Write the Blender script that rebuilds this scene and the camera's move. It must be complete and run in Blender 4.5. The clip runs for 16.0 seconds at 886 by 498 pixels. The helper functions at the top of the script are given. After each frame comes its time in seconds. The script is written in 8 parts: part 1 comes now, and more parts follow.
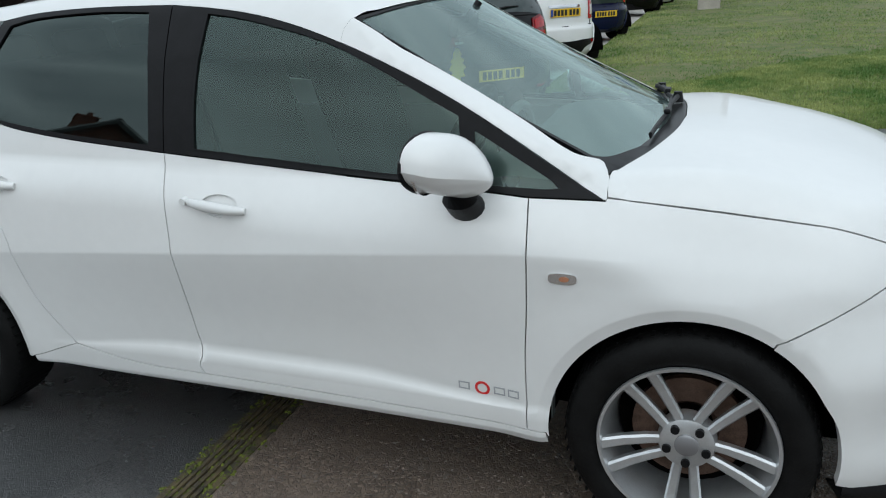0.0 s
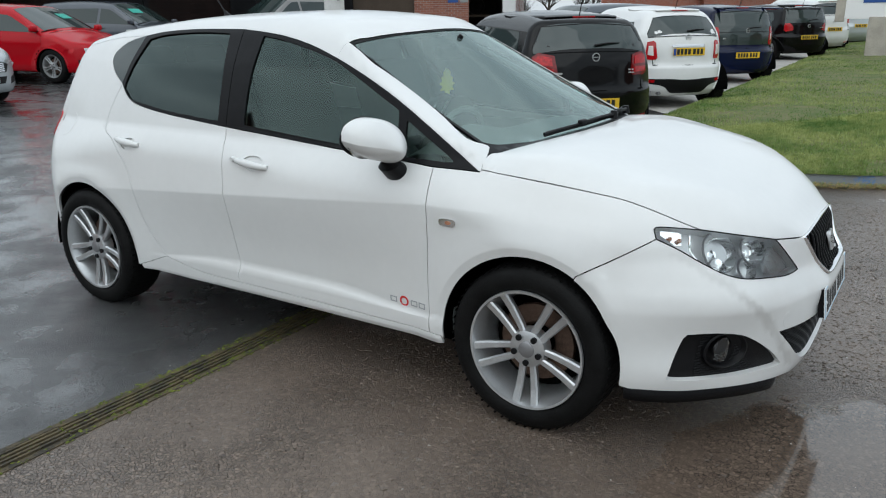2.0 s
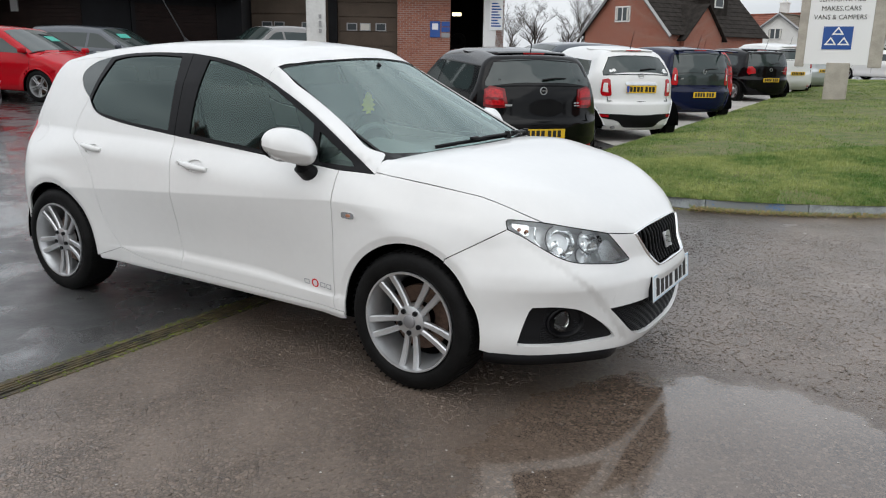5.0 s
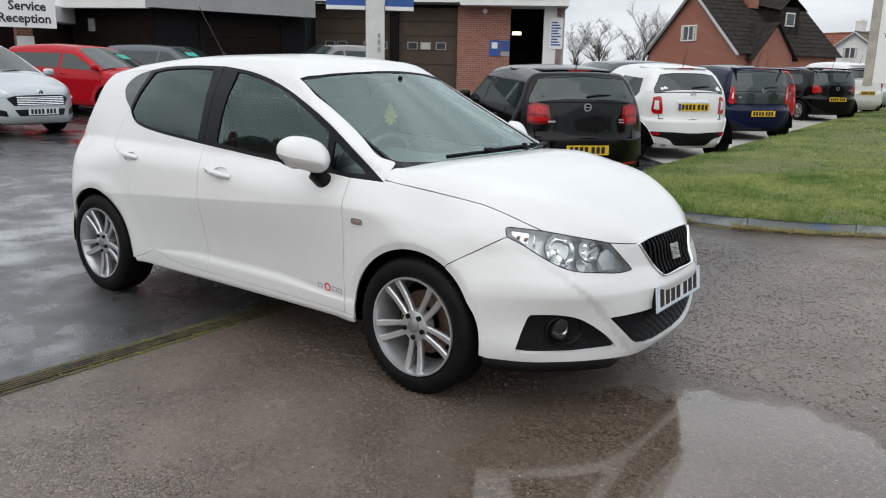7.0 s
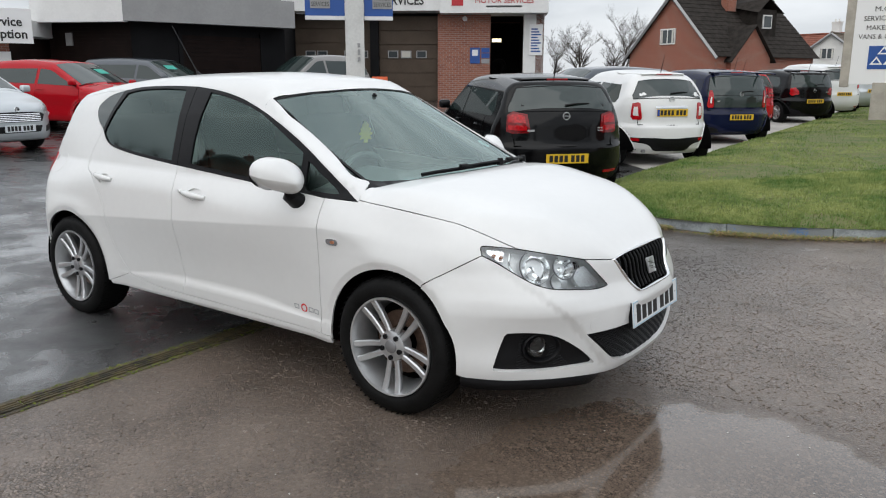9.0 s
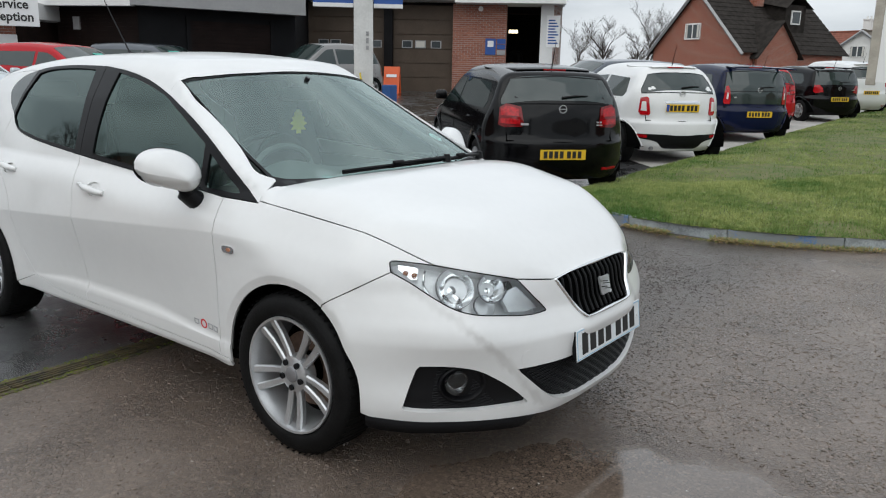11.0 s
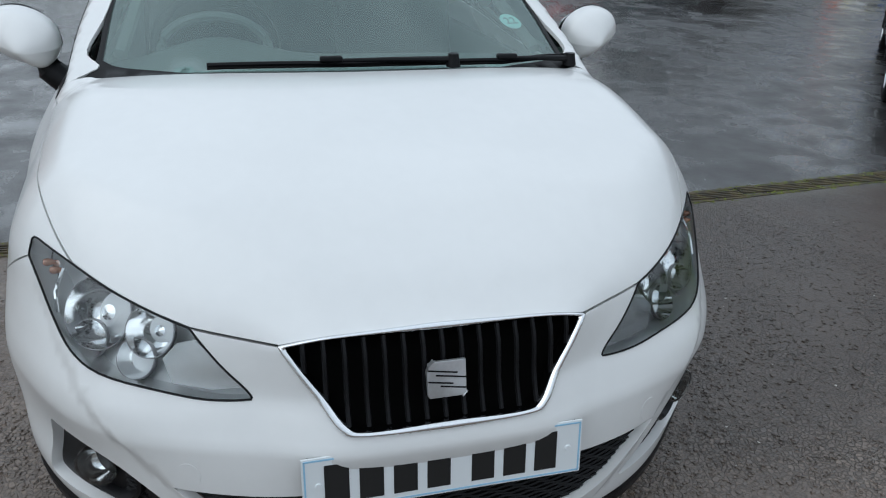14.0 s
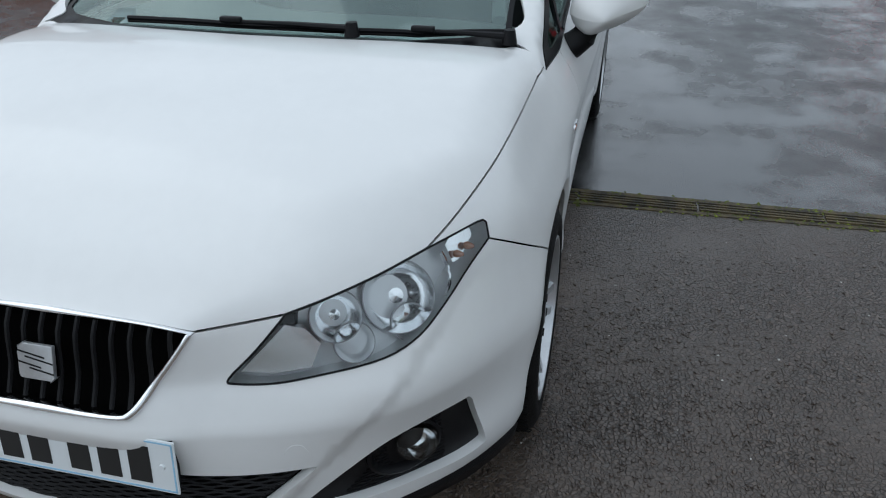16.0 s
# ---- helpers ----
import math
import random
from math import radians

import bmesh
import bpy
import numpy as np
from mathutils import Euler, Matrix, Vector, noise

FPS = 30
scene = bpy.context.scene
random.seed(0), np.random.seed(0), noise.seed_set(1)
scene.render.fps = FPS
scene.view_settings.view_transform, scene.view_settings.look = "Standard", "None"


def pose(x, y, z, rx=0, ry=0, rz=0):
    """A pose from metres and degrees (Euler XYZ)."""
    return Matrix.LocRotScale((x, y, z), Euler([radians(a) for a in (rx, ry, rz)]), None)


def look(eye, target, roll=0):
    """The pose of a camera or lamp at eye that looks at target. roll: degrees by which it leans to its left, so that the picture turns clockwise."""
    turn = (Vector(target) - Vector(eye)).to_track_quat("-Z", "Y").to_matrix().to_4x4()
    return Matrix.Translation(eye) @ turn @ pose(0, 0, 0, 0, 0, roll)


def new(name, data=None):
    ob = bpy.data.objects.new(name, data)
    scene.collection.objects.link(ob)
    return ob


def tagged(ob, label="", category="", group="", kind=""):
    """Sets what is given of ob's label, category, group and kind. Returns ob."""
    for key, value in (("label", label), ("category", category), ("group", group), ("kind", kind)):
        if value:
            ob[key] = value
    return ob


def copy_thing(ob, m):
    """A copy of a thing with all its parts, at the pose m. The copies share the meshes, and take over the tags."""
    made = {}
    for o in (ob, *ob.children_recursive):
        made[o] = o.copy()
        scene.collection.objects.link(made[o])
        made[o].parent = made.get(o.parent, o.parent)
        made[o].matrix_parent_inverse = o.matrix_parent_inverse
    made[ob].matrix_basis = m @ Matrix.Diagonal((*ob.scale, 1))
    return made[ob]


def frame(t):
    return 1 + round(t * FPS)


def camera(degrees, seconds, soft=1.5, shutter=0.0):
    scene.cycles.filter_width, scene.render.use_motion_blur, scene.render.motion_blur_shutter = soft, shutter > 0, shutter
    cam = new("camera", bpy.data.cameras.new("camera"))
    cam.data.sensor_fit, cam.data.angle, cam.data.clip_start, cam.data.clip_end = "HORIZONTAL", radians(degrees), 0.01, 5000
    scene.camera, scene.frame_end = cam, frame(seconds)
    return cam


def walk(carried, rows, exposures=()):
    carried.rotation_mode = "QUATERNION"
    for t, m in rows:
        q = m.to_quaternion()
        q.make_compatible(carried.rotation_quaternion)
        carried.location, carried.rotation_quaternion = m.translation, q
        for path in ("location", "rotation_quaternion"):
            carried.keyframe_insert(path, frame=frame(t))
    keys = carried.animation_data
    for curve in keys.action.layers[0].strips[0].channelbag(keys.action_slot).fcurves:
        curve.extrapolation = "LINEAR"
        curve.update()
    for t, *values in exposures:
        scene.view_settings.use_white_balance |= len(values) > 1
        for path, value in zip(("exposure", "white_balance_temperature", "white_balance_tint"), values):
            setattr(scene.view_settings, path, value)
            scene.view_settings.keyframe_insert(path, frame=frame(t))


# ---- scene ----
cam = camera(59.6, 16.0, 1.1)
PATH = [
    (0, (0.042, -2.523, 1.401), (-0.63, -0.756, 0.748), -2.7),
    (0.5, (0.294, -2.727, 1.445), (-0.483, -0.992, 0.825), -2.0),
    (1, (0.541, -2.831, 1.443), (-0.308, -1.128, 0.827), -1.1),
    (1.5, (0.858, -2.893, 1.428), (-0.197, -1.299, 0.841), -0.5),
    (2, (1.114, -3.022, 1.4), (0.064, -1.417, 0.832), -0.7),
    (2.5, (1.263, -3.163, 1.399), (0.255, -1.519, 0.868), -0.6),
    (3, (1.342, -3.24, 1.409), (0.363, -1.569, 0.908), -0.6),
    (3.5, (1.417, -3.231, 1.387), (0.441, -1.552, 0.91), 1.0),
    (3.7, (1.476, -3.226, 1.388), (0.472, -1.565, 0.909), 1.7),
    (5.8, (1.807, -3.367, 1.389), (0.769, -1.729, 0.899), 1.0),
    (6, (1.821, -3.356, 1.417), (0.776, -1.711, 0.968), 1.5),
    (6.5, (1.932, -3.27, 1.382), (0.817, -1.66, 0.978), 2.1),
    (7, (1.984, -3.248, 1.361), (0.814, -1.687, 0.916), 1.1),
    (7.5, (2.001, -3.265, 1.334), (0.854, -1.687, 0.895), 0.6),
    (8, (1.998, -3.255, 1.379), (0.89, -1.643, 0.964), 0.2),
    (10.3, (2.078, -2.908, 1.419), (0.877, -1.372, 0.973), 0.3),
    (10.5, (2.092, -2.821, 1.41), (0.901, -1.273, 0.98), 1.0),
    (11, (2.012, -2.553, 1.378), (0.83, -1.004, 0.93), 1.1),
    (11.5, (1.918, -2.23, 1.385), (0.684, -0.748, 0.854), 1.1),
    (12, (1.939, -1.856, 1.405), (0.555, -0.54, 0.808), 1.5),
    (12.5, (1.959, -1.527, 1.372), (0.474, -0.365, 0.705), 1.3),
    (13, (1.904, -1.117, 1.362), (0.388, -0.051, 0.611), 1.6),
    (13.5, (1.897, -0.731, 1.335), (0.27, 0.114, 0.536), 1.9),
    (14, (1.91, -0.332, 1.383), (0.158, 0.177, 0.564), 2.1),
    (14.5, (1.812, 0.007, 1.395), (0.045, 0.277, 0.498), 0.7),
    (15, (1.753, 0.265, 1.391), (-0.012, 0.336, 0.453), -1.1),
    (15.5, (1.762, 0.659, 1.461), (0.004, 0.449, 0.531), -1.6),
    (16, (1.705, 0.947, 1.447), (0.007, 0.534, 0.475), -0.3),
]
EXPOSURES = [(0.0, 0.47, 6000, 3), (2.0, 0.53, 6100, 4), (3.0, 0.64, 6450, 9), (8.0, 0.66, 6450, 9), (10.5, 0.58, 6400, 8), (12.0, 0.50, 6150, 6), (14.0, 0.34, 5850, 5), (16.0, 0.28, 5850, 5)]
walk(cam, [(t, look(eye, target, roll)) for t, eye, target, roll in PATH], EXPOSURES)

from mathutils.geometry import delaunay_2d_cdt

# ---------- light ----------
world = bpy.data.worlds.new("overcast_sky")
scene.world = world
world.use_nodes = True
wn, wl = world.node_tree.nodes, world.node_tree.links
wn.clear()
w_out, w_bg = wn.new("ShaderNodeOutputWorld"), wn.new("ShaderNodeBackground")
w_sky = wn.new("ShaderNodeTexSky")
w_sky.sky_type, w_sky.sun_disc = "NISHITA", False
w_sky.sun_elevation, w_sky.sun_rotation = radians(42), radians(200)
w_sky.air_density, w_sky.dust_density, w_sky.ozone_density = 1.0, 3.0, 1.0
# a grey cloud deck laid over the clear sky
w_co = wn.new("ShaderNodeTexCoord")
w_map = wn.new("ShaderNodeMapping")
w_map.inputs["Scale"].default_value = (1.6, 1.6, 5.0)
w_noise = wn.new("ShaderNodeTexNoise")
w_noise.inputs["Scale"].default_value, w_noise.inputs["Detail"].default_value, w_noise.inputs["Roughness"].default_value = 1.5, 7, 0.55
w_ramp = wn.new("ShaderNodeValToRGB")
w_ramp.color_ramp.elements[0].position, w_ramp.color_ramp.elements[0].color = 0.32, (4.6, 4.9, 5.3, 1)
w_ramp.color_ramp.elements[1].position, w_ramp.color_ramp.elements[1].color = 0.68, (8.3, 8.5, 8.8, 1)
w_mix = wn.new("ShaderNodeMix")
w_mix.data_type = "RGBA"
w_mix.inputs["Factor"].default_value = 0.93
w_bg.inputs["Strength"].default_value = 0.1
wl.new(w_co.outputs["Generated"], w_map.inputs["Vector"])
wl.new(w_map.outputs[0], w_noise.inputs["Vector"])
wl.new(w_noise.outputs[0], w_ramp.inputs[0])
wl.new(w_sky.outputs[0], w_mix.inputs["A"])
w_sep, w_lift, w_dome = wn.new("ShaderNodeSeparateXYZ"), wn.new("ShaderNodeMapRange"), wn.new("ShaderNodeVectorMath")
w_lift.inputs["From Min"].default_value, w_lift.inputs["From Max"].default_value = 0.0, 0.75
w_lift.inputs["To Min"].default_value, w_lift.inputs["To Max"].default_value = 0.72, 1.16
w_dome.operation = "SCALE"
wl.new(w_co.outputs["Generated"], w_sep.inputs[0])
wl.new(w_sep.outputs[2], w_lift.inputs["Value"])
wl.new(w_ramp.outputs[0], w_dome.inputs[0])
wl.new(w_lift.outputs[0], w_dome.inputs["Scale"])
wl.new(w_dome.outputs[0], w_mix.inputs["B"])
wl.new(w_mix.outputs["Result"], w_bg.inputs[0])
wl.new(w_bg.outputs[0], w_out.inputs[0])
sun = new("sun", bpy.data.lights.new("sun", "SUN"))
sun.data.energy, sun.data.angle, sun.data.color = 0.6, radians(80), (1.0, 0.97, 0.93)
sun.matrix_world = look((6, -14, 16), (0, 0, 0))

# ---------- materials ----------
def material(name, color=(0.5, 0.5, 0.5), rough=0.5, metal=0.0, coat=0.0, spec=0.5, vary=0.0, scale=8.0, bump=0.0, bump_scale=80.0, second=None, mixat=(0.4, 0.6), emit=0.0, rough_vary=0.0):
    """A principled surface with mottling at two scales and fine relief."""
    m = bpy.data.materials.new(name)
    m.use_nodes = True
    n, l = m.node_tree.nodes, m.node_tree.links
    b = n["Principled BSDF"]
    b.inputs["Base Color"].default_value = (*color, 1)
    b.inputs["Roughness"].default_value, b.inputs["Metallic"].default_value = rough, metal
    b.inputs["Coat Weight"].default_value, b.inputs["Coat Roughness"].default_value = coat, 0.03
    b.inputs["Specular IOR Level"].default_value = spec
    if emit:
        b.inputs["Emission Color"].default_value, b.inputs["Emission Strength"].default_value = (*color, 1), emit
    co = n.new("ShaderNodeTexCoord")
    geo = n.new("ShaderNodeNewGeometry")
    if vary or second:
        big, small, add = n.new("ShaderNodeTexNoise"), n.new("ShaderNodeTexNoise"), n.new("ShaderNodeMath")
        big.inputs["Scale"].default_value, big.inputs["Detail"].default_value = scale, 6
        small.inputs["Scale"].default_value, small.inputs["Detail"].default_value = scale * 9, 4
        for t in (big, small):
            l.new(geo.outputs["Position"], t.inputs["Vector"])
        add.operation, add.inputs[2].default_value = "MULTIPLY_ADD", 0.0
        mx = n.new("ShaderNodeMath")
        mx.operation = "MULTIPLY_ADD"
        mx.inputs[1].default_value = 0.35
        sc = n.new("ShaderNodeMath")
        sc.operation, sc.inputs[1].default_value = "MULTIPLY", 0.65
        l.new(big.outputs[0], sc.inputs[0])
        l.new(small.outputs[0], mx.inputs[0])
        l.new(sc.outputs[0], mx.inputs[2])
        n.remove(add)
        ramp = n.new("ShaderNodeValToRGB")
        ramp.color_ramp.elements[0].position, ramp.color_ramp.elements[1].position = mixat
        dark = tuple(c * (1 - vary) for c in color)
        ramp.color_ramp.elements[0].color = (*dark, 1)
        ramp.color_ramp.elements[1].color = (*(second or tuple(min(1, c * (1 + vary)) for c in color)), 1)
        l.new(mx.outputs[0], ramp.inputs[0])
        l.new(ramp.outputs[0], b.inputs["Base Color"])
        if rough_vary:
            rr = n.new("ShaderNodeMapRange")
            rr.inputs["From Min"].default_value, rr.inputs["From Max"].default_value = 0.35, 0.65
            rr.inputs["To Min"].default_value, rr.inputs["To Max"].default_value = max(0.02, rough - rough_vary), min(1, rough + rough_vary)
            l.new(mx.outputs[0], rr.inputs["Value"])
            l.new(rr.outputs[0], b.inputs["Roughness"])
    if bump:
        t, bp = n.new("ShaderNodeTexNoise"), n.new("ShaderNodeBump")
        t.inputs["Scale"].default_value, t.inputs["Detail"].default_value = bump_scale, 5
        l.new(geo.outputs["Position"], t.inputs["Vector"])
        bp.inputs["Strength"].default_value, bp.inputs["Distance"].default_value = min(1, bump), 0.01
        l.new(t.outputs[0], bp.inputs["Height"])
        l.new(bp.outputs[0], b.inputs["Normal"])
    return m


def glass(name, tint=(0.75, 0.85, 0.82), sky_sheen=0.0, rough=0.0, ior=1.55, film=(0.6, 0.66, 0.66), gloss=(1, 1, 1)):
    """A thin pane: tinted straight-through light with a mirror gloss on top; a pale diffuse share stands in for
    reflected sky.
    """
    m = bpy.data.materials.new(name)
    m.use_nodes = True
    n, l = m.node_tree.nodes, m.node_tree.links
    n.clear()
    out, tr, gl, fr, mix = (n.new(k) for k in ("ShaderNodeOutputMaterial", "ShaderNodeBsdfTransparent", "ShaderNodeBsdfGlossy", "ShaderNodeFresnel", "ShaderNodeMixShader"))
    tr.inputs[0].default_value = (*tint, 1)
    gl.inputs["Roughness"].default_value = rough
    gl.inputs["Color"].default_value = (*gloss, 1)
    fr.inputs["IOR"].default_value = ior
    l.new(fr.outputs[0], mix.inputs[0])
    src = tr
    if sky_sheen:
        df, m2 = n.new("ShaderNodeBsdfDiffuse"), n.new("ShaderNodeMixShader")
        df.inputs[0].default_value = (*film, 1)
        m2.inputs[0].default_value = sky_sheen
        l.new(tr.outputs[0], m2.inputs[1])
        l.new(df.outputs[0], m2.inputs[2])
        src = m2
    l.new(src.outputs[0], mix.inputs[1])
    l.new(gl.outputs[0], mix.inputs[2])
    l.new(mix.outputs[0], out.inputs[0])
    return m


WHITE = material("white_paint", (0.72, 0.72, 0.71), 0.35, coat=0.6, vary=0.015, scale=3)
BLACKPAINT = material("black_paint", (0.0025, 0.0025, 0.003), 0.10, coat=0.0, spec=0.25)
NAVY = material("navy_paint", (0.004, 0.007, 0.030), 0.10, coat=0.0, spec=0.25)
RED = material("red_paint", (0.40, 0.003, 0.010), 0.12, coat=0.0, spec=0.25)
SILVER = material("silver_paint", (0.50, 0.53, 0.55), 0.35, metal=0.5, coat=0.8)
GREYPAINT = material("grey_paint", (0.05, 0.06, 0.075), 0.3, metal=0.3, coat=0.9)
BEIGEGREY = material("warm_grey_paint", (0.22, 0.21, 0.20), 0.35, metal=0.4, coat=0.8)
PLASTIC = material("black_plastic", (0.005, 0.005, 0.006), 0.45, spec=0.2, bump=0.15, bump_scale=400)
GLOSSBLACK = material("gloss_black_trim", (0.006, 0.006, 0.007), 0.35, spec=0.15, vary=0.2, scale=20)
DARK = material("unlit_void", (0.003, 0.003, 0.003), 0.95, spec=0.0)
CABIN = material("grey_cabin_plastic", (0.16, 0.18, 0.175), 0.6, bump=0.2, bump_scale=300)
CLOTH = material("dark_seat_cloth", (0.03, 0.032, 0.035), 0.9, bump=0.4, bump_scale=500)
PALETRIM = material("pale_pillar_trim", (0.42, 0.44, 0.42), 0.7)
RUBBER = material("tyre_rubber", (0.005, 0.005, 0.005), 0.6, spec=0.15, vary=0.35, scale=15, bump=0.2, bump_scale=150)
ALLOY = material("silver_alloy", (0.56, 0.57, 0.58), 0.30, metal=0.75, vary=0.06, scale=20)
DARKALLOY = material("dull_alloy", (0.30, 0.30, 0.31), 0.4, metal=0.7)
DISC = material("rusty_brake_disc", (0.12, 0.075, 0.055), 0.5, metal=0.6, vary=0.3, scale=30)
CHROME = material("chrome", (0.82, 0.83, 0.84), 0.08, metal=1.0)
REFLECTOR = material("lamp_reflector", (0.90, 0.91, 0.92), 0.12, metal=1.0)
LAMPGREY = material("lamp_bezel", (0.78, 0.79, 0.80), 0.32, metal=0.35)
LAMPWING = material("satin_chrome", (0.86, 0.87, 0.88), 0.26, metal=0.85)
AMBER = material("amber_lens", (0.50, 0.22, 0.12), 0.25, metal=0.2, coat=1.0)
REDLENS = material("red_lens", (0.40, 0.004, 0.008), 0.08, spec=0.5, vary=0.35, scale=40)
REDDEEP = material("deep_red_lens", (0.17, 0.002, 0.004), 0.08, spec=0.5, vary=0.3, scale=40)
CLEAR = glass("clear_lens", (0.93, 0.95, 0.95))
# the diffuse share paints the pale teal sky reflection onto the screen
SCREEN = glass("windscreen_glass", (0.76, 0.92, 0.88), sky_sheen=0.10, ior=1.9, film=(0.50, 0.66, 0.64), gloss=(0.84, 0.98, 0.95))
SIDEGLASS = glass("green_side_glass", (0.56, 0.76, 0.70), sky_sheen=0.0, ior=1.75, film=(0.40, 0.56, 0.52), gloss=(0.78, 0.98, 0.92))
PRIVACY = glass("privacy_glass", (0.20, 0.26, 0.25), sky_sheen=0.0, ior=1.65, film=(0.40, 0.56, 0.52), gloss=(0.80, 0.97, 0.93))
CARGLASS = material("dark_car_glass", (0.020, 0.032, 0.030), 0.03, spec=0.7)
PLATE_W = material("white_plate", (0.72, 0.75, 0.76), 0.35)
PLATE_Y = material("yellow_plate", (0.72, 0.45, 0.02), 0.4)
PLATE_INK = material("plate_ink", (0.01, 0.01, 0.01), 0.5)
PLATE_BLUE = material("plate_blue", (0.02, 0.07, 0.35), 0.5)
PALEBLUE = material("pale_blue_edge", (0.30, 0.52, 0.70), 0.4)
YELLOWCARD = material("yellow_card", (0.88, 0.82, 0.08), 0.8)
STICKER = material("pale_green_sticker", (0.55, 0.80, 0.78), 0.6)
REDMARK = material("red_mark", (0.60, 0.02, 0.02), 0.4)
GREYMARK = material("grey_mark", (0.35, 0.36, 0.37), 0.4)


# ---------- builders ----------
def mesh_object(name, verts, faces, mat, parent=None, label="", normals=None, smooth=True):
    me = bpy.data.meshes.new(name)
    me.from_pydata([tuple(map(float, v)) for v in verts], [], [tuple(map(int, f)) for f in faces])
    me.materials.append(mat)
    if smooth:
        me.polygons.foreach_set("use_smooth", [True] * len(me.polygons))
    if normals is not None:
        me.normals_split_custom_set_from_vertices([tuple(map(float, n)) for n in normals])
    me.update()
    ob = new(name, me)
    if parent:
        ob.parent = parent
    if label:
        ob["label"] = label
    return ob


def part(name, bm, mat, parent=None, label="", smooth=False, bevel=0.0, segments=2):
    """Links a bmesh as one mesh object under a thing or a part."""
    if bevel:
        bmesh.ops.bevel(bm, geom=[e for e in bm.edges if e.is_manifold and e.calc_face_angle(0) > 0.5], offset=bevel, segments=segments, profile=0.6, affect="EDGES")
    bmesh.ops.recalc_face_normals(bm, faces=bm.faces[:])
    me = bpy.data.meshes.new(name)
    bm.to_mesh(me)
    bm.free()
    me.materials.append(mat)
    if smooth:
        me.polygons.foreach_set("use_smooth", [True] * len(me.polygons))
        me.set_sharp_from_angle(angle=radians(38))
    ob = new(name, me)
    if parent:
        ob.parent = parent
    if label:
        ob["label"] = label
    return ob


def empty(name, m=None):
    ob = new(name)
    if m is not None:
        ob.matrix_world = m
    return ob


def add_box(bm, size, at=(0, 0, 0), rot=(0, 0, 0)):
    r = bmesh.ops.create_cube(bm, size=1, matrix=pose(*at, *rot) @ Matrix.Diagonal((*size, 1)))
    return r["verts"]


def box(size, at=(0, 0, 0), rot=(0, 0, 0)):
    bm = bmesh.new()
    add_box(bm, size, at, rot)
    return bm


def cone(r1, r2, h, m, n=24):
    bm = bmesh.new()
    bmesh.ops.create_cone(bm, cap_ends=True, segments=n, radius1=r1, radius2=r2, depth=h, matrix=m)
    return bm


def extrude_outline(pts, depth, m=None):
    """A flat outline (x, y) given thickness along z."""
    bm = bmesh.new()
    a = [bm.verts.new((x, y, 0)) for x, y in pts]
    f = bm.faces.new(a)
    r = bmesh.ops.extrude_face_region(bm, geom=[f])
    bmesh.ops.translate(bm, verts=[v for v in r["geom"] if isinstance(v, bmesh.types.BMVert)], vec=(0, 0, depth))
    if m is not None:
        bm.transform(m)
    return bm


def revolve(profile, n=48, m=None, closed=False):
    """Turns a profile of (radius, along) about the y axis."""
    v, f = [], []
    for i in range(n):
        a = 2 * math.pi * i / n
        v += [(r * math.cos(a), y, r * math.sin(a)) for r, y in profile]
    k = len(profile)
    for i in range(n):
        for j in range(k if closed else k - 1):
            a, b = i * k + j, i * k + (j + 1) % k
            c, d = ((i + 1) % n) * k + (j + 1) % k, ((i + 1) % n) * k + j
            f.append((a, b, c, d))
    bm = bmesh.new()
    vs = [bm.verts.new(p) for p in v]
    for q in f:
        bm.faces.new([vs[i] for i in q])
    if m is not None:
        bm.transform(m)
    return bm


def tube(points, radius, n=8, flat=1.0):
    """A round bar along a line of points; radius may be a list."""
    pts = [Vector(p) for p in points]
    rad = radius if isinstance(radius, (list, tuple)) else [radius] * len(pts)
    bm, rings = bmesh.new(), []
    for i, p in enumerate(pts):
        d = (pts[min(i + 1, len(pts) - 1)] - pts[max(i - 1, 0)]).normalized()
        u = d.cross(Vector((0, 0, 1)) if abs(d.z) < 0.9 else Vector((1, 0, 0))).normalized()
        w = d.cross(u)
        rings.append([bm.verts.new(p + rad[i] * (u * math.cos(2 * math.pi * k / n) + flat * w * math.sin(2 * math.pi * k / n))) for k in range(n)])
    for a, b in zip(rings, rings[1:]):
        for k in range(n):
            bm.faces.new((a[k], a[(k + 1) % n], b[(k + 1) % n], b[k]))
    bm.faces.new(rings[0][::-1])
    bm.faces.new(rings[-1])
    return bm


def spline(pts, n=8):
    """A smooth line through a few points."""
    p = [np.array(q, float) for q in pts]
    if len(p) == 2:
        return [p[0] + (p[1] - p[0]) * t for t in np.linspace(0, 1, n + 1)]
    out = []
    for i in range(len(p) - 1):
        a, b, c, d = p[max(i - 1, 0)], p[i], p[i + 1], p[min(i + 2, len(p) - 1)]
        for t in np.linspace(0, 1, n, endpoint=False):
            out.append(0.5 * (2 * b + (c - a) * t + (2 * a - 5 * b + 4 * c - d) * t * t + (3 * b - a - 3 * c + d) * t**3))
    return out + [p[-1]]


def chain(*lines):
    """Joins lines that share their end points into one outline."""
    out = []
    for ln in lines:
        ln = [np.array(q, float) for q in ln]
        if out and np.linalg.norm(out[-1] - ln[0]) < 0.004:
            ln = ln[1:]
        out += ln
    if np.linalg.norm(out[0] - out[-1]) < 0.004:
        out.pop()
    return np.array(out)


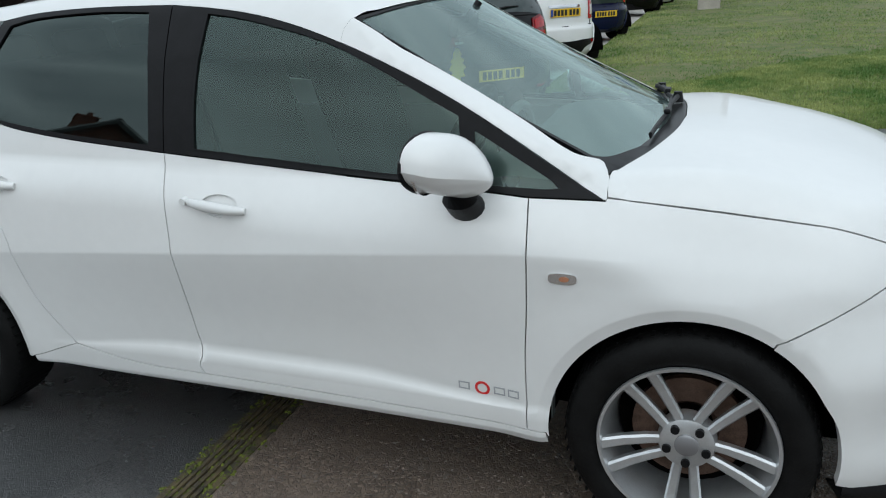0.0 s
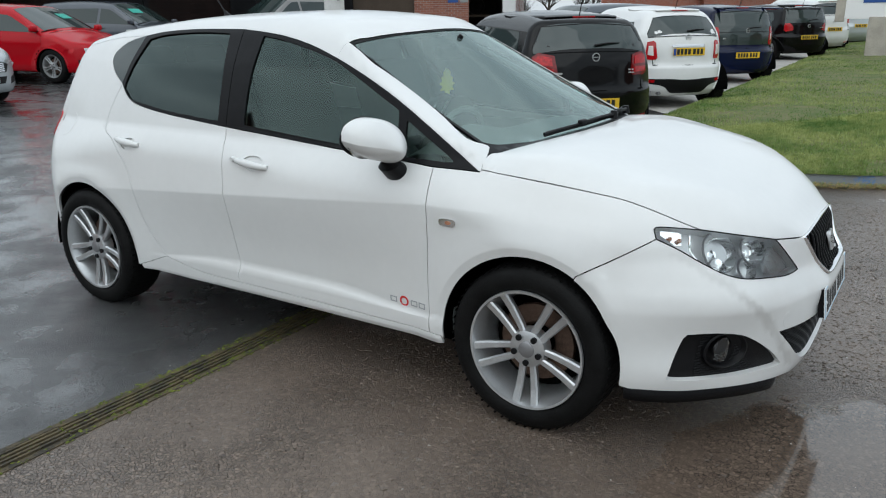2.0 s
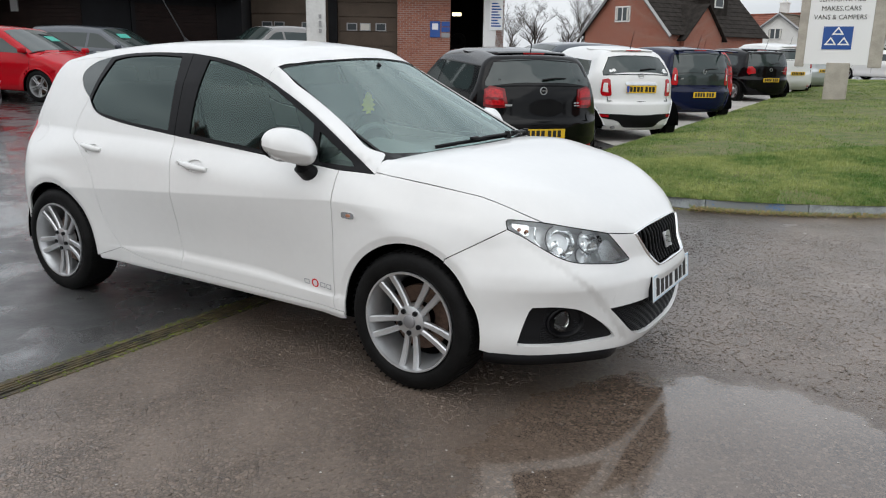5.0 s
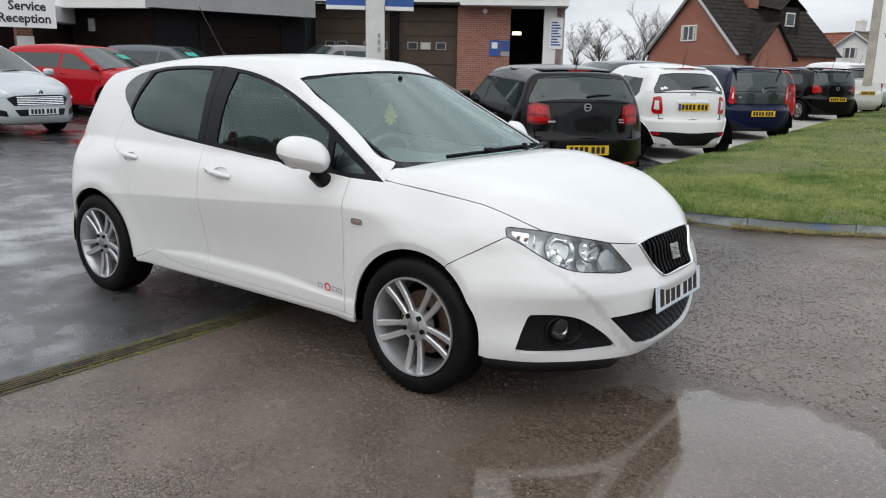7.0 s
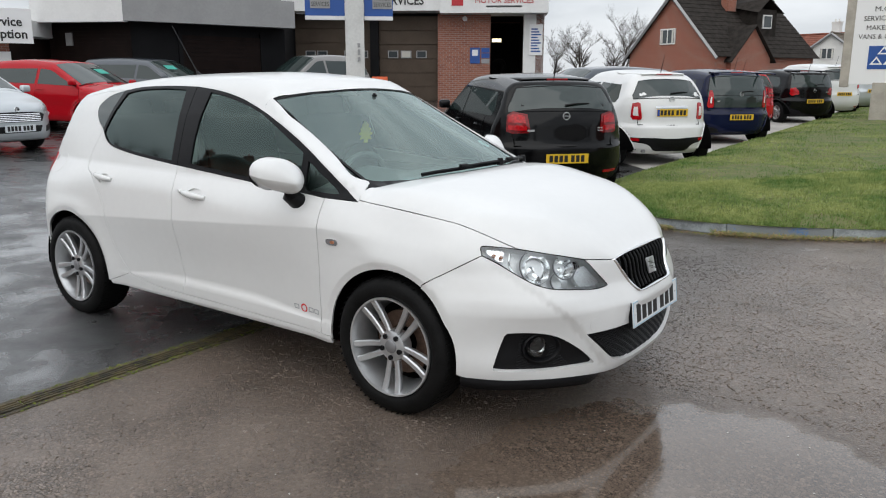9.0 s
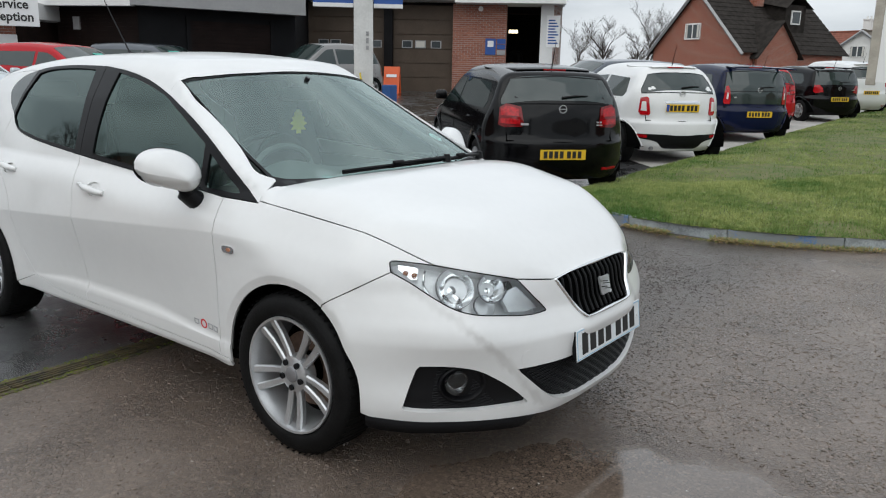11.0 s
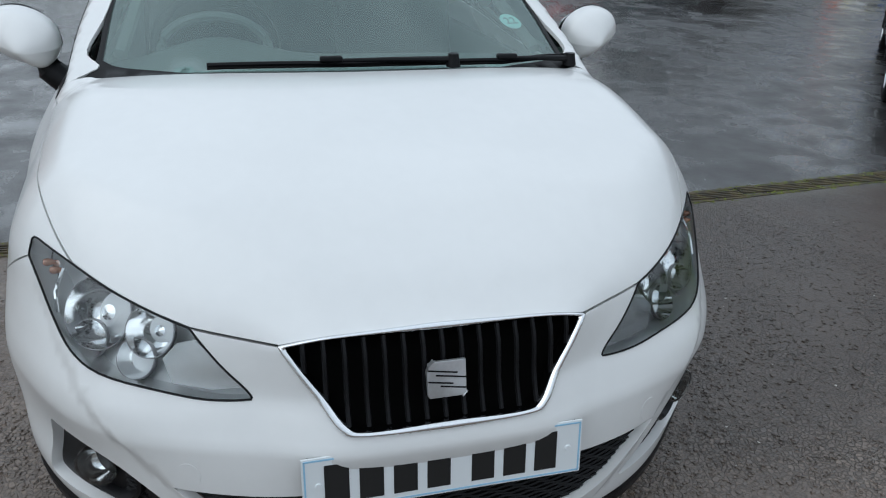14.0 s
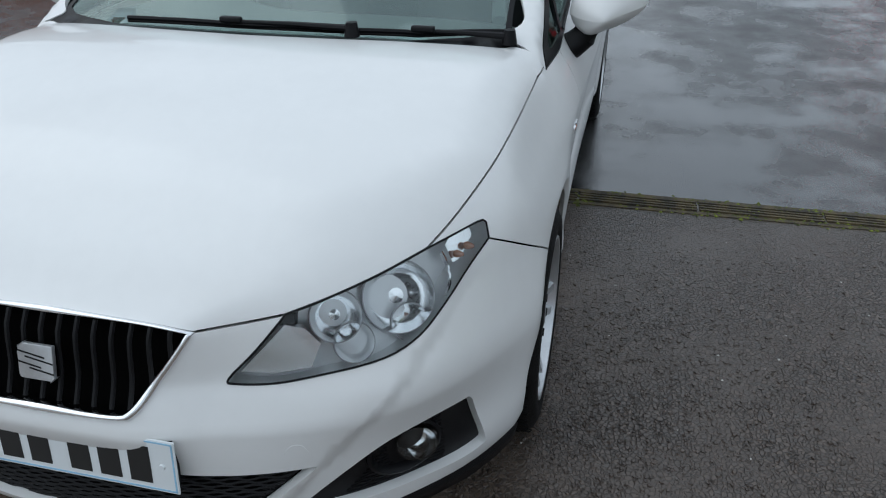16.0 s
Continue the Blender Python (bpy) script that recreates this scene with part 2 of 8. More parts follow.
def inside(poly, q):
    x, y = q[:, 0], q[:, 1]
    c = np.zeros(len(q), bool)
    j = len(poly) - 1
    for i in range(len(poly)):
        (xi, yi), (xj, yj) = poly[i], poly[j]
        if yi != yj:
            c ^= ((yi > y) != (yj > y)) & (x < (xj - xi) * (y - yi) / (yj - yi) + xi)
        j = i
    return c


def even(line, step):
    """Points at about even steps round a closed outline, its corners kept."""
    out = []
    n = len(line)
    for i in range(n):
        a, b = line[i], line[(i + 1) % n]
        k = max(1, int(round(np.linalg.norm(b - a) / step)))
        out += [a + (b - a) * t for t in np.linspace(0, 1, k, endpoint=False)]
    out = np.array(out)
    keep = np.linalg.norm(out - np.roll(out, 1, 0), axis=1) > step * 0.12
    return out[keep]


def even_open(line, step):
    out = []
    for a, b in zip(line, line[1:]):
        k = max(1, int(round(np.linalg.norm(b - a) / step)))
        out += [a + (b - a) * t for t in np.linspace(0, 1, k, endpoint=False)]
    return np.array(out + [line[-1]])


def settle(fn, p, rounds=3):
    """Moves points that lie close to a solid's skin onto it, the shortest way."""
    for _ in range(rounds):
        p = p - slope(fn, p) * np.clip(fn(p), -0.05, 0.05)[:, None]
    return p


def press(line, rounds=7):
    """A line laid exactly on the white car's form."""
    p, h = np.array(line, float), 2e-3
    for _ in range(rounds):
        g = np.stack([solid(p + d) - solid(p - d) for d in np.eye(3) * h], 1) / (2 * h)
        p = p - g * (np.clip(solid(p), -0.03, 0.03) / np.maximum((g * g).sum(1), 0.2))[:, None]
    return list(p)


def panel(name, fn, outline, way, mat, parent, label="", step=0.03, gap=0.0018, flange=0.012, lift=0.0, holes=(), mirror=False, open_at_centre=False, creases=()):
    """A sheet of a solid's skin, cut to an outline, its edge folded inwards. mirror: on the other side of the car."""
    way = np.array(way, float) / np.linalg.norm(way)
    u = np.cross(way, (0, 0, 1.0)) if abs(way[2]) < 0.9 else np.cross(way, (0, 1.0, 0))
    u /= np.linalg.norm(u)
    w = np.cross(way, u)
    flat = lambda p: np.stack([p @ u, p @ w], 1)
    rings = []
    for k, line in enumerate((outline, *holes)):
        p = settle(fn, even(np.array(line, float), step * 0.6))
        q = flat(p)
        e = np.roll(q, -1, 0) - np.roll(q, 1, 0)
        e /= np.maximum(np.linalg.norm(e, axis=1, keepdims=True), 1e-9)
        area = np.sum(q[:, 0] * np.roll(q[:, 1], -1) - np.roll(q[:, 0], -1) * q[:, 1])
        inn = np.stack([-e[:, 1], e[:, 0]], 1) * (1 if area > 0 else -1) * (1 if k == 0 else -1)
        if gap:
            g = np.full(len(q), gap)
            if open_at_centre:
                g[np.abs(p[:, 1]) < 1e-4] = 0
            q = q + inn * g[:, None]
        rings.append(q)
    lo, hi = rings[0].min(0), rings[0].max(0)
    gx, gy = np.arange(lo[0], hi[0], step), np.arange(lo[1], hi[1], step * 0.87)
    grid = np.array([(x + (j % 2) * step / 2, y) for j, y in enumerate(gy) for x in gx])
    ok = inside(rings[0], grid)
    for h in rings[1:]:
        ok &= ~inside(h, grid)
    grid = grid[ok]
    edge = np.concatenate(rings)
    extra = []
    for line in creases:
        q = flat(settle(fn, even_open(np.array(line, float), step * 0.5)))
        ok = inside(rings[0], q)
        for h in rings[1:]:
            ok &= ~inside(h, q)
        ok &= np.min(np.linalg.norm(q[:, None] - edge[None], axis=2), axis=1) > step * 0.25
        extra.append(q[ok])
    n_edge = len(edge)
    if extra:
        edge = np.concatenate([edge, *extra])
    if len(grid):
        dist = np.min(np.linalg.norm(grid[:, None] - edge[None], axis=2), axis=1)
        grid = grid[dist > step * 0.45]
    allp = np.concatenate([edge, grid]) if len(grid) else edge
    edges, base = [], 0
    for r in rings:
        edges += [(base + i, base + (i + 1) % len(r)) for i in range(len(r))]
        base += len(r)
    for q in extra:
        edges += [(base + i, base + i + 1) for i in range(len(q) - 1) if np.linalg.norm(q[i + 1] - q[i]) < step * 0.9]
        base += len(q)
    vv, _, tri, _, _, _ = delaunay_2d_cdt([Vector(p) for p in allp], edges, [], 0, 1e-6)
    vv = np.array([tuple(v) for v in vv])
    tri = np.array([t for t in tri if len(t) == 3])
    mid = vv[tri].mean(1)
    ok = inside(rings[0], mid)
    for h in rings[1:]:
        ok &= ~inside(h, mid)
    tri = tri[ok]
    ref = np.array(outline, float).mean(0) @ way
    p3 = vv[:, :1] * u + vv[:, 1:] * w + ref * way
    p3 = onto(fn, p3, way, reach=0.6, steps=80)
    nrm = slope(fn, p3)
    p3 = p3 + nrm * lift
    verts, norms, faces = list(p3), list(nrm), [tuple(t) for t in tri]
    if flange:
        for r in rings:
            key = {tuple(np.round(q, 5)): i for i, q in enumerate(vv)}
            idx = [key.get(tuple(np.round(q, 5))) for q in r]
            idx = [i for i in idx if i is not None]
            n0 = len(verts)
            for j, i in enumerate(idx):
                t = p3[idx[(j + 1) % len(idx)]] - p3[idx[j - 1]]
                side = np.cross(t, nrm[i])
                side /= max(np.linalg.norm(side), 1e-9)
                verts += [p3[i], p3[i] - nrm[i] * flange]
                norms += [side, side]
            for j in range(len(idx)):
                a, b = n0 + 2 * j, n0 + 2 * ((j + 1) % len(idx))
                if np.linalg.norm(np.array(verts[a]) - np.array(verts[b])) < step * 3:
                    faces.append((a, b, b + 1, a + 1))
    verts, norms = np.array(verts), np.array(norms)
    # faces turned outwards
    out = []
    for t in faces:
        a, b, c = verts[t[0]], verts[t[1]], verts[t[2]]
        g = np.cross(b - a, c - a)
        out.append(t if g @ norms[t[0]] >= 0 else t[::-1])
    if mirror:
        verts, norms = verts * (1, -1, 1), norms * (1, -1, 1)
        out = [t[::-1] for t in out]
    return mesh_object(name, verts, out, mat, parent, label, norms)


def letters(text, size, m, mat, name="lettering", parent=None, depth=0.002, width=None, bold=0.0):
    """Raised lettering in the built-in font, turned into a mesh. It lies in the local xy plane."""
    cu = bpy.data.curves.new(name, "FONT")
    cu.body, cu.size, cu.extrude, cu.align_x, cu.align_y, cu.offset, cu.resolution_u = text, size, depth, "CENTER", "CENTER", bold, 2
    tmp = new(name, cu)
    bpy.context.view_layer.update()
    me = bpy.data.meshes.new_from_object(tmp.evaluated_get(bpy.context.evaluated_depsgraph_get()))
    bpy.data.objects.remove(tmp)
    bpy.data.curves.remove(cu)
    me.materials.clear()
    me.materials.append(mat)
    if width:
        xs = [v.co.x for v in me.vertices]
        me.transform(Matrix.Diagonal((width / (max(xs) - min(xs)), 1, 1, 1)))
    me.transform(m)
    ob = new(name, me)
    if parent:
        ob.parent = parent
    return ob


# ---------- the white hatchback's form: one smooth solid, front axle at x = 0, forward +x ----------
def pch(xs, ys):
    """Smooth curve (Catmull-Rom tangents, limited) through a few stations."""
    xs, ys = np.asarray(xs, float), np.asarray(ys, float)
    d = np.diff(ys) / np.diff(xs)
    m = np.empty_like(ys)
    m[0], m[-1] = d[0], d[-1]
    for i in range(1, len(ys) - 1):
        m[i] = 0.0 if d[i - 1] * d[i] <= 0 else 2 * d[i - 1] * d[i] / (d[i - 1] + d[i])

    # tabulated finely, so that it can be read quickly
    q = np.linspace(xs[0] - 0.6, xs[-1] + 0.6, 6000)
    i = np.clip(np.searchsorted(xs, q) - 1, 0, len(xs) - 2)
    h = xs[i + 1] - xs[i]
    t = (q - xs[i]) / h
    c = np.clip(t, 0, 1)
    v = ((2 * c**3 - 3 * c**2 + 1) * ys[i] + (c**3 - 2 * c**2 + c) * h * m[i]
         + (-2 * c**3 + 3 * c**2) * ys[i + 1] + (c**3 - c**2) * h * m[i + 1])
    v = np.where(t < 0, ys[0] + m[0] * (q - xs[0]), np.where(t > 1, ys[-1] + m[-1] * (q - xs[-1]), v))
    return lambda x: np.interp(x, q, v)


def smax(a, b, k):
    h = np.clip(0.5 + 0.5 * (a - b) / k, 0, 1)
    return b + (a - b) * h + k * h * (1 - h)


def smin(a, b, k):
    return -smax(-a, -b, k)


def sstep(a, b, v):
    t = np.clip((v - a) / (b - a), 0, 1)
    return t * t * (3 - 2 * t)


W_CREASE = pch([-3.3, -2.95, -2.47, -1.9, -1.2, -0.4, 0.0, 0.2, 0.36, 0.5, 0.8], [0.70, 0.79, 0.828, 0.832, 0.833, 0.830, 0.826, 0.812, 0.78, 0.725, 0.5])
W_LOW = pch([-3.3, -2.95, -2.47, -1.9, -1.2, -0.4, 0.0, 0.36, 0.5, 0.8], [0.70, 0.79, 0.825, 0.825, 0.818, 0.826, 0.842, 0.842, 0.805, 0.6])
A_CABIN = pch([-3.2, -2.8, -2.4, -2.0, -1.4, -0.92, -0.5, -0.2, 0.3, 0.8], [0.54, 0.65, 0.715, 0.742, 0.75, 0.732, 0.735, 0.715, 0.668, 0.6])
Z_LOWER = pch([-3.0, -2.2, -1.2, -0.3, -0.1, 0.0, 0.25, 0.5, 0.65, 0.8, 0.95], [1.0, 0.98, 0.95, 0.960, 0.974, 0.977, 0.945, 0.876, 0.798, 0.705, 0.62])
Z_ROOF = pch([-3.0, -2.75, -2.3, -1.8, -1.4, -1.0, -0.85, -0.6], [1.29, 1.345, 1.41, 1.447, 1.452, 1.425, 1.395, 1.30])
X_FRONT = pch([0.16, 0.19, 0.22, 0.27, 0.33, 0.42, 0.50, 0.55, 0.60, 0.65, 0.70, 0.76, 0.85], [0.70, 0.775, 0.80, 0.818, 0.83, 0.838, 0.832, 0.81, 0.785, 0.775, 0.762, 0.725, 0.635])
X_REAR = pch([0.2, 0.25, 0.4, 0.6, 0.8, 0.95, 1.1, 1.25, 1.35, 1.45], [-3.05, -3.12, -3.2, -3.21, -3.17, -3.1, -3.0, -2.9, -2.84, -2.78])


def crease_z(x):
    """Height of the shoulder crease, which climbs along the doors and runs level over the wing."""
    return 0.803 + 0.073 * np.minimum(x, -0.42)


def flare(x):
    """How far the pressed wedge low on the doors stands out, 0 to 1 along its length."""
    return sstep(-2.0, -1.5, x) * (1 - 0.9 * sstep(-0.95, -0.40, x))


def side_width(x, z):
    zc = crease_z(x)
    w = W_LOW(x) + (W_CREASE(x) - W_LOW(x)) * sstep(0.45, 0.72, z)
    below, above = np.maximum(zc - z, 0), np.maximum(z - zc, 0)
    f = flare(x)
    # the door skin tucks in under the crease, kicks out over the wedge and drops to the sill
    door = sstep(-2.2, -1.9, x) * (1 - sstep(-0.5, -0.25, x))
    lean = 0.135 * (0.5 + 0.5 * f)
    tuck = lean * below
    top = 0.337 + 0.012 + 0.038 * f
    kick = np.clip((top - z) / (top - 0.337), 0, 1)
    tuck = tuck - (lean * (zc - 0.337) - 0.020) * kick
    plain = 0.09 * below - 0.05 * np.maximum(below - 0.12, 0)
    foot = 0.10 * np.maximum(0.325 - z, 0) + 0.5 * np.maximum(0.266 - z, 0)
    inset = tuck * door + plain * (1 - door)
    inset = inset + (0.020 - inset) * sstep(0.337, 0.318, z) * (1 - sstep(0.2, 0.33, x))
    y = w - inset - foot - 0.17 * above - 0.05 * above**2
    # a raised lip round each wheel arch
    for cx, cz in ((0.0, 0.3), (-2.469, 0.305)):
        r = np.hypot(x - cx, z - cz)
        y = y + 0.010 * (1 - sstep(0.37, 0.50, r)) * (1 - sstep(0.68, 0.76, z)) - 0.30 * np.clip(0.370 - r, 0, 0.05)
    return y


def cabin_width(x, z):
    return A_CABIN(x) - 0.31 * (z - 0.95) - 0.27 * np.maximum(z - 0.95, 0)**2 + 0.45 * np.maximum(0.93 - z, 0) * (1 - 0.45 * sstep(-0.3, 0.0, x)) * (1 - sstep(0.35, 0.7, x)) - 0.12 * np.maximum(z - 1.22, 0)


def screen_x(y, z):
    return -0.10 - (z - 0.945) / 0.587 - (0.25 + 0.9 * np.clip(z - 0.96, 0, 0.5)) * y**2


def ridge_y(z):
    """Half width of the V-shaped ridge on the bumper at a height."""
    return np.interp(z, [0.25, 0.36, 0.45, 0.56, 0.63, 0.72], [0.332, 0.427, 0.506, 0.604, 0.648, 0.703])


def nose_x(y, z):
    ay = np.abs(y)
    x = X_FRONT(z) - 0.974 * ay**3.2
    # the corner of the bumper swells out under the lamp
    x = x + 0.075 * np.exp(-((ay - 0.67) / 0.17)**2) * np.exp(-((z - 0.565) / 0.11)**2) + 0.030 * np.exp(-((ay - 0.74) / 0.09)**2) * np.exp(-((z - 0.29) / 0.07)**2)
    x = x + 0.028 * (1 - sstep(0.17, 0.34, ay - 0.25 * np.maximum(z - 0.6, 0))) * sstep(0.42, 0.52, z) * (1 - sstep(0.68, 0.74, z))
    # the V-shaped crease: outboard of it the corner is set back a little
    return x - 0.011 * np.clip((ay - ridge_y(z)) / 0.026, 0, 1) * (1 - sstep(0.66, 0.74, z)) * sstep(0.2, 0.3, z)


def tail_x(y, z):
    return X_REAR(z) + 0.877 * np.abs(y)**3.2


def solid(p):
    """Below zero inside the body."""
    x, y, z = p[:, 0], p[:, 1], p[:, 2]
    ay = np.abs(y)
    body, cab = side_width(x, z), cabin_width(x, z)
    flank = smin(body, cab, 0.035)
    low_side = ay - flank
    rearward = 1 - sstep(-0.1, 0.35, x)
    low_top = z - (Z_LOWER(x) - (0.02 * y**2 + 0.20 * y**4) * (1 - rearward) - 0.12 * y**4 * rearward)
    low = smax(low_side, low_top, 0.075)
    low = smax(low, x - nose_x(y, z), 0.05)
    low = smax(low, tail_x(y, z) - x, 0.05)
    low = smax(low, 0.185 - z, 0.03)
    top = smax(ay - flank, z - (Z_ROOF(x) - 0.12 * y**2), 0.07)
    top = smax(top, x - screen_x(y, z), 0.03)
    top = smax(top, tail_x(y, z) - x, 0.05)
    top = smax(top, 0.6 - z, 0.02)
    return np.minimum(low, top)


def slope(fn, p, h=2e-3):
    g = np.stack([fn(p + d) - fn(p - d) for d in np.eye(3) * h], 1)
    return g / np.maximum(np.linalg.norm(g, axis=1, keepdims=True), 1e-9)


def onto(fn, p, way, reach=0.5, steps=60):
    """Each point, moved along the line `way`, to where that line first enters the solid."""
    p, way = np.asarray(p, float), np.asarray(way, float)
    way = np.broadcast_to(way / np.linalg.norm(way, axis=-1, keepdims=True), p.shape)
    n = len(p)
    ts = np.linspace(-reach, reach, steps)
    best, found = np.zeros(n), np.zeros(n, bool)
    size = max(1, 400000 // steps)
    for a in range(0, n, size):
        q, w = p[a:a + size], way[a:a + size]
        val = fn((q[:, None] + ts[None, :, None] * w[:, None]).reshape(-1, 3)).reshape(len(q), steps)
        hit = (val[:, 1:] <= 0) & (val[:, :-1] > 0)
        found[a:a + size] = hit.any(1)
        best[a:a + size] = ts[1:][hit.argmax(1)]
    lo, hi = best - (ts[1] - ts[0]), best.copy()
    for _ in range(11):
        mid = (lo + hi) / 2
        out = fn(p + mid[:, None] * way) > 0
        lo, hi = np.where(out, mid, lo), np.where(out, hi, mid)
    t = np.where(found, (lo + hi) / 2, 0)
    return p + t[:, None] * way


# ---------- wheels ----------
WHEELS = {}


def wheel(parent, at, radius=0.302, rim=0.212, width=0.20, spokes="twin", alloy=None, out=-1, steer=0.0, name="wheel"):
    """Tyre, rim, spokes, cap and brake disc; `out` is the side of the hub face (-1: towards -y)."""
    alloy = alloy or ALLOY
    place = pose(*at, 0, 0, steer + (180 if out > 0 else 0))
    key = (radius, rim, width, spokes, alloy.name)
    if key in WHEELS:
        w = copy_thing(WHEELS[key], place)
        w.parent = parent
        return w
    w = WHEELS[key] = empty(name)
    w.parent = parent
    w.matrix_basis = place
    hw = width / 2
    # the hub face looks to local -y
    prof = [(rim + 0.002, -hw + 0.012), (rim + 0.012, -hw + 0.002), (rim + 0.028, -hw - 0.006), (radius - 0.035, -hw - 0.004), (radius - 0.016, -hw + 0.006),
            (radius - 0.006, -hw + 0.018), (radius - 0.001, -hw + 0.035), (radius, -0.02), (radius, 0.02), (radius - 0.001, hw - 0.035), (radius - 0.012, hw - 0.008), (radius - 0.04, hw), (rim, hw - 0.01)]
    tyre = part("tyre", revolve(prof, 72), RUBBER, w, smooth=True)
    tv, tf = [], []
    for k in range(60):
        a = 2 * math.pi * k / 60
        for y, l in ((-hw + 0.024, 0.028), (-0.045, 0.035), (0.0, 0.035), (0.045, 0.035)):
            n0 = len(tv)
            for dr in (-0.004, 0.0012 if y > -hw + 0.03 else -0.0015):
                for dy in (-l / 2, l / 2):
                    for da in (-0.013, 0.013):
                        tv.append(((radius + dr) * math.cos(a + da), y + dy, (radius + dr) * math.sin(a + da)))
            tf += [tuple(n0 + i for i in q) for q in ((0, 1, 3, 2), (4, 6, 7, 5), (0, 4, 5, 1), (2, 3, 7, 6), (0, 2, 6, 4), (1, 5, 7, 3))]
    tagged(mesh_object("tread_block", tv, tf, RUBBER, tyre, smooth=False), kind="stuff")
    part("rim", revolve([(rim + 0.006, -hw + 0.004), (rim + 0.004, -hw - 0.003), (rim - 0.004, -hw - 0.002), (rim - 0.008, -hw + 0.012), (rim - 0.016, -hw + 0.03), (rim - 0.026, -hw + 0.075), (rim - 0.03, hw - 0.01)], 64), alloy, w, smooth=True)
    n_pairs = 5
    def spoke(r0, r1, o0, o1, w0, w1, turn, yf0, yf1, thick):
        bm, rings = bmesh.new(), []
        for t in (0, 0.3, 0.65, 1.0):
            r, o, wd = r0 + (r1 - r0) * t, o0 + (o1 - o0) * t, w0 + (w1 - w0) * t
            y = yf0 + (yf1 - yf0) * t + 0.008 * math.sin(math.pi * t)
            sec = [(-wd / 2, y + 0.006), (-wd / 2 + 0.005, y), (wd / 2 - 0.005, y), (wd / 2, y + 0.006), (wd / 2 - 0.003, y + thick), (-wd / 2 + 0.003, y + thick)]
            rings.append([bm.verts.new((r, yy, o + s)) for s, yy in sec])
        for a, b in zip(rings, rings[1:]):
            for k in range(6):
                bm.faces.new((a[k], a[(k + 1) % 6], b[(k + 1) % 6], b[k]))
        bm.faces.new(rings[0])
        bm.faces.new(rings[-1])
        bm.transform(Matrix.Rotation(turn, 4, "Y"))
        return part("spoke", bm, alloy, w)
    first = {}
    for k in range(n_pairs):
        turn = math.pi / 2 + 2 * math.pi * k / n_pairs
        for sgn in (-1, 1):
            if spokes == "twin":
                args = (0.045, rim - 0.006, sgn * 0.017, sgn * 0.036, 0.024, 0.031)
            else:
                args = (0.04, rim - 0.006, sgn * 0.012, sgn * 0.03, 0.02, 0.02)
            if sgn in first:
                ob = first[sgn].copy()
                scene.collection.objects.link(ob)
                ob.parent = w
                ob.matrix_basis = Matrix.Rotation(2 * math.pi * k / n_pairs, 4, "Y")
            else:
                first[sgn] = spoke(*args, math.pi / 2, -hw + 0.022, -hw + 0.006, 0.026)
    bm = revolve([(0.0, -hw + 0.016), (0.05, -hw + 0.016), (0.066, -hw + 0.022), (0.072, -hw + 0.04), (0.07, -hw + 0.07)], 40)
    part("hub", bm, alloy, w, smooth=True)
    part("centre_cap", revolve([(0.0, -hw + 0.009), (0.024, -hw + 0.009), (0.029, -hw + 0.012), (0.03, -hw + 0.02)], 32), DARKALLOY, w, "dull grey centre cap", smooth=True)
    for k in range(5):
        a = -math.pi / 2 + 2 * math.pi * k / 5
        part("bolt", cone(0.011, 0.011, 0.012, pose(0.049 * math.cos(a), -hw + 0.0145, 0.049 * math.sin(a), 90), 12), PLASTIC, w)
    part("brake_disc", revolve([(0.06, 0.02), (0.075, 0.0), (0.14, 0.0), (0.14, 0.022), (0.06, 0.03)], 40), DISC, w, "rusty brake disc", smooth=False)
    part("brake_drum", revolve([(0.0, 0.035), (rim - 0.035, 0.035), (rim - 0.035, hw - 0.005), (0.0, hw - 0.005)], 32), DARK, w)
    return w


def wheel_well(parent, x, z, y0, y1, r):
    """The dark liner over a wheel."""
    v, f = [], []
    n = 20
    for i in range(n + 1):
        a = math.pi * (-0.03 + 1.06 * i / n)
        for y in (y0, y1):
            v.append((x + r * math.cos(a), y, z + r * math.sin(a)))
    for i in range(n):
        f.append((2 * i, 2 * i + 1, 2 * i + 3, 2 * i + 2))
    c = len(v)
    v.append((x, y0, z))
    for i in range(n):
        f.append((2 * i, 2 * i + 2, c))
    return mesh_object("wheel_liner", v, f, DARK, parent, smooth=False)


# ---------- the white hatchback ----------
hero = tagged(empty("hatchback_car"), "white five-door hatchback with silver alloy wheels on wet tarmac", "car")
SIDE, DOWN, CORNER = (0, 1, 0), (0, 0, -1), (-0.75, 0.66, 0)
WHEEL_F, WHEEL_R = (0.0, 0.30), (-2.469, 0.302)


def arc(c, r, a0, a1, y, n=22):
    return [(c[0] + r * math.cos(radians(a)), y, c[1] + r * math.sin(radians(a))) for a in np.linspace(a0, a1, n)]


# lines of the body that two panels share (right side)
L_DOOR_F = spline([(-0.40, -0.77, 0.905), (-0.392, -0.82, 0.77), (-0.398, -0.79, 0.51), (-0.398, -0.82, 0.283)], 6)
L_PILLAR = spline([(-1.478, -0.741, 0.971), (-1.44, -0.82, 0.74), (-1.430, -0.785, 0.45), (-1.418, -0.79, 0.36), (-1.425, -0.80, 0.325), (-1.412, -0.80, 0.297)], 5)
L_SILL_TOP_F = spline([(-0.398, -0.82, 0.283), (-0.9, -0.80, 0.291), (-1.412, -0.80, 0.297)], 5)
L_SILL_TOP_R = spline([(-1.412, -0.80, 0.297), (-1.66, -0.80, 0.305), (-1.90, -0.81, 0.345)], 4)
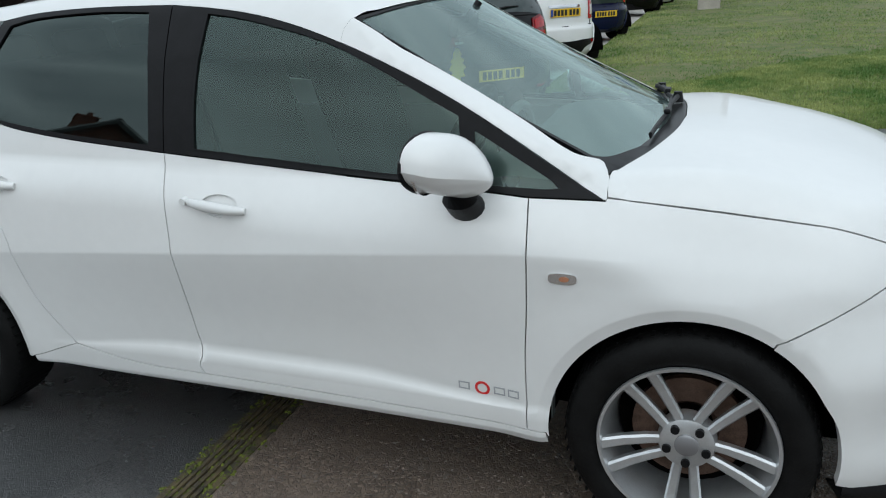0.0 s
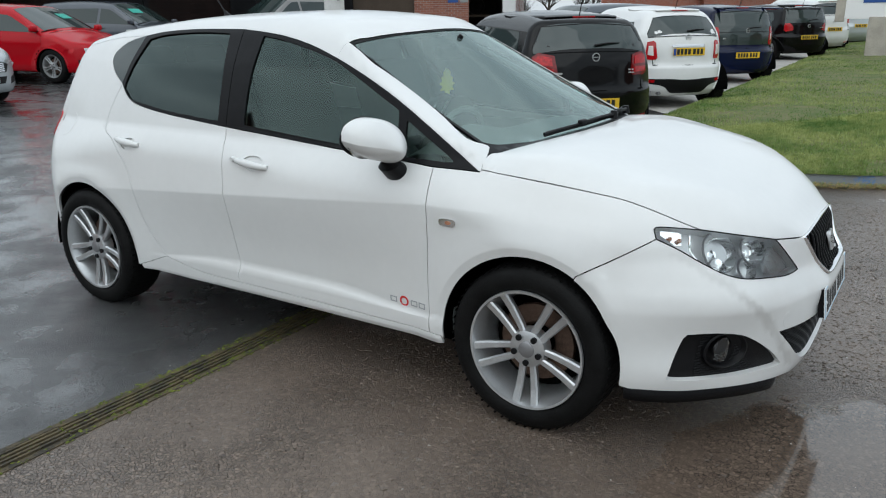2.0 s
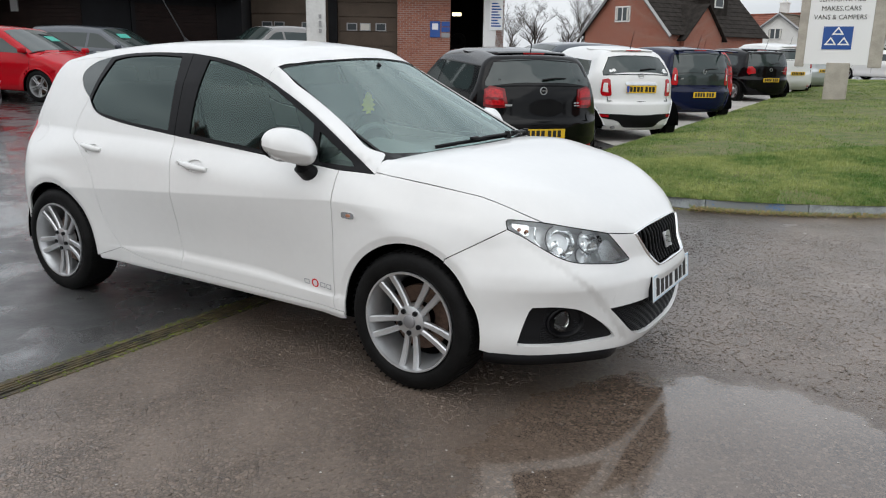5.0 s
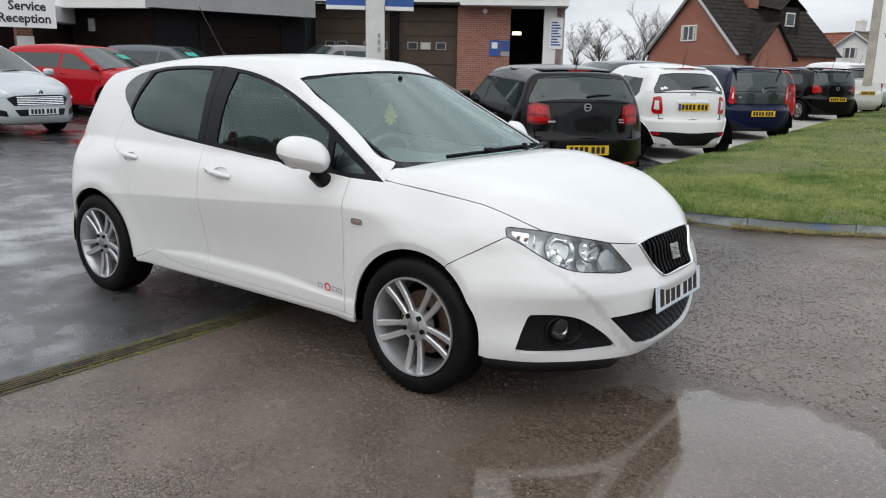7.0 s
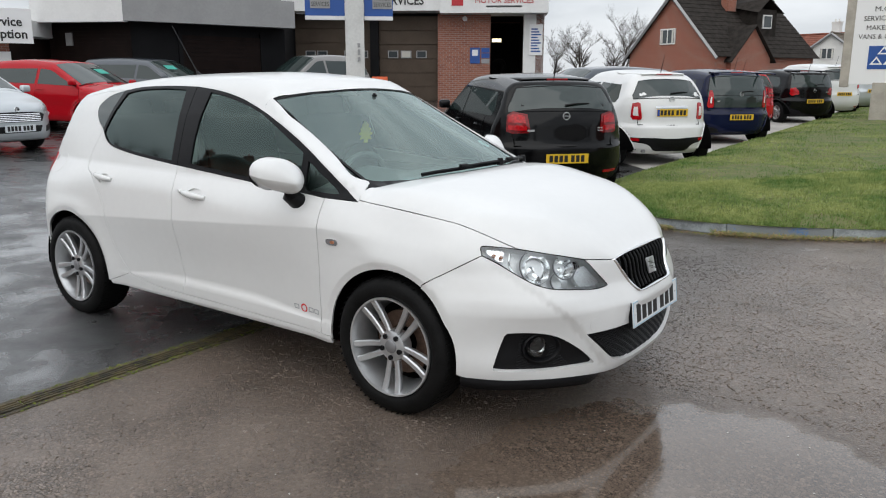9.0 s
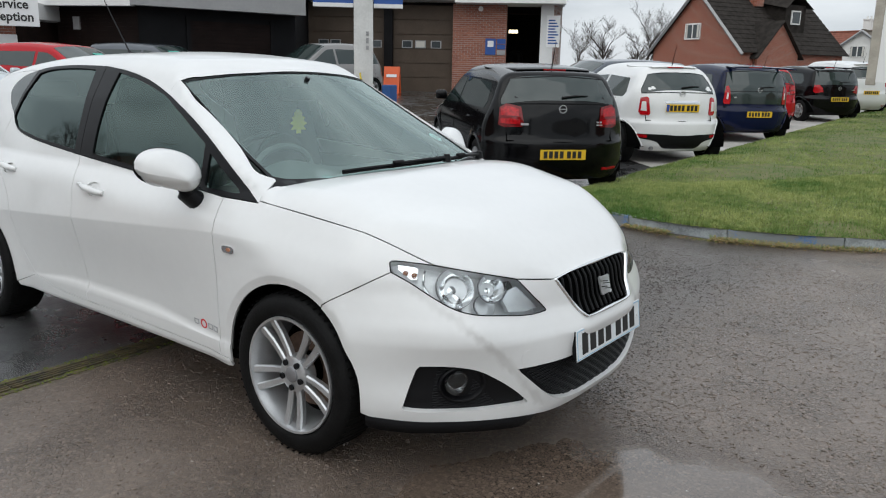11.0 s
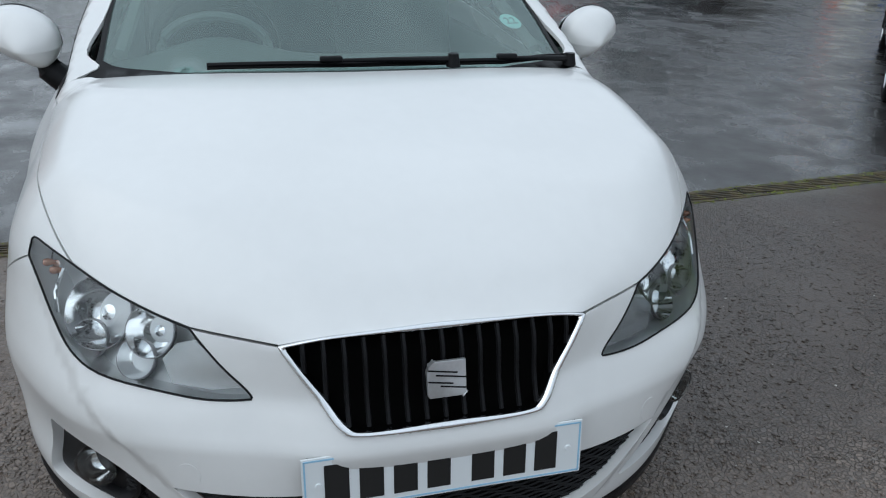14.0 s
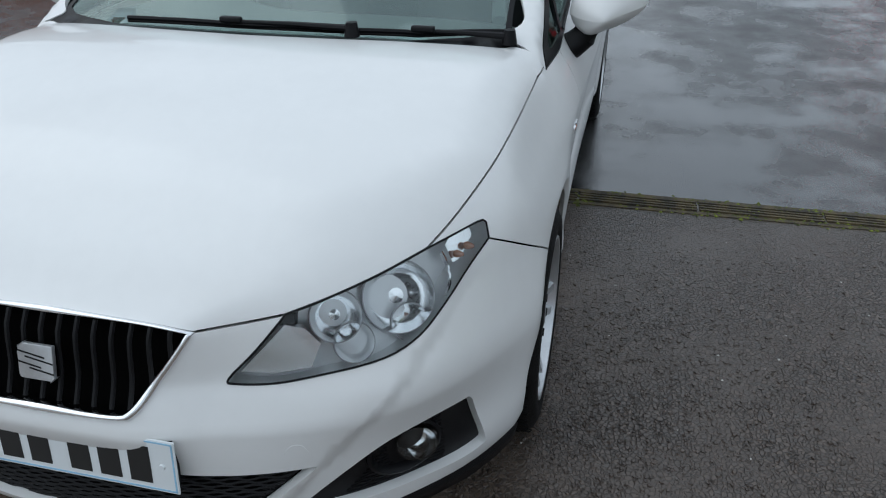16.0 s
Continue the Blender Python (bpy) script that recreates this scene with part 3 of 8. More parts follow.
L_DOOR_R = spline([(-1.90, -0.81, 0.345), (-2.02, -0.80, 0.50), (-2.09, -0.83, 0.72), (-2.23, -0.79, 0.86), (-2.35, -0.76, 0.95), (-2.27, -0.66, 1.12)], 5)
L_BELT_F = spline([(-0.40, -0.77, 0.905), (-0.85, -0.744, 0.926), (-1.478, -0.741, 0.971)], 6)
L_BELT_R = spline([(-1.478, -0.741, 0.971), (-1.87, -0.723, 1.001), (-2.10, -0.70, 1.028), (-2.20, -0.68, 1.06), (-2.27, -0.66, 1.12)], 5)
L_BELT_TIP = spline([(-0.219, -0.744, 0.893), (-0.40, -0.77, 0.905)], 3)
L_FRAME_F = spline([(-0.219, -0.744, 0.893), (-0.604, -0.667, 1.111), (-0.953, -0.60, 1.256), (-1.218, -0.569, 1.334), (-1.52, -0.55, 1.372)], 6)
L_FRAME_R = spline([(-1.52, -0.55, 1.372), (-1.80, -0.545, 1.376), (-2.036, -0.543, 1.365), (-2.19, -0.55, 1.345)], 4)
L_CGLASS = spline([(-2.19, -0.55, 1.345), (-2.33, -0.56, 1.31), (-2.41, -0.585, 1.245), (-2.36, -0.62, 1.17), (-2.27, -0.66, 1.12)], 5)
L_BPIL = spline([(-1.52, -0.55, 1.372), (-1.50, -0.64, 1.18), (-1.478, -0.741, 0.971)], 4)
L_CPIL = spline([(-2.19, -0.55, 1.345), (-2.27, -0.66, 1.12)], 4)
L_BONNET = spline([(-0.216, -0.735, 0.897), (-0.08, -0.732, 0.887), (0.055, -0.722, 0.871), (0.18, -0.710, 0.853), (0.31, -0.692, 0.829), (0.445, -0.655, 0.786), (0.508, -0.625, 0.759)], 4)
L_NOTCH = spline([(0.508, -0.625, 0.759), (0.446, -0.670, 0.767), (0.393, -0.706, 0.770), (0.396, -0.716, 0.750), (0.402, -0.720, 0.737)], 3)
L_WING = spline([(0.402, -0.720, 0.737), (0.300, -0.783, 0.675), (0.178, -0.815, 0.6035)], 5)
L_LAMP_TOP = spline([(0.508, -0.625, 0.759), (0.589, -0.558, 0.741), (0.653, -0.488, 0.723), (0.697, -0.423, 0.706)], 4)
L_BONNET_FRONT = spline([(0.697, -0.423, 0.706), (0.731, -0.346, 0.696), (0.759, -0.28, 0.689)], 4)
L_GRILLE_TOP = spline([(0.759, -0.28, 0.689), (0.765, -0.185, 0.699), (0.768, 0.0, 0.705)], 6)
L_GRILLE_LOW = spline([(0.759, -0.28, 0.689), (0.777, -0.252, 0.645), (0.801, -0.22, 0.597), (0.829, -0.188, 0.553), (0.838, -0.15, 0.541), (0.843, 0.0, 0.538)], 6)
L_LAMP_LOW = spline([(0.697, -0.423, 0.706), (0.732, -0.378, 0.649), (0.757, -0.332, 0.598), (0.757, -0.345, 0.589), (0.736, -0.411, 0.587), (0.703, -0.484, 0.595), (0.654, -0.584, 0.611), (0.597, -0.633, 0.630), (0.532, -0.664, 0.664), (0.465, -0.694, 0.706), (0.402, -0.720, 0.737)], 4)
L_COWL = spline([(-0.216, -0.735, 0.897), (-0.222, -0.69, 0.94), (-0.203, -0.63, 0.953), (-0.143, -0.48, 0.95), (-0.100, -0.25, 0.95), (-0.085, 0.0, 0.95)], 6)
MOUTH_TOP = spline([(0.839, 0.0, 0.418), (0.824, -0.264, 0.417), (0.79, -0.38, 0.417), (0.748, -0.474, 0.416)], 5)
MOUTH_LOW = spline([(0.748, -0.474, 0.416), (0.771, -0.42, 0.365), (0.789, -0.343, 0.30), (0.80, -0.268, 0.262), (0.806, -0.14, 0.244), (0.81, 0.0, 0.240)], 5)
FOG = spline([(0.515, -0.703, 0.438), (0.584, -0.645, 0.442), (0.648, -0.586, 0.426), (0.693, -0.532, 0.389), (0.73, -0.467, 0.336), (0.748, -0.41, 0.283)], 4) + spline([(0.745, -0.415, 0.278), (0.695, -0.495, 0.279), (0.609, -0.593, 0.276), (0.508, -0.69, 0.279), (0.462, -0.722, 0.285)], 4) + spline([(0.462, -0.722, 0.292), (0.485, -0.717, 0.362), (0.505, -0.708, 0.425)], 4)
L_CHIN = spline([(0.350, -0.79, 0.245), (0.46, -0.725, 0.238), (0.60, -0.60, 0.234), (0.70, -0.47, 0.232), (0.76, -0.34, 0.222), (0.79, -0.15, 0.214), (0.795, 0.0, 0.212)], 5)
ARCH_TOP_F = 0.337
C_ARCH_F = arc(WHEEL_F, ARCH_TOP_F, 186, 59.6, -0.82, 26)
C_ARCH_FRONT = arc(WHEEL_F, ARCH_TOP_F, 59.6, -9, -0.80, 16)
CENTRE_LOW = [(0.795, 0.0, 0.212), (0.81, 0.0, 0.240)]
CENTRE_UP = [(0.839, 0.0, 0.418), (0.843, 0.0, 0.538)]
L_SCREEN_SIDE = spline([(-0.222, -0.69, 0.942), (-0.24, -0.655, 0.965), (-0.32, -0.65, 1.00), (-0.468, -0.632, 1.078), (-0.731, -0.592, 1.216), (-0.93, -0.561, 1.318)], 5)
L_SCREEN_TOP = spline([(-0.93, -0.561, 1.318), (-0.89, -0.451, 1.338), (-0.83, -0.22, 1.355), (-0.815, 0.0, 1.36)], 5)
# these edges are laid exactly on the form, so that neighbours meet
L_BONNET = [*L_BONNET[:1], *press(L_BONNET[1:])]
L_NOTCH, L_WING, L_LAMP_TOP, L_BONNET_FRONT, L_LAMP_LOW, L_DOOR_F = (press(ln) for ln in (L_NOTCH, L_WING, L_LAMP_TOP, L_BONNET_FRONT, L_LAMP_LOW, L_DOOR_F))
C_ARCH_F, C_ARCH_FRONT, FOG, MOUTH_TOP, MOUTH_LOW = (press(ln) for ln in (C_ARCH_F, C_ARCH_FRONT, FOG, MOUTH_TOP, MOUTH_LOW))
L_SCREEN_SIDE, L_SCREEN_TOP, L_FRAME_F, L_FRAME_R = (settle(solid, np.array(ln), 5) for ln in (L_SCREEN_SIDE, L_SCREEN_TOP, L_FRAME_F, L_FRAME_R))
L_ROOF_JOIN = settle(solid, np.array(spline([(-0.953, -0.60, 1.256), (-0.95, -0.58, 1.29), (-0.93, -0.561, 1.318)], 3)), 5)
L_ROOF_SIDE = settle(solid, np.array(spline([(-0.93, -0.561, 1.318), (-1.06, -0.530, 1.355), (-1.2, -0.515, 1.375), (-1.6, -0.505, 1.405), (-2.2, -0.49, 1.375), (-2.72, -0.46, 1.31)], 5)), 5)
L_ROOF_EDGE = chain(L_ROOF_SIDE, spline([tuple(L_ROOF_SIDE[-1]), (-2.80, -0.25, 1.30), (-2.83, 0.0, 1.305)], 5))

# the lines pressed into the flanks: the shoulder crease and the two edges of the low flare
def flank_line(height, x0=-2.3, x1=0.33):
    return [(x, -0.82, height(x)) for x in np.linspace(x0, x1, 44)]


def lip_line(c, r, a0, a1):
    return arc(c, r, a0, a1, -0.83, 30)


CREASES = [flank_line(lambda x: crease_z(x) + d) for d in (0.004, -0.004)]
CREASES += [flank_line(lambda x: 0.349 + 0.038 * float(flare(np.array(x))) + d, -1.98, -0.42) for d in (0.004, -0.004)]
CREASES += [flank_line(lambda x: 0.337 + d, -1.98, -0.42) for d in (0.004, -0.004)]
CREASES += [lip_line(c, r, 190, -5) for c in (WHEEL_F, WHEEL_R) for r in (0.366, 0.374)]
RIDGE = [[(0.72, -float(ridge_y(np.array(z))) - d, z) for z in np.linspace(0.27, 0.66, 24)] for d in (-0.002, 0.002, 0.026)]
for mir in (False, True):
    side = -1 if not mir else 1
    kw = dict(mirror=mir)
    # front wing
    wing = panel("front_wing", solid, chain(L_DOOR_F[::-1], L_BELT_TIP[::-1], [(-0.219, -0.744, 0.893), (-0.216, -0.735, 0.897)], L_BONNET, L_NOTCH, L_WING, C_ARCH_F[::-1], [(-0.335, -0.82, 0.255), (-0.345, -0.82, 0.279), (-0.398, -0.82, 0.283)]), (0, 0.86, -0.5), WHITE, hero, step=0.028, creases=CREASES, **kw)
    rep = panel("side_repeater", solid, even(np.array([(-0.304 + 0.036 * math.copysign(abs(math.cos(a))**0.6, math.cos(a)), -0.82, 0.722 + 0.016 * math.copysign(abs(math.sin(a))**0.6, math.sin(a))) for a in np.linspace(0, 2 * math.pi, 24, endpoint=False)]), 0.01), SIDE, CHROME, wing, "clear side repeater lamp", step=0.012, lift=0.004, flange=0.008, **kw)
    panel("repeater_bulb", solid, np.array([(-0.30 + 0.014 * math.cos(a), -0.82, 0.722 + 0.009 * math.sin(a)) for a in np.linspace(0, 2 * math.pi, 14, endpoint=False)]), SIDE, AMBER, rep, step=0.01, lift=0.0055, flange=0.003, **kw)
    # doors, dished behind their handles
    cups = [np.array([(hx + 0.004 + 0.058 * math.cos(a), -0.82, hz + 0.006 + 0.036 * math.sin(a)) for a in np.linspace(0, 2 * math.pi, 30, endpoint=False)]) for hx, hz in ((-1.272, 0.845), (-2.12, 0.872))]
    fd = panel("front_door", solid, chain(L_DOOR_F, L_SILL_TOP_F, L_PILLAR[::-1], L_BELT_F[::-1]), SIDE, WHITE, hero, step=0.032, creases=CREASES, holes=(cups[0],), **kw)
    rd = panel("rear_door", solid, chain(L_PILLAR, L_SILL_TOP_R, L_DOOR_R, L_BELT_R[::-1]), SIDE, WHITE, hero, step=0.032, creases=CREASES, holes=(cups[1],), **kw)
    # window frames and panes
    g_front = chain(spline([(-0.598, -0.70, 1.083), (-0.64, -0.70, 1.106), (-0.953, -0.60, 1.234), (-1.218, -0.569, 1.305), (-1.385, -0.56, 1.333)], 5), spline([(-1.385, -0.56, 1.333), (-1.385, -0.66, 1.12), (-1.372, -0.74, 0.988)], 4), spline([(-1.372, -0.74, 0.988), (-0.85, -0.744, 0.947), (-0.575, -0.75, 0.931)], 5), [(-0.575, -0.75, 0.931), (-0.598, -0.70, 1.083)])
    g_quart = np.array([(-0.552, -0.70, 1.045), (-0.36, -0.73, 0.938), (-0.33, -0.74, 0.918), (-0.37, -0.74, 0.914), (-0.525, -0.75, 0.924), (-0.54, -0.75, 0.94)])
    g_rear = chain(spline([(-1.60, -0.56, 1.348), (-1.80, -0.55, 1.35), (-2.03, -0.55, 1.338), (-2.15, -0.56, 1.32)], 4), spline([(-2.15, -0.56, 1.32), (-2.24, -0.65, 1.125), (-2.22, -0.67, 1.085), (-2.17, -0.69, 1.055), (-2.08, -0.70, 1.04)], 4), spline([(-2.08, -0.70, 1.04), (-1.87, -0.723, 1.018), (-1.535, -0.74, 0.995)], 4), spline([(-1.535, -0.74, 0.995), (-1.56, -0.65, 1.18), (-1.60, -0.56, 1.348)], 4))
    panel("window_frame", solid, chain(L_FRAME_F, L_BPIL, L_BELT_F[::-1], L_BELT_TIP[::-1]), SIDE, GLOSSBLACK, fd, "satin black window surround", step=0.03, lift=0.002, holes=(g_front, g_quart), **kw)
    panel("window_frame", solid, chain(L_FRAME_R, L_CPIL, L_BELT_R[::-1], L_BPIL[::-1]), SIDE, GLOSSBLACK, rd, "satin black window surround", step=0.03, lift=0.002, holes=(g_rear,), **kw)
    panel("window", solid, g_front, SIDE, SIDEGLASS, fd, "green-tinted door glass", step=0.05, lift=-0.004, gap=-0.004, flange=0, **kw)
    panel("quarter_light", solid, g_quart, SIDE, SIDEGLASS, fd, step=0.05, lift=-0.004, gap=-0.004, flange=0, **kw)
    panel("window", solid, g_rear, SIDE, PRIVACY, rd, "dark privacy glass", step=0.05, lift=-0.004, gap=-0.004, flange=0, **kw)
    # a thin bright seal under the glass
    panel("waist_seal", solid, chain(spline([(-0.56, -0.75, 0.922), (-0.85, -0.744, 0.938), (-1.40, -0.741, 0.979)], 5), spline([(-1.40, -0.741, 0.968), (-0.85, -0.744, 0.928), (-0.56, -0.75, 0.913)], 5)), SIDE, PLASTIC, fd, step=0.03, lift=0.006, gap=0, flange=0.006, **kw)
    panel("rear_quarter_glass", solid, chain(L_CGLASS, L_CPIL[::-1]), SIDE, CARGLASS, hero, "dark fixed rear quarter glass", step=0.04, lift=0.001, **kw)
    # handles: a dished cup and a grip over it
    for door, hx, hz in ((fd, -1.272, 0.845), (rd, -2.12, 0.872)):
        panel("handle_cup", solid, cups[0] if door is fd else cups[1], SIDE, WHITE, door, step=0.02, lift=-0.010, gap=-0.004, flange=0, **kw)
        base = onto(solid, np.array([(hx - 0.095, -0.82, hz + 0.004), (hx - 0.05, -0.82, hz + 0.001), (hx, -0.82, hz - 0.003), (hx + 0.05, -0.82, hz - 0.008), (hx + 0.092, -0.82, hz - 0.012)]), SIDE)
        rise_ = np.array([0.004, 0.016, 0.019, 0.016, 0.004])
        grip = base - np.array([[0, 1, 0]]) * rise_[:, None]
        grip[:, 1] *= -side
        line = spline(grip, 4)
        m_ = len(line)
        part("handle", tube(line, [0.010 + 0.0065 * math.sin(math.pi * i / (m_ - 1)) for i in range(m_)], 10, 1.0), WHITE, door, "body-coloured pull handle", smooth=True)
        if door is fd:
            c = onto(solid, np.array([(hx - 0.108, -0.82, hz + 0.006)]), SIDE)[0]
            part("key_lock", cone(0.012, 0.010, 0.02, pose(c[0], -side * (c[1] - 0.008), c[2], 90), 20), WHITE, door, smooth=True)
    # sill below the doors
    panel("sill", solid, chain([(-0.345, -0.82, 0.279)], L_SILL_TOP_F, L_SILL_TOP_R, spline([(-1.90, -0.81, 0.345), (-2.02, -0.81, 0.30), (-2.09, -0.81, 0.278)], 3), spline([(-2.09, -0.80, 0.252), (-1.2, -0.78, 0.248), (-0.345, -0.79, 0.246)], 6), [(-0.345, -0.79, 0.246), (-0.345, -0.82, 0.279)]), SIDE, WHITE, hero, step=0.014, gap=0.0012, creases=[flank_line(lambda x: 0.266 + d, -2.0, -0.38) for d in (0.003, -0.003)], **kw)
    # rear quarter with the wheel arch, and the pillar behind the glass
    ra = arc(WHEEL_R, 0.342, -7, 187, -0.82, 40)
    quarter = panel("rear_quarter", solid, chain([(-2.09, -0.81, 0.278)], spline([(-2.09, -0.81, 0.278), (-2.02, -0.81, 0.30), (-1.90, -0.81, 0.345)], 3), L_DOOR_R, L_CGLASS[::-1], spline([(-2.19, -0.55, 1.345), (-2.45, -0.53, 1.33), (-2.72, -0.50, 1.285)], 4), spline([(-2.72, -0.50, 1.285), (-2.78, -0.60, 1.10), (-2.82, -0.66, 0.95), (-2.84, -0.70, 0.70), (-2.828, -0.75, 0.262)], 5), ra[::-1]), SIDE, WHITE, hero, step=0.030, gap=0.0012, creases=CREASES, **kw)
    panel("fuel_flap" if not mir else "rear_side_panel", solid, np.array([(-2.735 + 0.075 * math.copysign(abs(math.cos(a))**0.7, math.cos(a)), -0.70, 0.905 + 0.075 * math.copysign(abs(math.sin(a))**0.7, math.sin(a))) for a in np.linspace(0, 2 * math.pi, 28, endpoint=False)]), SIDE, WHITE, quarter, step=0.025, gap=0.0, lift=0.0012, flange=0.003, **kw)
    # roof-side rail over the doors
    panel("roof_rail", solid, chain(L_FRAME_F[12:], L_FRAME_R, spline([(-2.19, -0.55, 1.345), (-2.45, -0.53, 1.33), (-2.72, -0.50, 1.285)], 4), L_ROOF_SIDE[::-1], L_ROOF_JOIN[::-1]), (0, 0.75, -0.66), WHITE, hero, step=0.03, gap=0, flange=0, **kw)
    # windscreen pillar
    panel("windscreen_pillar", solid, chain(L_FRAME_F[:13], L_ROOF_JOIN, L_SCREEN_SIDE[::-1], [(-0.222, -0.69, 0.942), (-0.216, -0.735, 0.897), (-0.219, -0.744, 0.893)]), (-0.3, 0.8, -0.5), WHITE, hero, step=0.028, gap=0.0005, **kw)
    # bumper half with the lamp, grille and intake edges cut out
    bump = panel("front_bumper", solid, chain(L_GRILLE_LOW[::-1], L_BONNET_FRONT[::-1], L_LAMP_LOW, L_WING, C_ARCH_FRONT, [C_ARCH_FRONT[-1], (0.350, -0.79, 0.245)], L_CHIN, CENTRE_LOW, MOUTH_LOW[::-1], MOUTH_TOP[::-1], CENTRE_UP), CORNER, WHITE, hero, step=0.017, holes=(FOG,), open_at_centre=True, flange=0.022, creases=RIDGE, **kw)
    panel("tow_eye_cover", solid, np.array([(0.765, -0.447 + 0.024 * math.cos(a), 0.452 + 0.027 * math.sin(a)) for a in np.linspace(0, 2 * math.pi, 22, endpoint=False)]), CORNER, WHITE, bump, step=0.012, gap=0, lift=0.0008, flange=0.002, **kw)
    # fog lamp pocket: grained black insert set back, a round bowl and the lamp
    fog = panel("fog_surround", solid, FOG, CORNER, PLASTIC, bump, "black textured fog lamp surround", step=0.022, gap=-0.004, lift=-0.022, flange=0, **kw)
    fp = onto(solid, np.array([(0.62, -0.607, 0.368)]), CORNER)[0]
    fn_ = Vector((0.74, side * 0.67, 0.0)).normalized()
    fm = Matrix.Translation((fp[0], -side * fp[1], fp[2])) @ fn_.to_track_quat("-Y", "Z").to_matrix().to_4x4()
    part("fog_bezel", revolve([(0.082, 0.030), (0.081, 0.006), (0.074, 0.003), (0.066, 0.010), (0.052, 0.038), (0.0, 0.048)], 40, fm @ Matrix.Translation((0, 0.006, 0)) @ Matrix.Diagonal((1.0, 1.0, 0.78, 1.0))), GLOSSBLACK, fog, smooth=True)
    lm = Matrix.Translation((fp[0] - 0.012, -side * (fp[1] - 0.016), fp[2] + 0.010)) @ Vector((0.93, side * 0.36, 0.0)).normalized().to_track_quat("-Y", "Z").to_matrix().to_4x4()
    part("fog_reflector", revolve([(0.040, 0.004), (0.034, 0.02), (0.02, 0.034), (0.0, 0.038)], 28, lm), REFLECTOR, fog, smooth=True)
    part("fog_lens", revolve([(0.043, 0.008), (0.042, 0.0), (0.028, -0.005), (0.0, -0.007)], 28, lm), CLEAR, fog, smooth=True)
    # headlamp: bowl behind, reflectors, clear cover
    lamp_outline = chain(L_LAMP_TOP, L_LAMP_LOW, L_NOTCH[::-1])
    hl = empty("headlamp")
    hl.parent = hero
    tagged(hl, "clear halogen headlamp with chrome reflectors")
    panel("headlamp_bowl", solid, lamp_outline, CORNER, LAMPGREY, hl, step=0.02, gap=0.0, lift=-0.062, flange=-0.060, **kw)
    for (bx, by, bz, r, d) in ((0.570, -0.592, 0.690, 0.066, 0.012), (0.655, -0.505, 0.684, 0.046, 0.010), (0.645, -0.530, 0.630, 0.036, 0.018), (0.575, -0.615, 0.640, 0.034, 0.018)):
        q = onto(solid, np.array([(bx, by, bz)]), CORNER)[0]
        nn = Vector((0.78, side * 0.42, 0.46)).normalized()
        mm = Matrix.Translation((q[0] - 0.010 - d, -side * (q[1] + 0.009 + d), q[2] - 0.006)) @ nn.to_track_quat("-Y", "Z").to_matrix().to_4x4()
        part("reflector", revolve([(r, -0.004), (r * 0.97, 0.0), (r * 0.85, 0.018), (r * 0.6, 0.034), (r * 0.28, 0.042), (r * 0.22, 0.03), (0.0, 0.026)], 36, mm), REFLECTOR, hl, smooth=True)
        part("reflector_ring", revolve([(r + 0.003, 0.004), (r + 0.002, -0.003), (r, -0.003), (r - 0.001, 0.003)], 36, mm, closed=True), DARKALLOY, hl, smooth=True)
    panel("indicator_lens", solid, np.array([(0.41, -0.695, 0.740), (0.405, -0.685, 0.755), (0.445, -0.655, 0.750), (0.462, -0.648, 0.735), (0.470, -0.665, 0.708), (0.455, -0.680, 0.710)]), CORNER, REFLECTOR, hl, "chrome indicator chamber", step=0.015, lift=-0.024, flange=0, **kw)
    for bx, by, bz in ((0.428, -0.680, 0.733), (0.452, -0.664, 0.727)):
        q = onto(solid, np.array([(bx, by, bz)]), CORNER)[0]
        part("indicator_bulb", revolve([(0.0, -0.009), (0.006, -0.006), (0.008, 0.0), (0.006, 0.008), (0.003, 0.014)], 14, Matrix.Translation((q[0] - 0.013, -side * (q[1] + 0.011), q[2]))), AMBER, hl, "amber indicator bulb", smooth=True)
    rib = onto(solid, np.array([(0.478, -0.640, 0.742), (0.482, -0.652, 0.72), (0.492, -0.662, 0.695), (0.51, -0.655, 0.668)]), CORNER) + np.array(CORNER) * 0.012
    rib[:, 1] *= -side
    part("lamp_divider", tube(spline(rib, 4), 0.004, 6), CHROME, hl, smooth=True)
    panel("chrome_wing", solid, np.array([(0.70, -0.42, 0.685), (0.728, -0.38, 0.64), (0.748, -0.345, 0.602), (0.735, -0.40, 0.596), (0.70, -0.465, 0.60), (0.672, -0.475, 0.64), (0.68, -0.45, 0.672)]), CORNER, LAMPWING, hl, step=0.015, lift=-0.018, flange=0.02, **kw)
    panel("headlamp_lens", solid, lamp_outline, CORNER, CLEAR, hl, step=0.02, gap=0.0008, lift=0.0, flange=0, **kw)
    seal = onto(solid, np.array(lamp_outline), CORNER)
    seal[:, 1] *= -side
    part("headlamp_seal", tube([*seal, seal[0]], 0.0021, 6), PLASTIC, hl, smooth=True)
    # door mirror: painted cap, black foot and housing edge
    mir_ob = empty("door_mirror")
    mir_ob.parent = fd
    v, f = [], []
    nu, nv = 28, 20
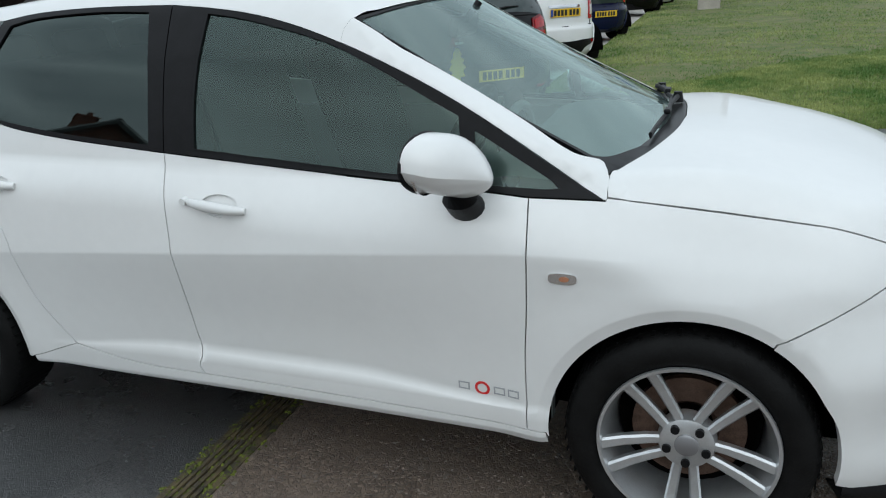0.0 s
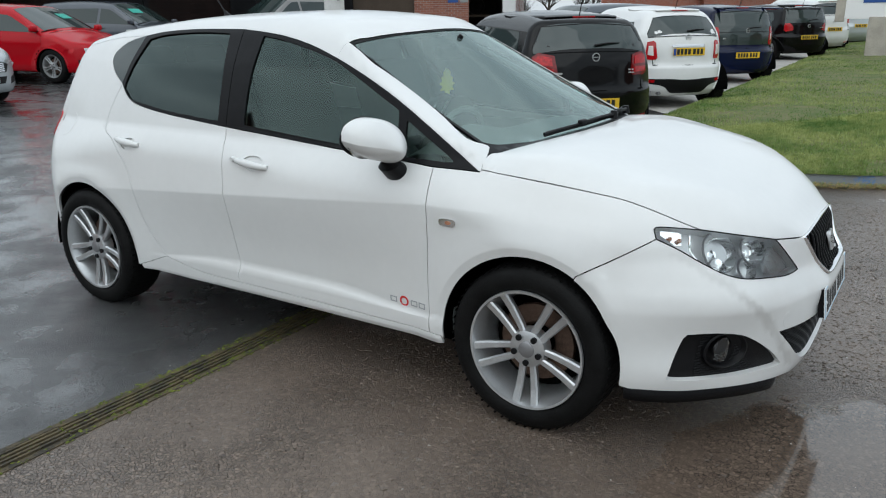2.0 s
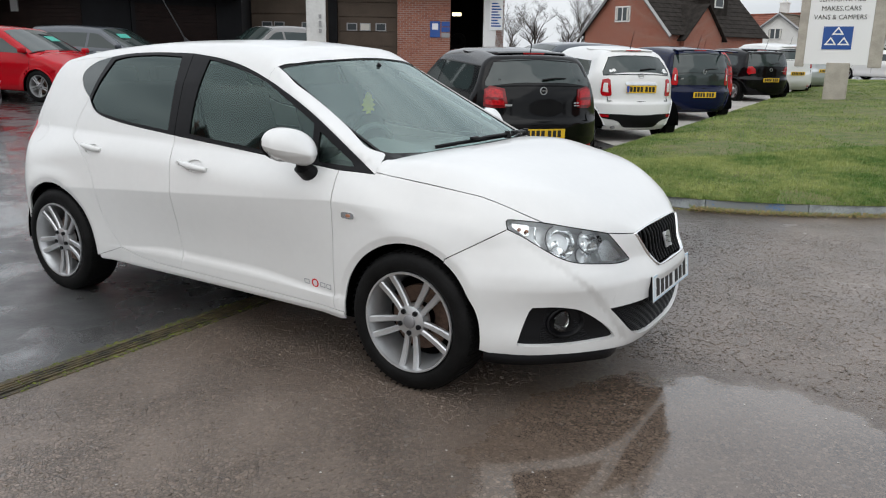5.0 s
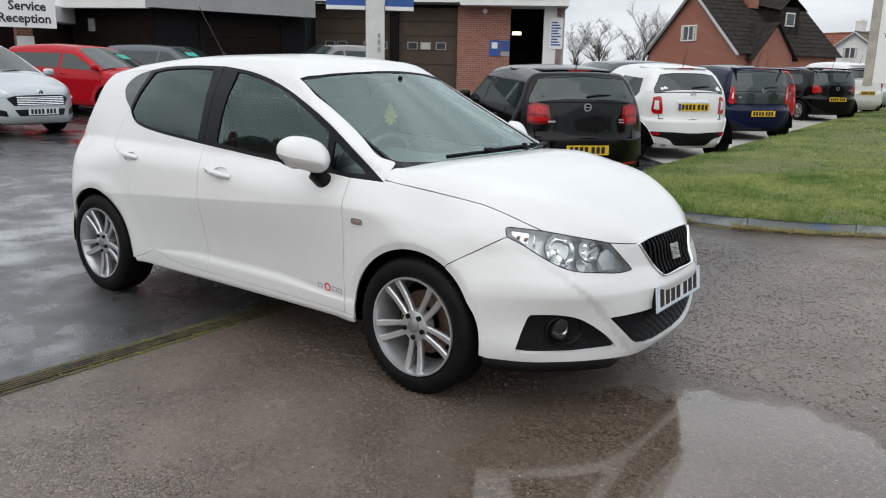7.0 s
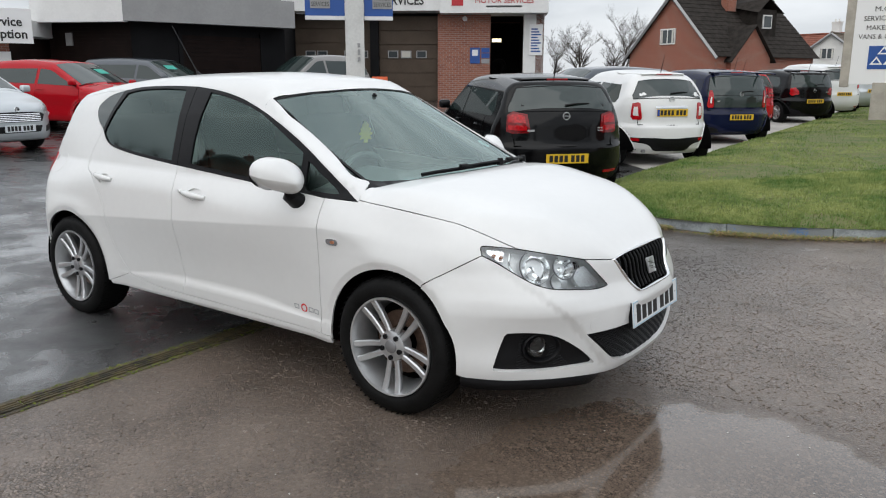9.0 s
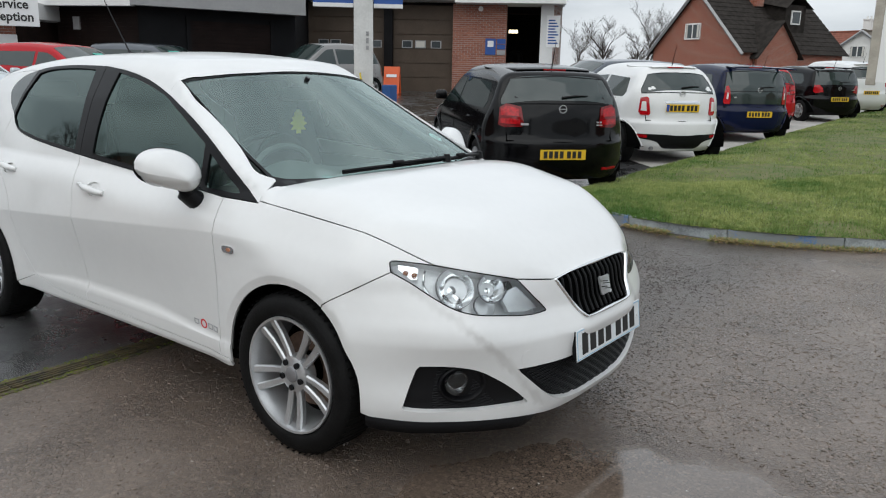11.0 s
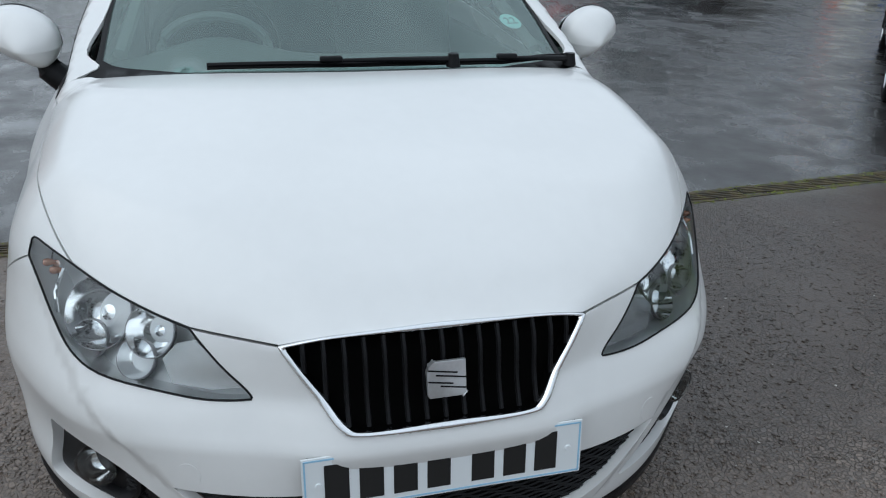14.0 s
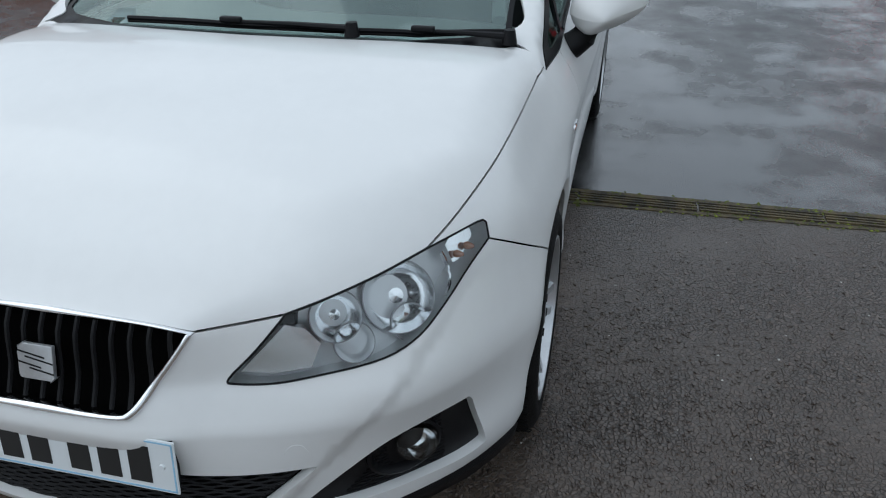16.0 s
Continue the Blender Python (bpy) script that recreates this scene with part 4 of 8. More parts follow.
    for i in range(nu):
        for j in range(nv):
            a, b = math.pi * 2 * i / nu, 0.60 * math.pi * (j / (nv - 1))
            # an egg: wide and flat-backed, pointed towards the front and outwards
            cx, cy, cz = math.cos(b), math.sin(b) * math.cos(a), math.sin(b) * math.sin(a)
            px = 0.098 * cx if cx > 0 else 0.16 * cx
            fx = 1 - 0.55 * max(0, cx)**2
            py = 0.106 * cy * fx
            low = max(0.0, -cz)
            pz = (0.086 * math.copysign(abs(cz)**0.86, cz) if cz > 0 else -0.060 * low**0.8) * fx
            py *= (1 - 0.34 * low) if cz < 0 else 1.0
            px += -0.012 * low
            if cy < -0.1 and cz < 0:
                pz -= 0.022 * min(1, (-cy - 0.1) * 1.6) * low**0.5
            v.append((-0.562 + px - 0.03 * cy, side * (0.878 + py), 0.987 + pz - 0.02 * cx + 0.012 * cy))
    for i in range(nu):
        for j in range(nv - 1):
            f.append((i * nv + j, ((i + 1) % nu) * nv + j, ((i + 1) % nu) * nv + j + 1, i * nv + j + 1))
    upper = [t for t in f if t[0] // nv < nu // 2]
    lower = [t for t in f if t[0] // nv >= nu // 2]
    for nm, fs, lab in (("mirror_cap", upper, "body-coloured mirror cap"), ("mirror_shell", lower, "")):
        used = sorted({k for t in fs for k in t})
        at_ = {k: i for i, k in enumerate(used)}
        mesh_object(nm, [v[k] for k in used], [tuple(at_[k] for k in (t if side > 0 else t[::-1])) for t in fs], WHITE, mir_ob, lab)
    part("mirror_foot", tube([(-0.548, side * 0.756, 0.862), (-0.555, side * 0.785, 0.876), (-0.558, side * 0.815, 0.902), (-0.560, side * 0.828, 0.945)], [0.050, 0.048, 0.046, 0.042], 16, 0.8), PLASTIC, mir_ob, "black mirror foot", smooth=True)
    part("mirror_edge", tube([(-0.611 - 0.03 * math.cos(a), side * (0.878 + 0.098 * math.cos(a)), 0.991 + (0.082 if math.sin(a) > 0 else 0.057) * math.sin(a) + 0.012 * math.cos(a)) for a in np.linspace(0, 2 * math.pi, 28)], 0.006, 8), PLASTIC, mir_ob, smooth=True)
    part("mirror_glass", cone(0.104, 0.104, 0.006, pose(-0.614, side * 0.878, 0.995, 0, 90, 0) @ Matrix.Diagonal((0.64, 0.90, 1, 1)), 28), CHROME, mir_ob)
    # rear lamp at the corner
    panel("rear_lamp", solid, spline([(-2.87, -0.655, 0.965), (-2.96, -0.60, 0.975), (-3.03, -0.52, 0.93), (-3.03, -0.53, 0.84), (-2.95, -0.64, 0.82), (-2.885, -0.69, 0.86), (-2.87, -0.655, 0.965)], 4)[:-1], (0.75, 0.66, 0), REDLENS, hero, "red rear lamp", step=0.03, lift=0.004, **kw)
    # tail half
    panel("tail_panel", solid, chain(spline([(-2.72, -0.50, 1.285), (-2.78, -0.60, 1.10), (-2.82, -0.66, 0.95), (-2.84, -0.70, 0.70), (-2.828, -0.75, 0.262)], 5)[::-1], spline([(-2.72, -0.50, 1.285), (-2.80, -0.25, 1.30), (-2.83, 0.0, 1.305)], 4), spline([(-2.83, 0, 1.305), (-3.05, 0, 1.05), (-3.19, 0, 0.7), (-3.14, 0, 0.262)], 6), spline([(-3.14, 0, 0.262), (-3.0, -0.5, 0.262), (-2.828, -0.75, 0.262)], 5)), (0.75, 0.5, -0.15), WHITE, hero, step=0.05, gap=0, flange=0, **kw)
    # wheels and liners
    wheel(hero, (0.0, side * 0.716, 0.302), out=side)
    wheel(hero, (-2.469, side * 0.716, 0.304), out=side)
    for wx in (0.0, -2.469):
        wheel_well(hero, wx, 0.302, side * 0.50, side * (0.78 if wx == 0 else 0.785), 0.356)
    # mark low on the door: grey outline letters' places as bars and a red ring
    mk = empty("door_emblem")
    mk.parent = fd
    for k, x0 in enumerate((-0.575, -0.475, -0.435)):
        panel("mark_bar", solid, np.array([(x0 - 0.016, -0.8, 0.366), (x0 + 0.016, -0.8, 0.366), (x0 + 0.016, -0.8, 0.389), (x0 - 0.016, -0.8, 0.389)]), SIDE, GREYMARK, mk, step=0.012, lift=0.0015, gap=0, flange=0.001, holes=(np.array([(x0 - 0.012, -0.8, 0.370), (x0 + 0.012, -0.8, 0.370), (x0 + 0.012, -0.8, 0.385), (x0 - 0.012, -0.8, 0.385)]),), **kw)
    panel("red_ring", solid, np.array([(-0.523 + 0.021 * math.cos(a), -0.8, 0.378 + 0.021 * math.sin(a)) for a in np.linspace(0, 2 * math.pi, 24, endpoint=False)]), SIDE, REDMARK, mk, step=0.01, lift=0.0015, gap=0, flange=0.001, holes=(np.array([(-0.523 + 0.014 * math.cos(a), -0.8, 0.378 + 0.014 * math.sin(a)) for a in np.linspace(0, 2 * math.pi, 20, endpoint=False)]),), **kw)

# parts across the middle
def both(line):
    """A right-side line that ends on the centre, carried over to the other side."""
    ln = [np.array(p) for p in line]
    return ln + [p * (1, -1, 1) for p in ln[-2::-1]]


bonnet = panel("bonnet", solid, chain(L_BONNET, L_LAMP_TOP, L_BONNET_FRONT, both(L_GRILLE_TOP), [p * (1, -1, 1) for p in L_BONNET_FRONT[::-1]], [p * (1, -1, 1) for p in L_LAMP_TOP[::-1]], [p * (1, -1, 1) for p in L_BONNET[::-1]], both(L_COWL)[::-1]), (-0.25, 0, -1), WHITE, hero, "white bonnet", step=0.034)
roof = panel("roof", solid, chain(both(L_SCREEN_TOP), [np.array(p) * (1, -1, 1) for p in L_ROOF_EDGE], L_ROOF_EDGE[::-1]), DOWN, WHITE, hero, "white roof panel", step=0.045, gap=0, flange=0)
screen_line = chain(L_SCREEN_SIDE, L_SCREEN_TOP, [p * (1, -1, 1) for p in L_SCREEN_TOP[::-1]], [p * (1, -1, 1) for p in L_SCREEN_SIDE[::-1]], both(L_COWL[5:])[::-1])
inner = chain(spline([(-0.27, -0.634, 0.985), (-0.47, -0.618, 1.082), (-0.73, -0.578, 1.214), (-0.910, -0.549, 1.308)], 5), spline([(-0.910, -0.549, 1.308), (-0.872, -0.42, 1.332), (-0.822, -0.2, 1.348), (-0.808, 0, 1.352), (-0.822, 0.2, 1.348), (-0.872, 0.42, 1.332), (-0.910, 0.549, 1.308)], 4), spline([(-0.910, 0.549, 1.308), (-0.73, 0.578, 1.214), (-0.47, 0.618, 1.082), (-0.27, 0.634, 0.985)], 5), spline([(-0.27, 0.634, 0.985), (-0.225, 0.57, 0.972), (-0.165, 0.35, 0.967), (-0.135, 0, 0.967), (-0.165, -0.35, 0.967), (-0.225, -0.57, 0.972), (-0.27, -0.634, 0.985)], 4))
panel("windscreen_band", solid, screen_line, (-0.6, 0, -0.8), GLOSSBLACK, hero, "black printed edge of the windscreen", step=0.04, gap=0.001, lift=-0.003, flange=0.01, holes=(inner,))
screen = panel("windscreen", solid, inner, (-0.6, 0, -0.8), SCREEN, hero, "clear windscreen, its sky sheen mixed in as pale colour", step=0.06, gap=-0.006, lift=-0.006, flange=0)

# the panes let the daylight in
for ob in (screen, *(c for d in hero.children for c in d.children)):
    if ob.type == "MESH" and ob.data.materials[0] in (SCREEN, SIDEGLASS, PRIVACY):
        ob.visible_shadow = False


# ---------- ground ----------
def rise(x, y):
    """Height of the yard: level by the drain, climbing gently towards the workshop and up the row."""
    soft = lambda v: np.maximum(0.5 * (v + np.sqrt(v * v + 1.0)) - 0.1, 0)
    return 0.027 * np.minimum(soft(-np.asarray(x, float) - 2.5), 25) + 0.014 * np.minimum(soft(np.asarray(y, float) - 4.5), 60)


def tarmac():
    """Wet, worn asphalt: coarse chippings, darker damp patches, mirror-flat puddles in the hollows."""
    m = bpy.data.materials.new("wet_tarmac")
    m.use_nodes = True
    n, l = m.node_tree.nodes, m.node_tree.links
    b = n["Principled BSDF"]
    geo = n.new("ShaderNodeNewGeometry")

    def tex(kind, scale, detail=4, rough=0.55):
        t = n.new(kind)
        t.inputs["Scale"].default_value = scale
        if kind == "ShaderNodeTexNoise":
            t.inputs["Detail"].default_value, t.inputs["Roughness"].default_value = detail, rough
        l.new(geo.outputs["Position"], t.inputs["Vector"])
        return t

    def op(kind, a, c, d=None):
        t = n.new("ShaderNodeMath")
        t.operation = kind
        for i, s in enumerate((a, c, d)):
            if s is None:
                continue
            if isinstance(s, (int, float)):
                t.inputs[i].default_value = s
            else:
                l.new(s, t.inputs[i])
        return t.outputs[0]

    def span(v, a, c, lo=0.0, hi=1.0):
        t = n.new("ShaderNodeMapRange")
        t.inputs["From Min"].default_value, t.inputs["From Max"].default_value, t.inputs["To Min"].default_value, t.inputs["To Max"].default_value = a, c, lo, hi
        t.interpolation_type = "SMOOTHSTEP"
        l.new(v, t.inputs["Value"])
        return t.outputs[0]

    def blend(f, a, c, kind="MIX"):
        t = n.new("ShaderNodeMix")
        t.data_type, t.blend_type = "RGBA", kind
        for k, v in (("Factor", f), ("A", a), ("B", c)):
            if isinstance(v, (int, float)):
                t.inputs[k].default_value = v
            elif isinstance(v, tuple):
                t.inputs[k].default_value = v
            else:
                l.new(v, t.inputs[k])
        return t.outputs["Result"]

    big, mid, fine = tex("ShaderNodeTexNoise", 0.55, 3), tex("ShaderNodeTexNoise", 3.2, 5), tex("ShaderNodeTexNoise", 60, 3, 0.7)
    worn = tex("ShaderNodeTexNoise", 1.7, 4, 0.6)
    # flattened chippings: cells stretched a little, with gaps between them
    warp = n.new("ShaderNodeVectorMath")
    warp.operation = "MULTIPLY_ADD"
    warp.inputs[1].default_value = (0.012, 0.012, 0.0)
    wn_ = tex("ShaderNodeTexNoise", 45, 2)
    l.new(wn_.outputs["Color"], warp.inputs[0])
    l.new(geo.outputs["Position"], warp.inputs[2])
    stones, gaps, grit = (n.new("ShaderNodeTexVoronoi") for _ in range(3))
    gaps.feature = "DISTANCE_TO_EDGE"
    for v, sc in ((stones, 78), (gaps, 78), (grit, 210)):
        v.inputs["Scale"].default_value = sc
        l.new(warp.outputs[0], v.inputs["Vector"])
    tint = n.new("ShaderNodeSeparateColor")
    l.new(stones.outputs["Color"], tint.inputs[0])
    sep = n.new("ShaderNodeSeparateXYZ")
    l.new(geo.outputs["Position"], sep.inputs[0])
    px, py = sep.outputs[0], sep.outputs[1]
    # the pool by the white car's nose
    dx, dy = op("MULTIPLY", op("SUBTRACT", px, 1.30), 1.0), op("MULTIPLY", op("SUBTRACT", py, -0.80), 0.97)
    rad = op("SQRT", op("ADD", op("MULTIPLY", dx, dx), op("MULTIPLY", dy, dy)), 0)
    rad = op("ADD", rad, op("MULTIPLY", op("SUBTRACT", mid.outputs[0], 0.5), 0.5))
    pool = span(rad, 0.90, 0.80)
    shore = span(rad, 1.35, 0.85)
    # the far surface, beyond the drain, is older, greyer and lies wet
    beyond = span(px, -1.30, -1.50)
    near = op("SUBTRACT", 1.0, beyond)
    damp = span(big.outputs[0], 0.40, 0.62)
    # towards the lawn, up to about x = 1, the tone is multiplied darker
    lawn_side = op("MULTIPLY", op("MULTIPLY", near, span(op("ADD", px, worn.outputs[0]), 1.5, 0.7)), span(op("ADD", py, op("MULTIPLY", worn.outputs[0], 1.6)), 0.6, 1.9))
    film = op("MULTIPLY", beyond, span(op("MULTIPLY_ADD", mid.outputs[0], 0.45, op("MULTIPLY", big.outputs[0], 0.6)), 0.38, 0.64))
    wet = op("MAXIMUM", pool, op("MULTIPLY", film, 0.92))
    # where the binder has worn off the stones stand bare
    bare = op("MULTIPLY", near, span(op("MULTIPLY_ADD", mid.outputs[0], 0.35, op("MULTIPLY", worn.outputs[0], 0.75)), 0.40, 0.76))
    gap = span(gaps.outputs["Distance"], 0.01, 0.12)
    stone = n.new("ShaderNodeValToRGB")
    for e, (p, c) in zip(stone.color_ramp.elements, ((0.0, (0.075, 0.055, 0.042, 1)), (1.0, (0.36, 0.285, 0.225, 1)))):
        e.position, e.color = p, c
    e = stone.color_ramp.elements.new(0.72)
    e.color = (0.195, 0.147, 0.113, 1)
    e = stone.color_ramp.elements.new(0.94)
    e.color = (0.29, 0.222, 0.172, 1)
    l.new(op("MULTIPLY_ADD", tint.outputs[0], 0.75, op("MULTIPLY", fine.outputs[0], 0.3)), stone.inputs[0])
    binder = blend(fine.outputs[0], (0.105, 0.080, 0.063, 1), (0.25, 0.192, 0.150, 1))
    tone = blend(op("MULTIPLY_ADD", bare, 0.55, 0.35), binder, stone.outputs[0])
    tone = blend(op("MULTIPLY", op("MULTIPLY_ADD", bare, 0.4, 0.22), op("SUBTRACT", 1.0, gap)), tone, (0.010, 0.009, 0.008, 1))
    # a few pale chips
    pale = op("MULTIPLY", near, span(tint.outputs[1], 0.975, 0.99))
    tone = blend(op("MULTIPLY", pale, 0.5), tone, (0.22, 0.20, 0.18, 1))
    grey = n.new("ShaderNodeValToRGB")
    for e, (p, c) in zip(grey.color_ramp.elements, ((0.25, (0.024, 0.024, 0.025, 1)), (0.9, (0.098, 0.097, 0.096, 1)))):
        e.position, e.color = p, c
    l.new(op("MULTIPLY_ADD", grit.outputs["Color"], 0.4, op("MULTIPLY", mid.outputs[0], 0.6)), grey.inputs[0])
    tone = blend(beyond, tone, grey.outputs[0])
    tone = blend(op("MAXIMUM", op("MULTIPLY", damp, 0.25), op("MAXIMUM", op("MULTIPLY", shore, 0.35), op("MULTIPLY", lawn_side, 0.92))), tone, (0.31, 0.285, 0.27, 1), "MULTIPLY")
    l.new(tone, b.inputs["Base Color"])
    l.new(op("ADD", op("MULTIPLY", op("MULTIPLY_ADD", mid.outputs[0], -0.4, 0.62), op("SUBTRACT", 1.0, wet)), op("MULTIPLY", wet, 0.10)), b.inputs["Roughness"])
    b.inputs["Specular IOR Level"].default_value = 0.4
    # a thin film of water over the stones, mirror-flat in the pool
    b.inputs["Coat IOR"].default_value = 1.42
    l.new(op("MULTIPLY_ADD", wet, 0.3, 0.70), b.inputs["Coat Weight"])
    l.new(op("ADD", op("MULTIPLY", op("SUBTRACT", 1.0, wet), span(worn.outputs[0], 0.3, 0.7, 0.26, 0.15)), 0.015), b.inputs["Coat Roughness"])
    height = op("ADD", op("MULTIPLY", gap, op("MULTIPLY_ADD", bare, 0.9, 0.22)), op("MULTIPLY", fine.outputs[0], 0.55))
    height = op("ADD", height, op("MULTIPLY", tint.outputs[2], op("MULTIPLY", bare, 0.6)))
    height = op("ADD", height, op("MULTIPLY", op("MULTIPLY", grit.outputs["Distance"], beyond), 0.35))
    dull = op("SUBTRACT", 1.0, wet)
    for socket, most, least in (("Normal", 0.9, 0.02), ("Coat Normal", 0.72, 0.004)):
        bp = n.new("ShaderNodeBump")
        bp.inputs["Distance"].default_value = 0.005
        l.new(op("MULTIPLY_ADD", dull, most, least), bp.inputs["Strength"])
        l.new(height, bp.inputs["Height"])
        l.new(bp.outputs[0], b.inputs[socket])
    return m


TARMAC = tarmac()
CONCRETE = material("pale_concrete", (0.42, 0.40, 0.37), 0.75, vary=0.18, scale=1.2, bump=0.3, bump_scale=40)
KERB = material("kerb_concrete", (0.30, 0.325, 0.335), 0.7, vary=0.3, scale=9, bump=0.5, bump_scale=60)
KERBBLUE = material("worn_blue_kerb_paint", (0.30, 0.325, 0.335), 0.65, vary=0.25, scale=7, second=(0.12, 0.21, 0.40), mixat=(0.53, 0.58), bump=0.5, bump_scale=60)
SOIL = material("turf_soil", (0.12, 0.18, 0.035), 0.95, vary=0.4, scale=3, second=(0.15, 0.14, 0.06), bump=0.6, bump_scale=30)
GRASS = material("grass_blades", (0.15, 0.31, 0.045), 0.6, vary=0.45, scale=1.1, second=(0.33, 0.37, 0.12))
MOSS = material("moss", (0.075, 0.095, 0.012), 0.9, vary=0.5, scale=20, second=(0.16, 0.19, 0.02), bump=0.7, bump_scale=120)
DRAINIRON = material("rusty_drain_iron", (0.05, 0.042, 0.03), 0.75, vary=0.4, scale=14, second=(0.10, 0.075, 0.035), bump=0.5, bump_scale=90)
LITTER = material("dead_leaf", (0.20, 0.13, 0.06), 0.85, vary=0.4, scale=40)

gx = np.concatenate([np.linspace(-400, -40, 10), np.linspace(-34, 12, 70), np.linspace(16, 400, 10)])
gy = np.concatenate([np.linspace(-400, -14, 9), np.linspace(-8, 48, 80), np.linspace(56, 400, 10)])
gv = [(x, y, float(rise(x, y))) for y in gy for x in gx]
gf = [(j * len(gx) + i, j * len(gx) + i + 1, (j + 1) * len(gx) + i + 1, (j + 1) * len(gx) + i) for j in range(len(gy) - 1) for i in range(len(gx) - 1)]
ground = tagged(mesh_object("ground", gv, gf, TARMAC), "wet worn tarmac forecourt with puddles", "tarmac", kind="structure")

# pale concrete strip in front of the row of parked cars
ROW_EDGE = spline([(-2.10, 7.6), (-2.10, 10.5), (-2.2, 14.0), (-2.35, 20.0), (-2.6, 28.0), (-3.2, 38.0)], 4)
v, f = [], []
for k, q in enumerate(ROW_EDGE):
    for off in (0.35, -3.0):
        x, y = q[0] + off, q[1] + (0.0 if off > 0 else 3.0) * 1.0
        v.append((x, y, float(rise(x, y)) + 0.006))
for k in range(len(ROW_EDGE) - 1):
    f.append((2 * k, 2 * k + 2, 2 * k + 3, 2 * k + 1))
tagged(mesh_object("pavement", v, f, CONCRETE, smooth=False), "pale worn concrete apron under parked cars", "concrete", kind="structure")

# drainage channel across the yard: iron slots in a rail, moss along it
drain = tagged(empty("drain_channel"), "rusty slotted drain channel, mossy along its edges", "drain", kind="structure")
def drain_x(y):
    return -1.40 - 0.075 * max(0, y - 2.0) - 0.012 * y
bm = bmesh.new()
ys = np.linspace(-9, 4.1, 60)
for side in (-1, 1):
    prev = None
    for y in ys:
        x = drain_x(y)
        ring = [bm.verts.new((x + side * a, y, z)) for a, z in ((0.052, -0.02), (0.052, 0.006), (0.075, 0.006), (0.078, -0.02))]
        if prev:
            for k in range(3):
                bm.faces.new((prev[k], prev[k + 1], ring[k + 1], ring[k]))
        prev = ring
part("drain_rail", bm, DRAINIRON, drain)
bm = bmesh.new()
for y in np.arange(-9, 4.1, 0.5):
    add_box(bm, (0.11, 0.505, 0.012), (drain_x(y + 0.25), y + 0.25, -0.0035))
part("drain_bed", bm, DRAINIRON, drain)
rnd = random.Random(3)
bm = bmesh.new()
for y in np.arange(-4.2, 4.1, 0.5):
    for k in range(4):
        xx = drain_x(y + 0.25) - 0.036 + 0.024 * k
        add_box(bm, (0.011, 0.49, 0.014), (xx, y + 0.25, 0.004), (0, 0, rnd.uniform(-0.4, 0.4)))
tagged(part("grate_bar", bm, DRAINIRON, drain), kind="stuff")


def clumps(name, spots, mat, parent, size=(0.006, 0.02), label=""):
    """Many small uneven tufts or crumbs as one mesh."""
    v, f = [], []
    for (x, y, z, s) in spots:
        n0 = len(v)
        for k in range(5):
            a = 2 * math.pi * k / 5 + rnd.random()
            r = s * rnd.uniform(0.6, 1.2)
            v.append((x + r * math.cos(a), y + r * math.sin(a), z))
        v.append((x + rnd.uniform(-0.3, 0.3) * s, y + rnd.uniform(-0.3, 0.3) * s, z + s * rnd.uniform(0.35, 0.8)))
        f += [(n0 + k, n0 + (k + 1) % 5, n0 + 5) for k in range(5)]
    ob = mesh_object(name, v, f, mat, parent, label)
    ob["kind"] = "stuff"
    return ob


spots = []
for k in range(5200):
    y = rnd.uniform(-3.6, 4.2)
    dens = noise.noise((y * 1.3, 3.1, 0)) + 0.25
    if dens < rnd.uniform(-0.5, 0.5):
        continue
    s = rnd.choice((-0.066, -0.06, 0.06, 0.066, 0.0, 0.03, -0.03))
    spots.append((drain_x(y) + s + rnd.gauss(0, 0.012), y, 0.004, rnd.uniform(0.004, 0.012)))
clumps("moss_tuft", spots, MOSS, drain)

# lawn with its kerb: the edge runs along the row, round the corner and across in front of the white car
KERB_LINE = spline([(-3.1, 36.0), (-2.55, 26.0), (-2.22, 16.0), (-2.12, 10.0), (-2.08, 7.4), (-2.02, 5.6), (-1.98, 5.0), (-1.93, 4.62), (-1.74, 4.34), (-1.40, 4.18), (-0.95, 4.09), (-0.4, 4.04), (0.1, 4.10), (0.8, 4.36), (1.6, 4.85), (2.6, 5.7), (4.5, 7.6), (9.0, 12.5)], 6)
KL = [Vector((q[0], q[1])) for q in KERB_LINE]
front = [i for i, q in enumerate(KL) if q.y < 7.5]


def kerb_stone(i0, i1, mat):
    """One kerb stone along the line from sample a to b, with a rounded top edge and mortar gap."""
    a, b = i0, i1
    d = (b - a)
    ln = d.length
    d.normalize()
    nrm = Vector((d.y, -d.x))
    m = Matrix.Translation((*((a + b) / 2), float(rise(*((a + b) / 2))))) @ Matrix.Rotation(math.atan2(d.y, d.x), 4, "Z")
    bm = box((ln - 0.008, 0.125, 0.22), (0, -0.0625 + 0.125, -0.005))
    bm.transform(m)
    return part("kerb_stone", bm, mat, kerb, bevel=0.014)


kerb = tagged(empty("kerb"), "grey concrete kerb with worn blue paint", "kerb", kind="structure")
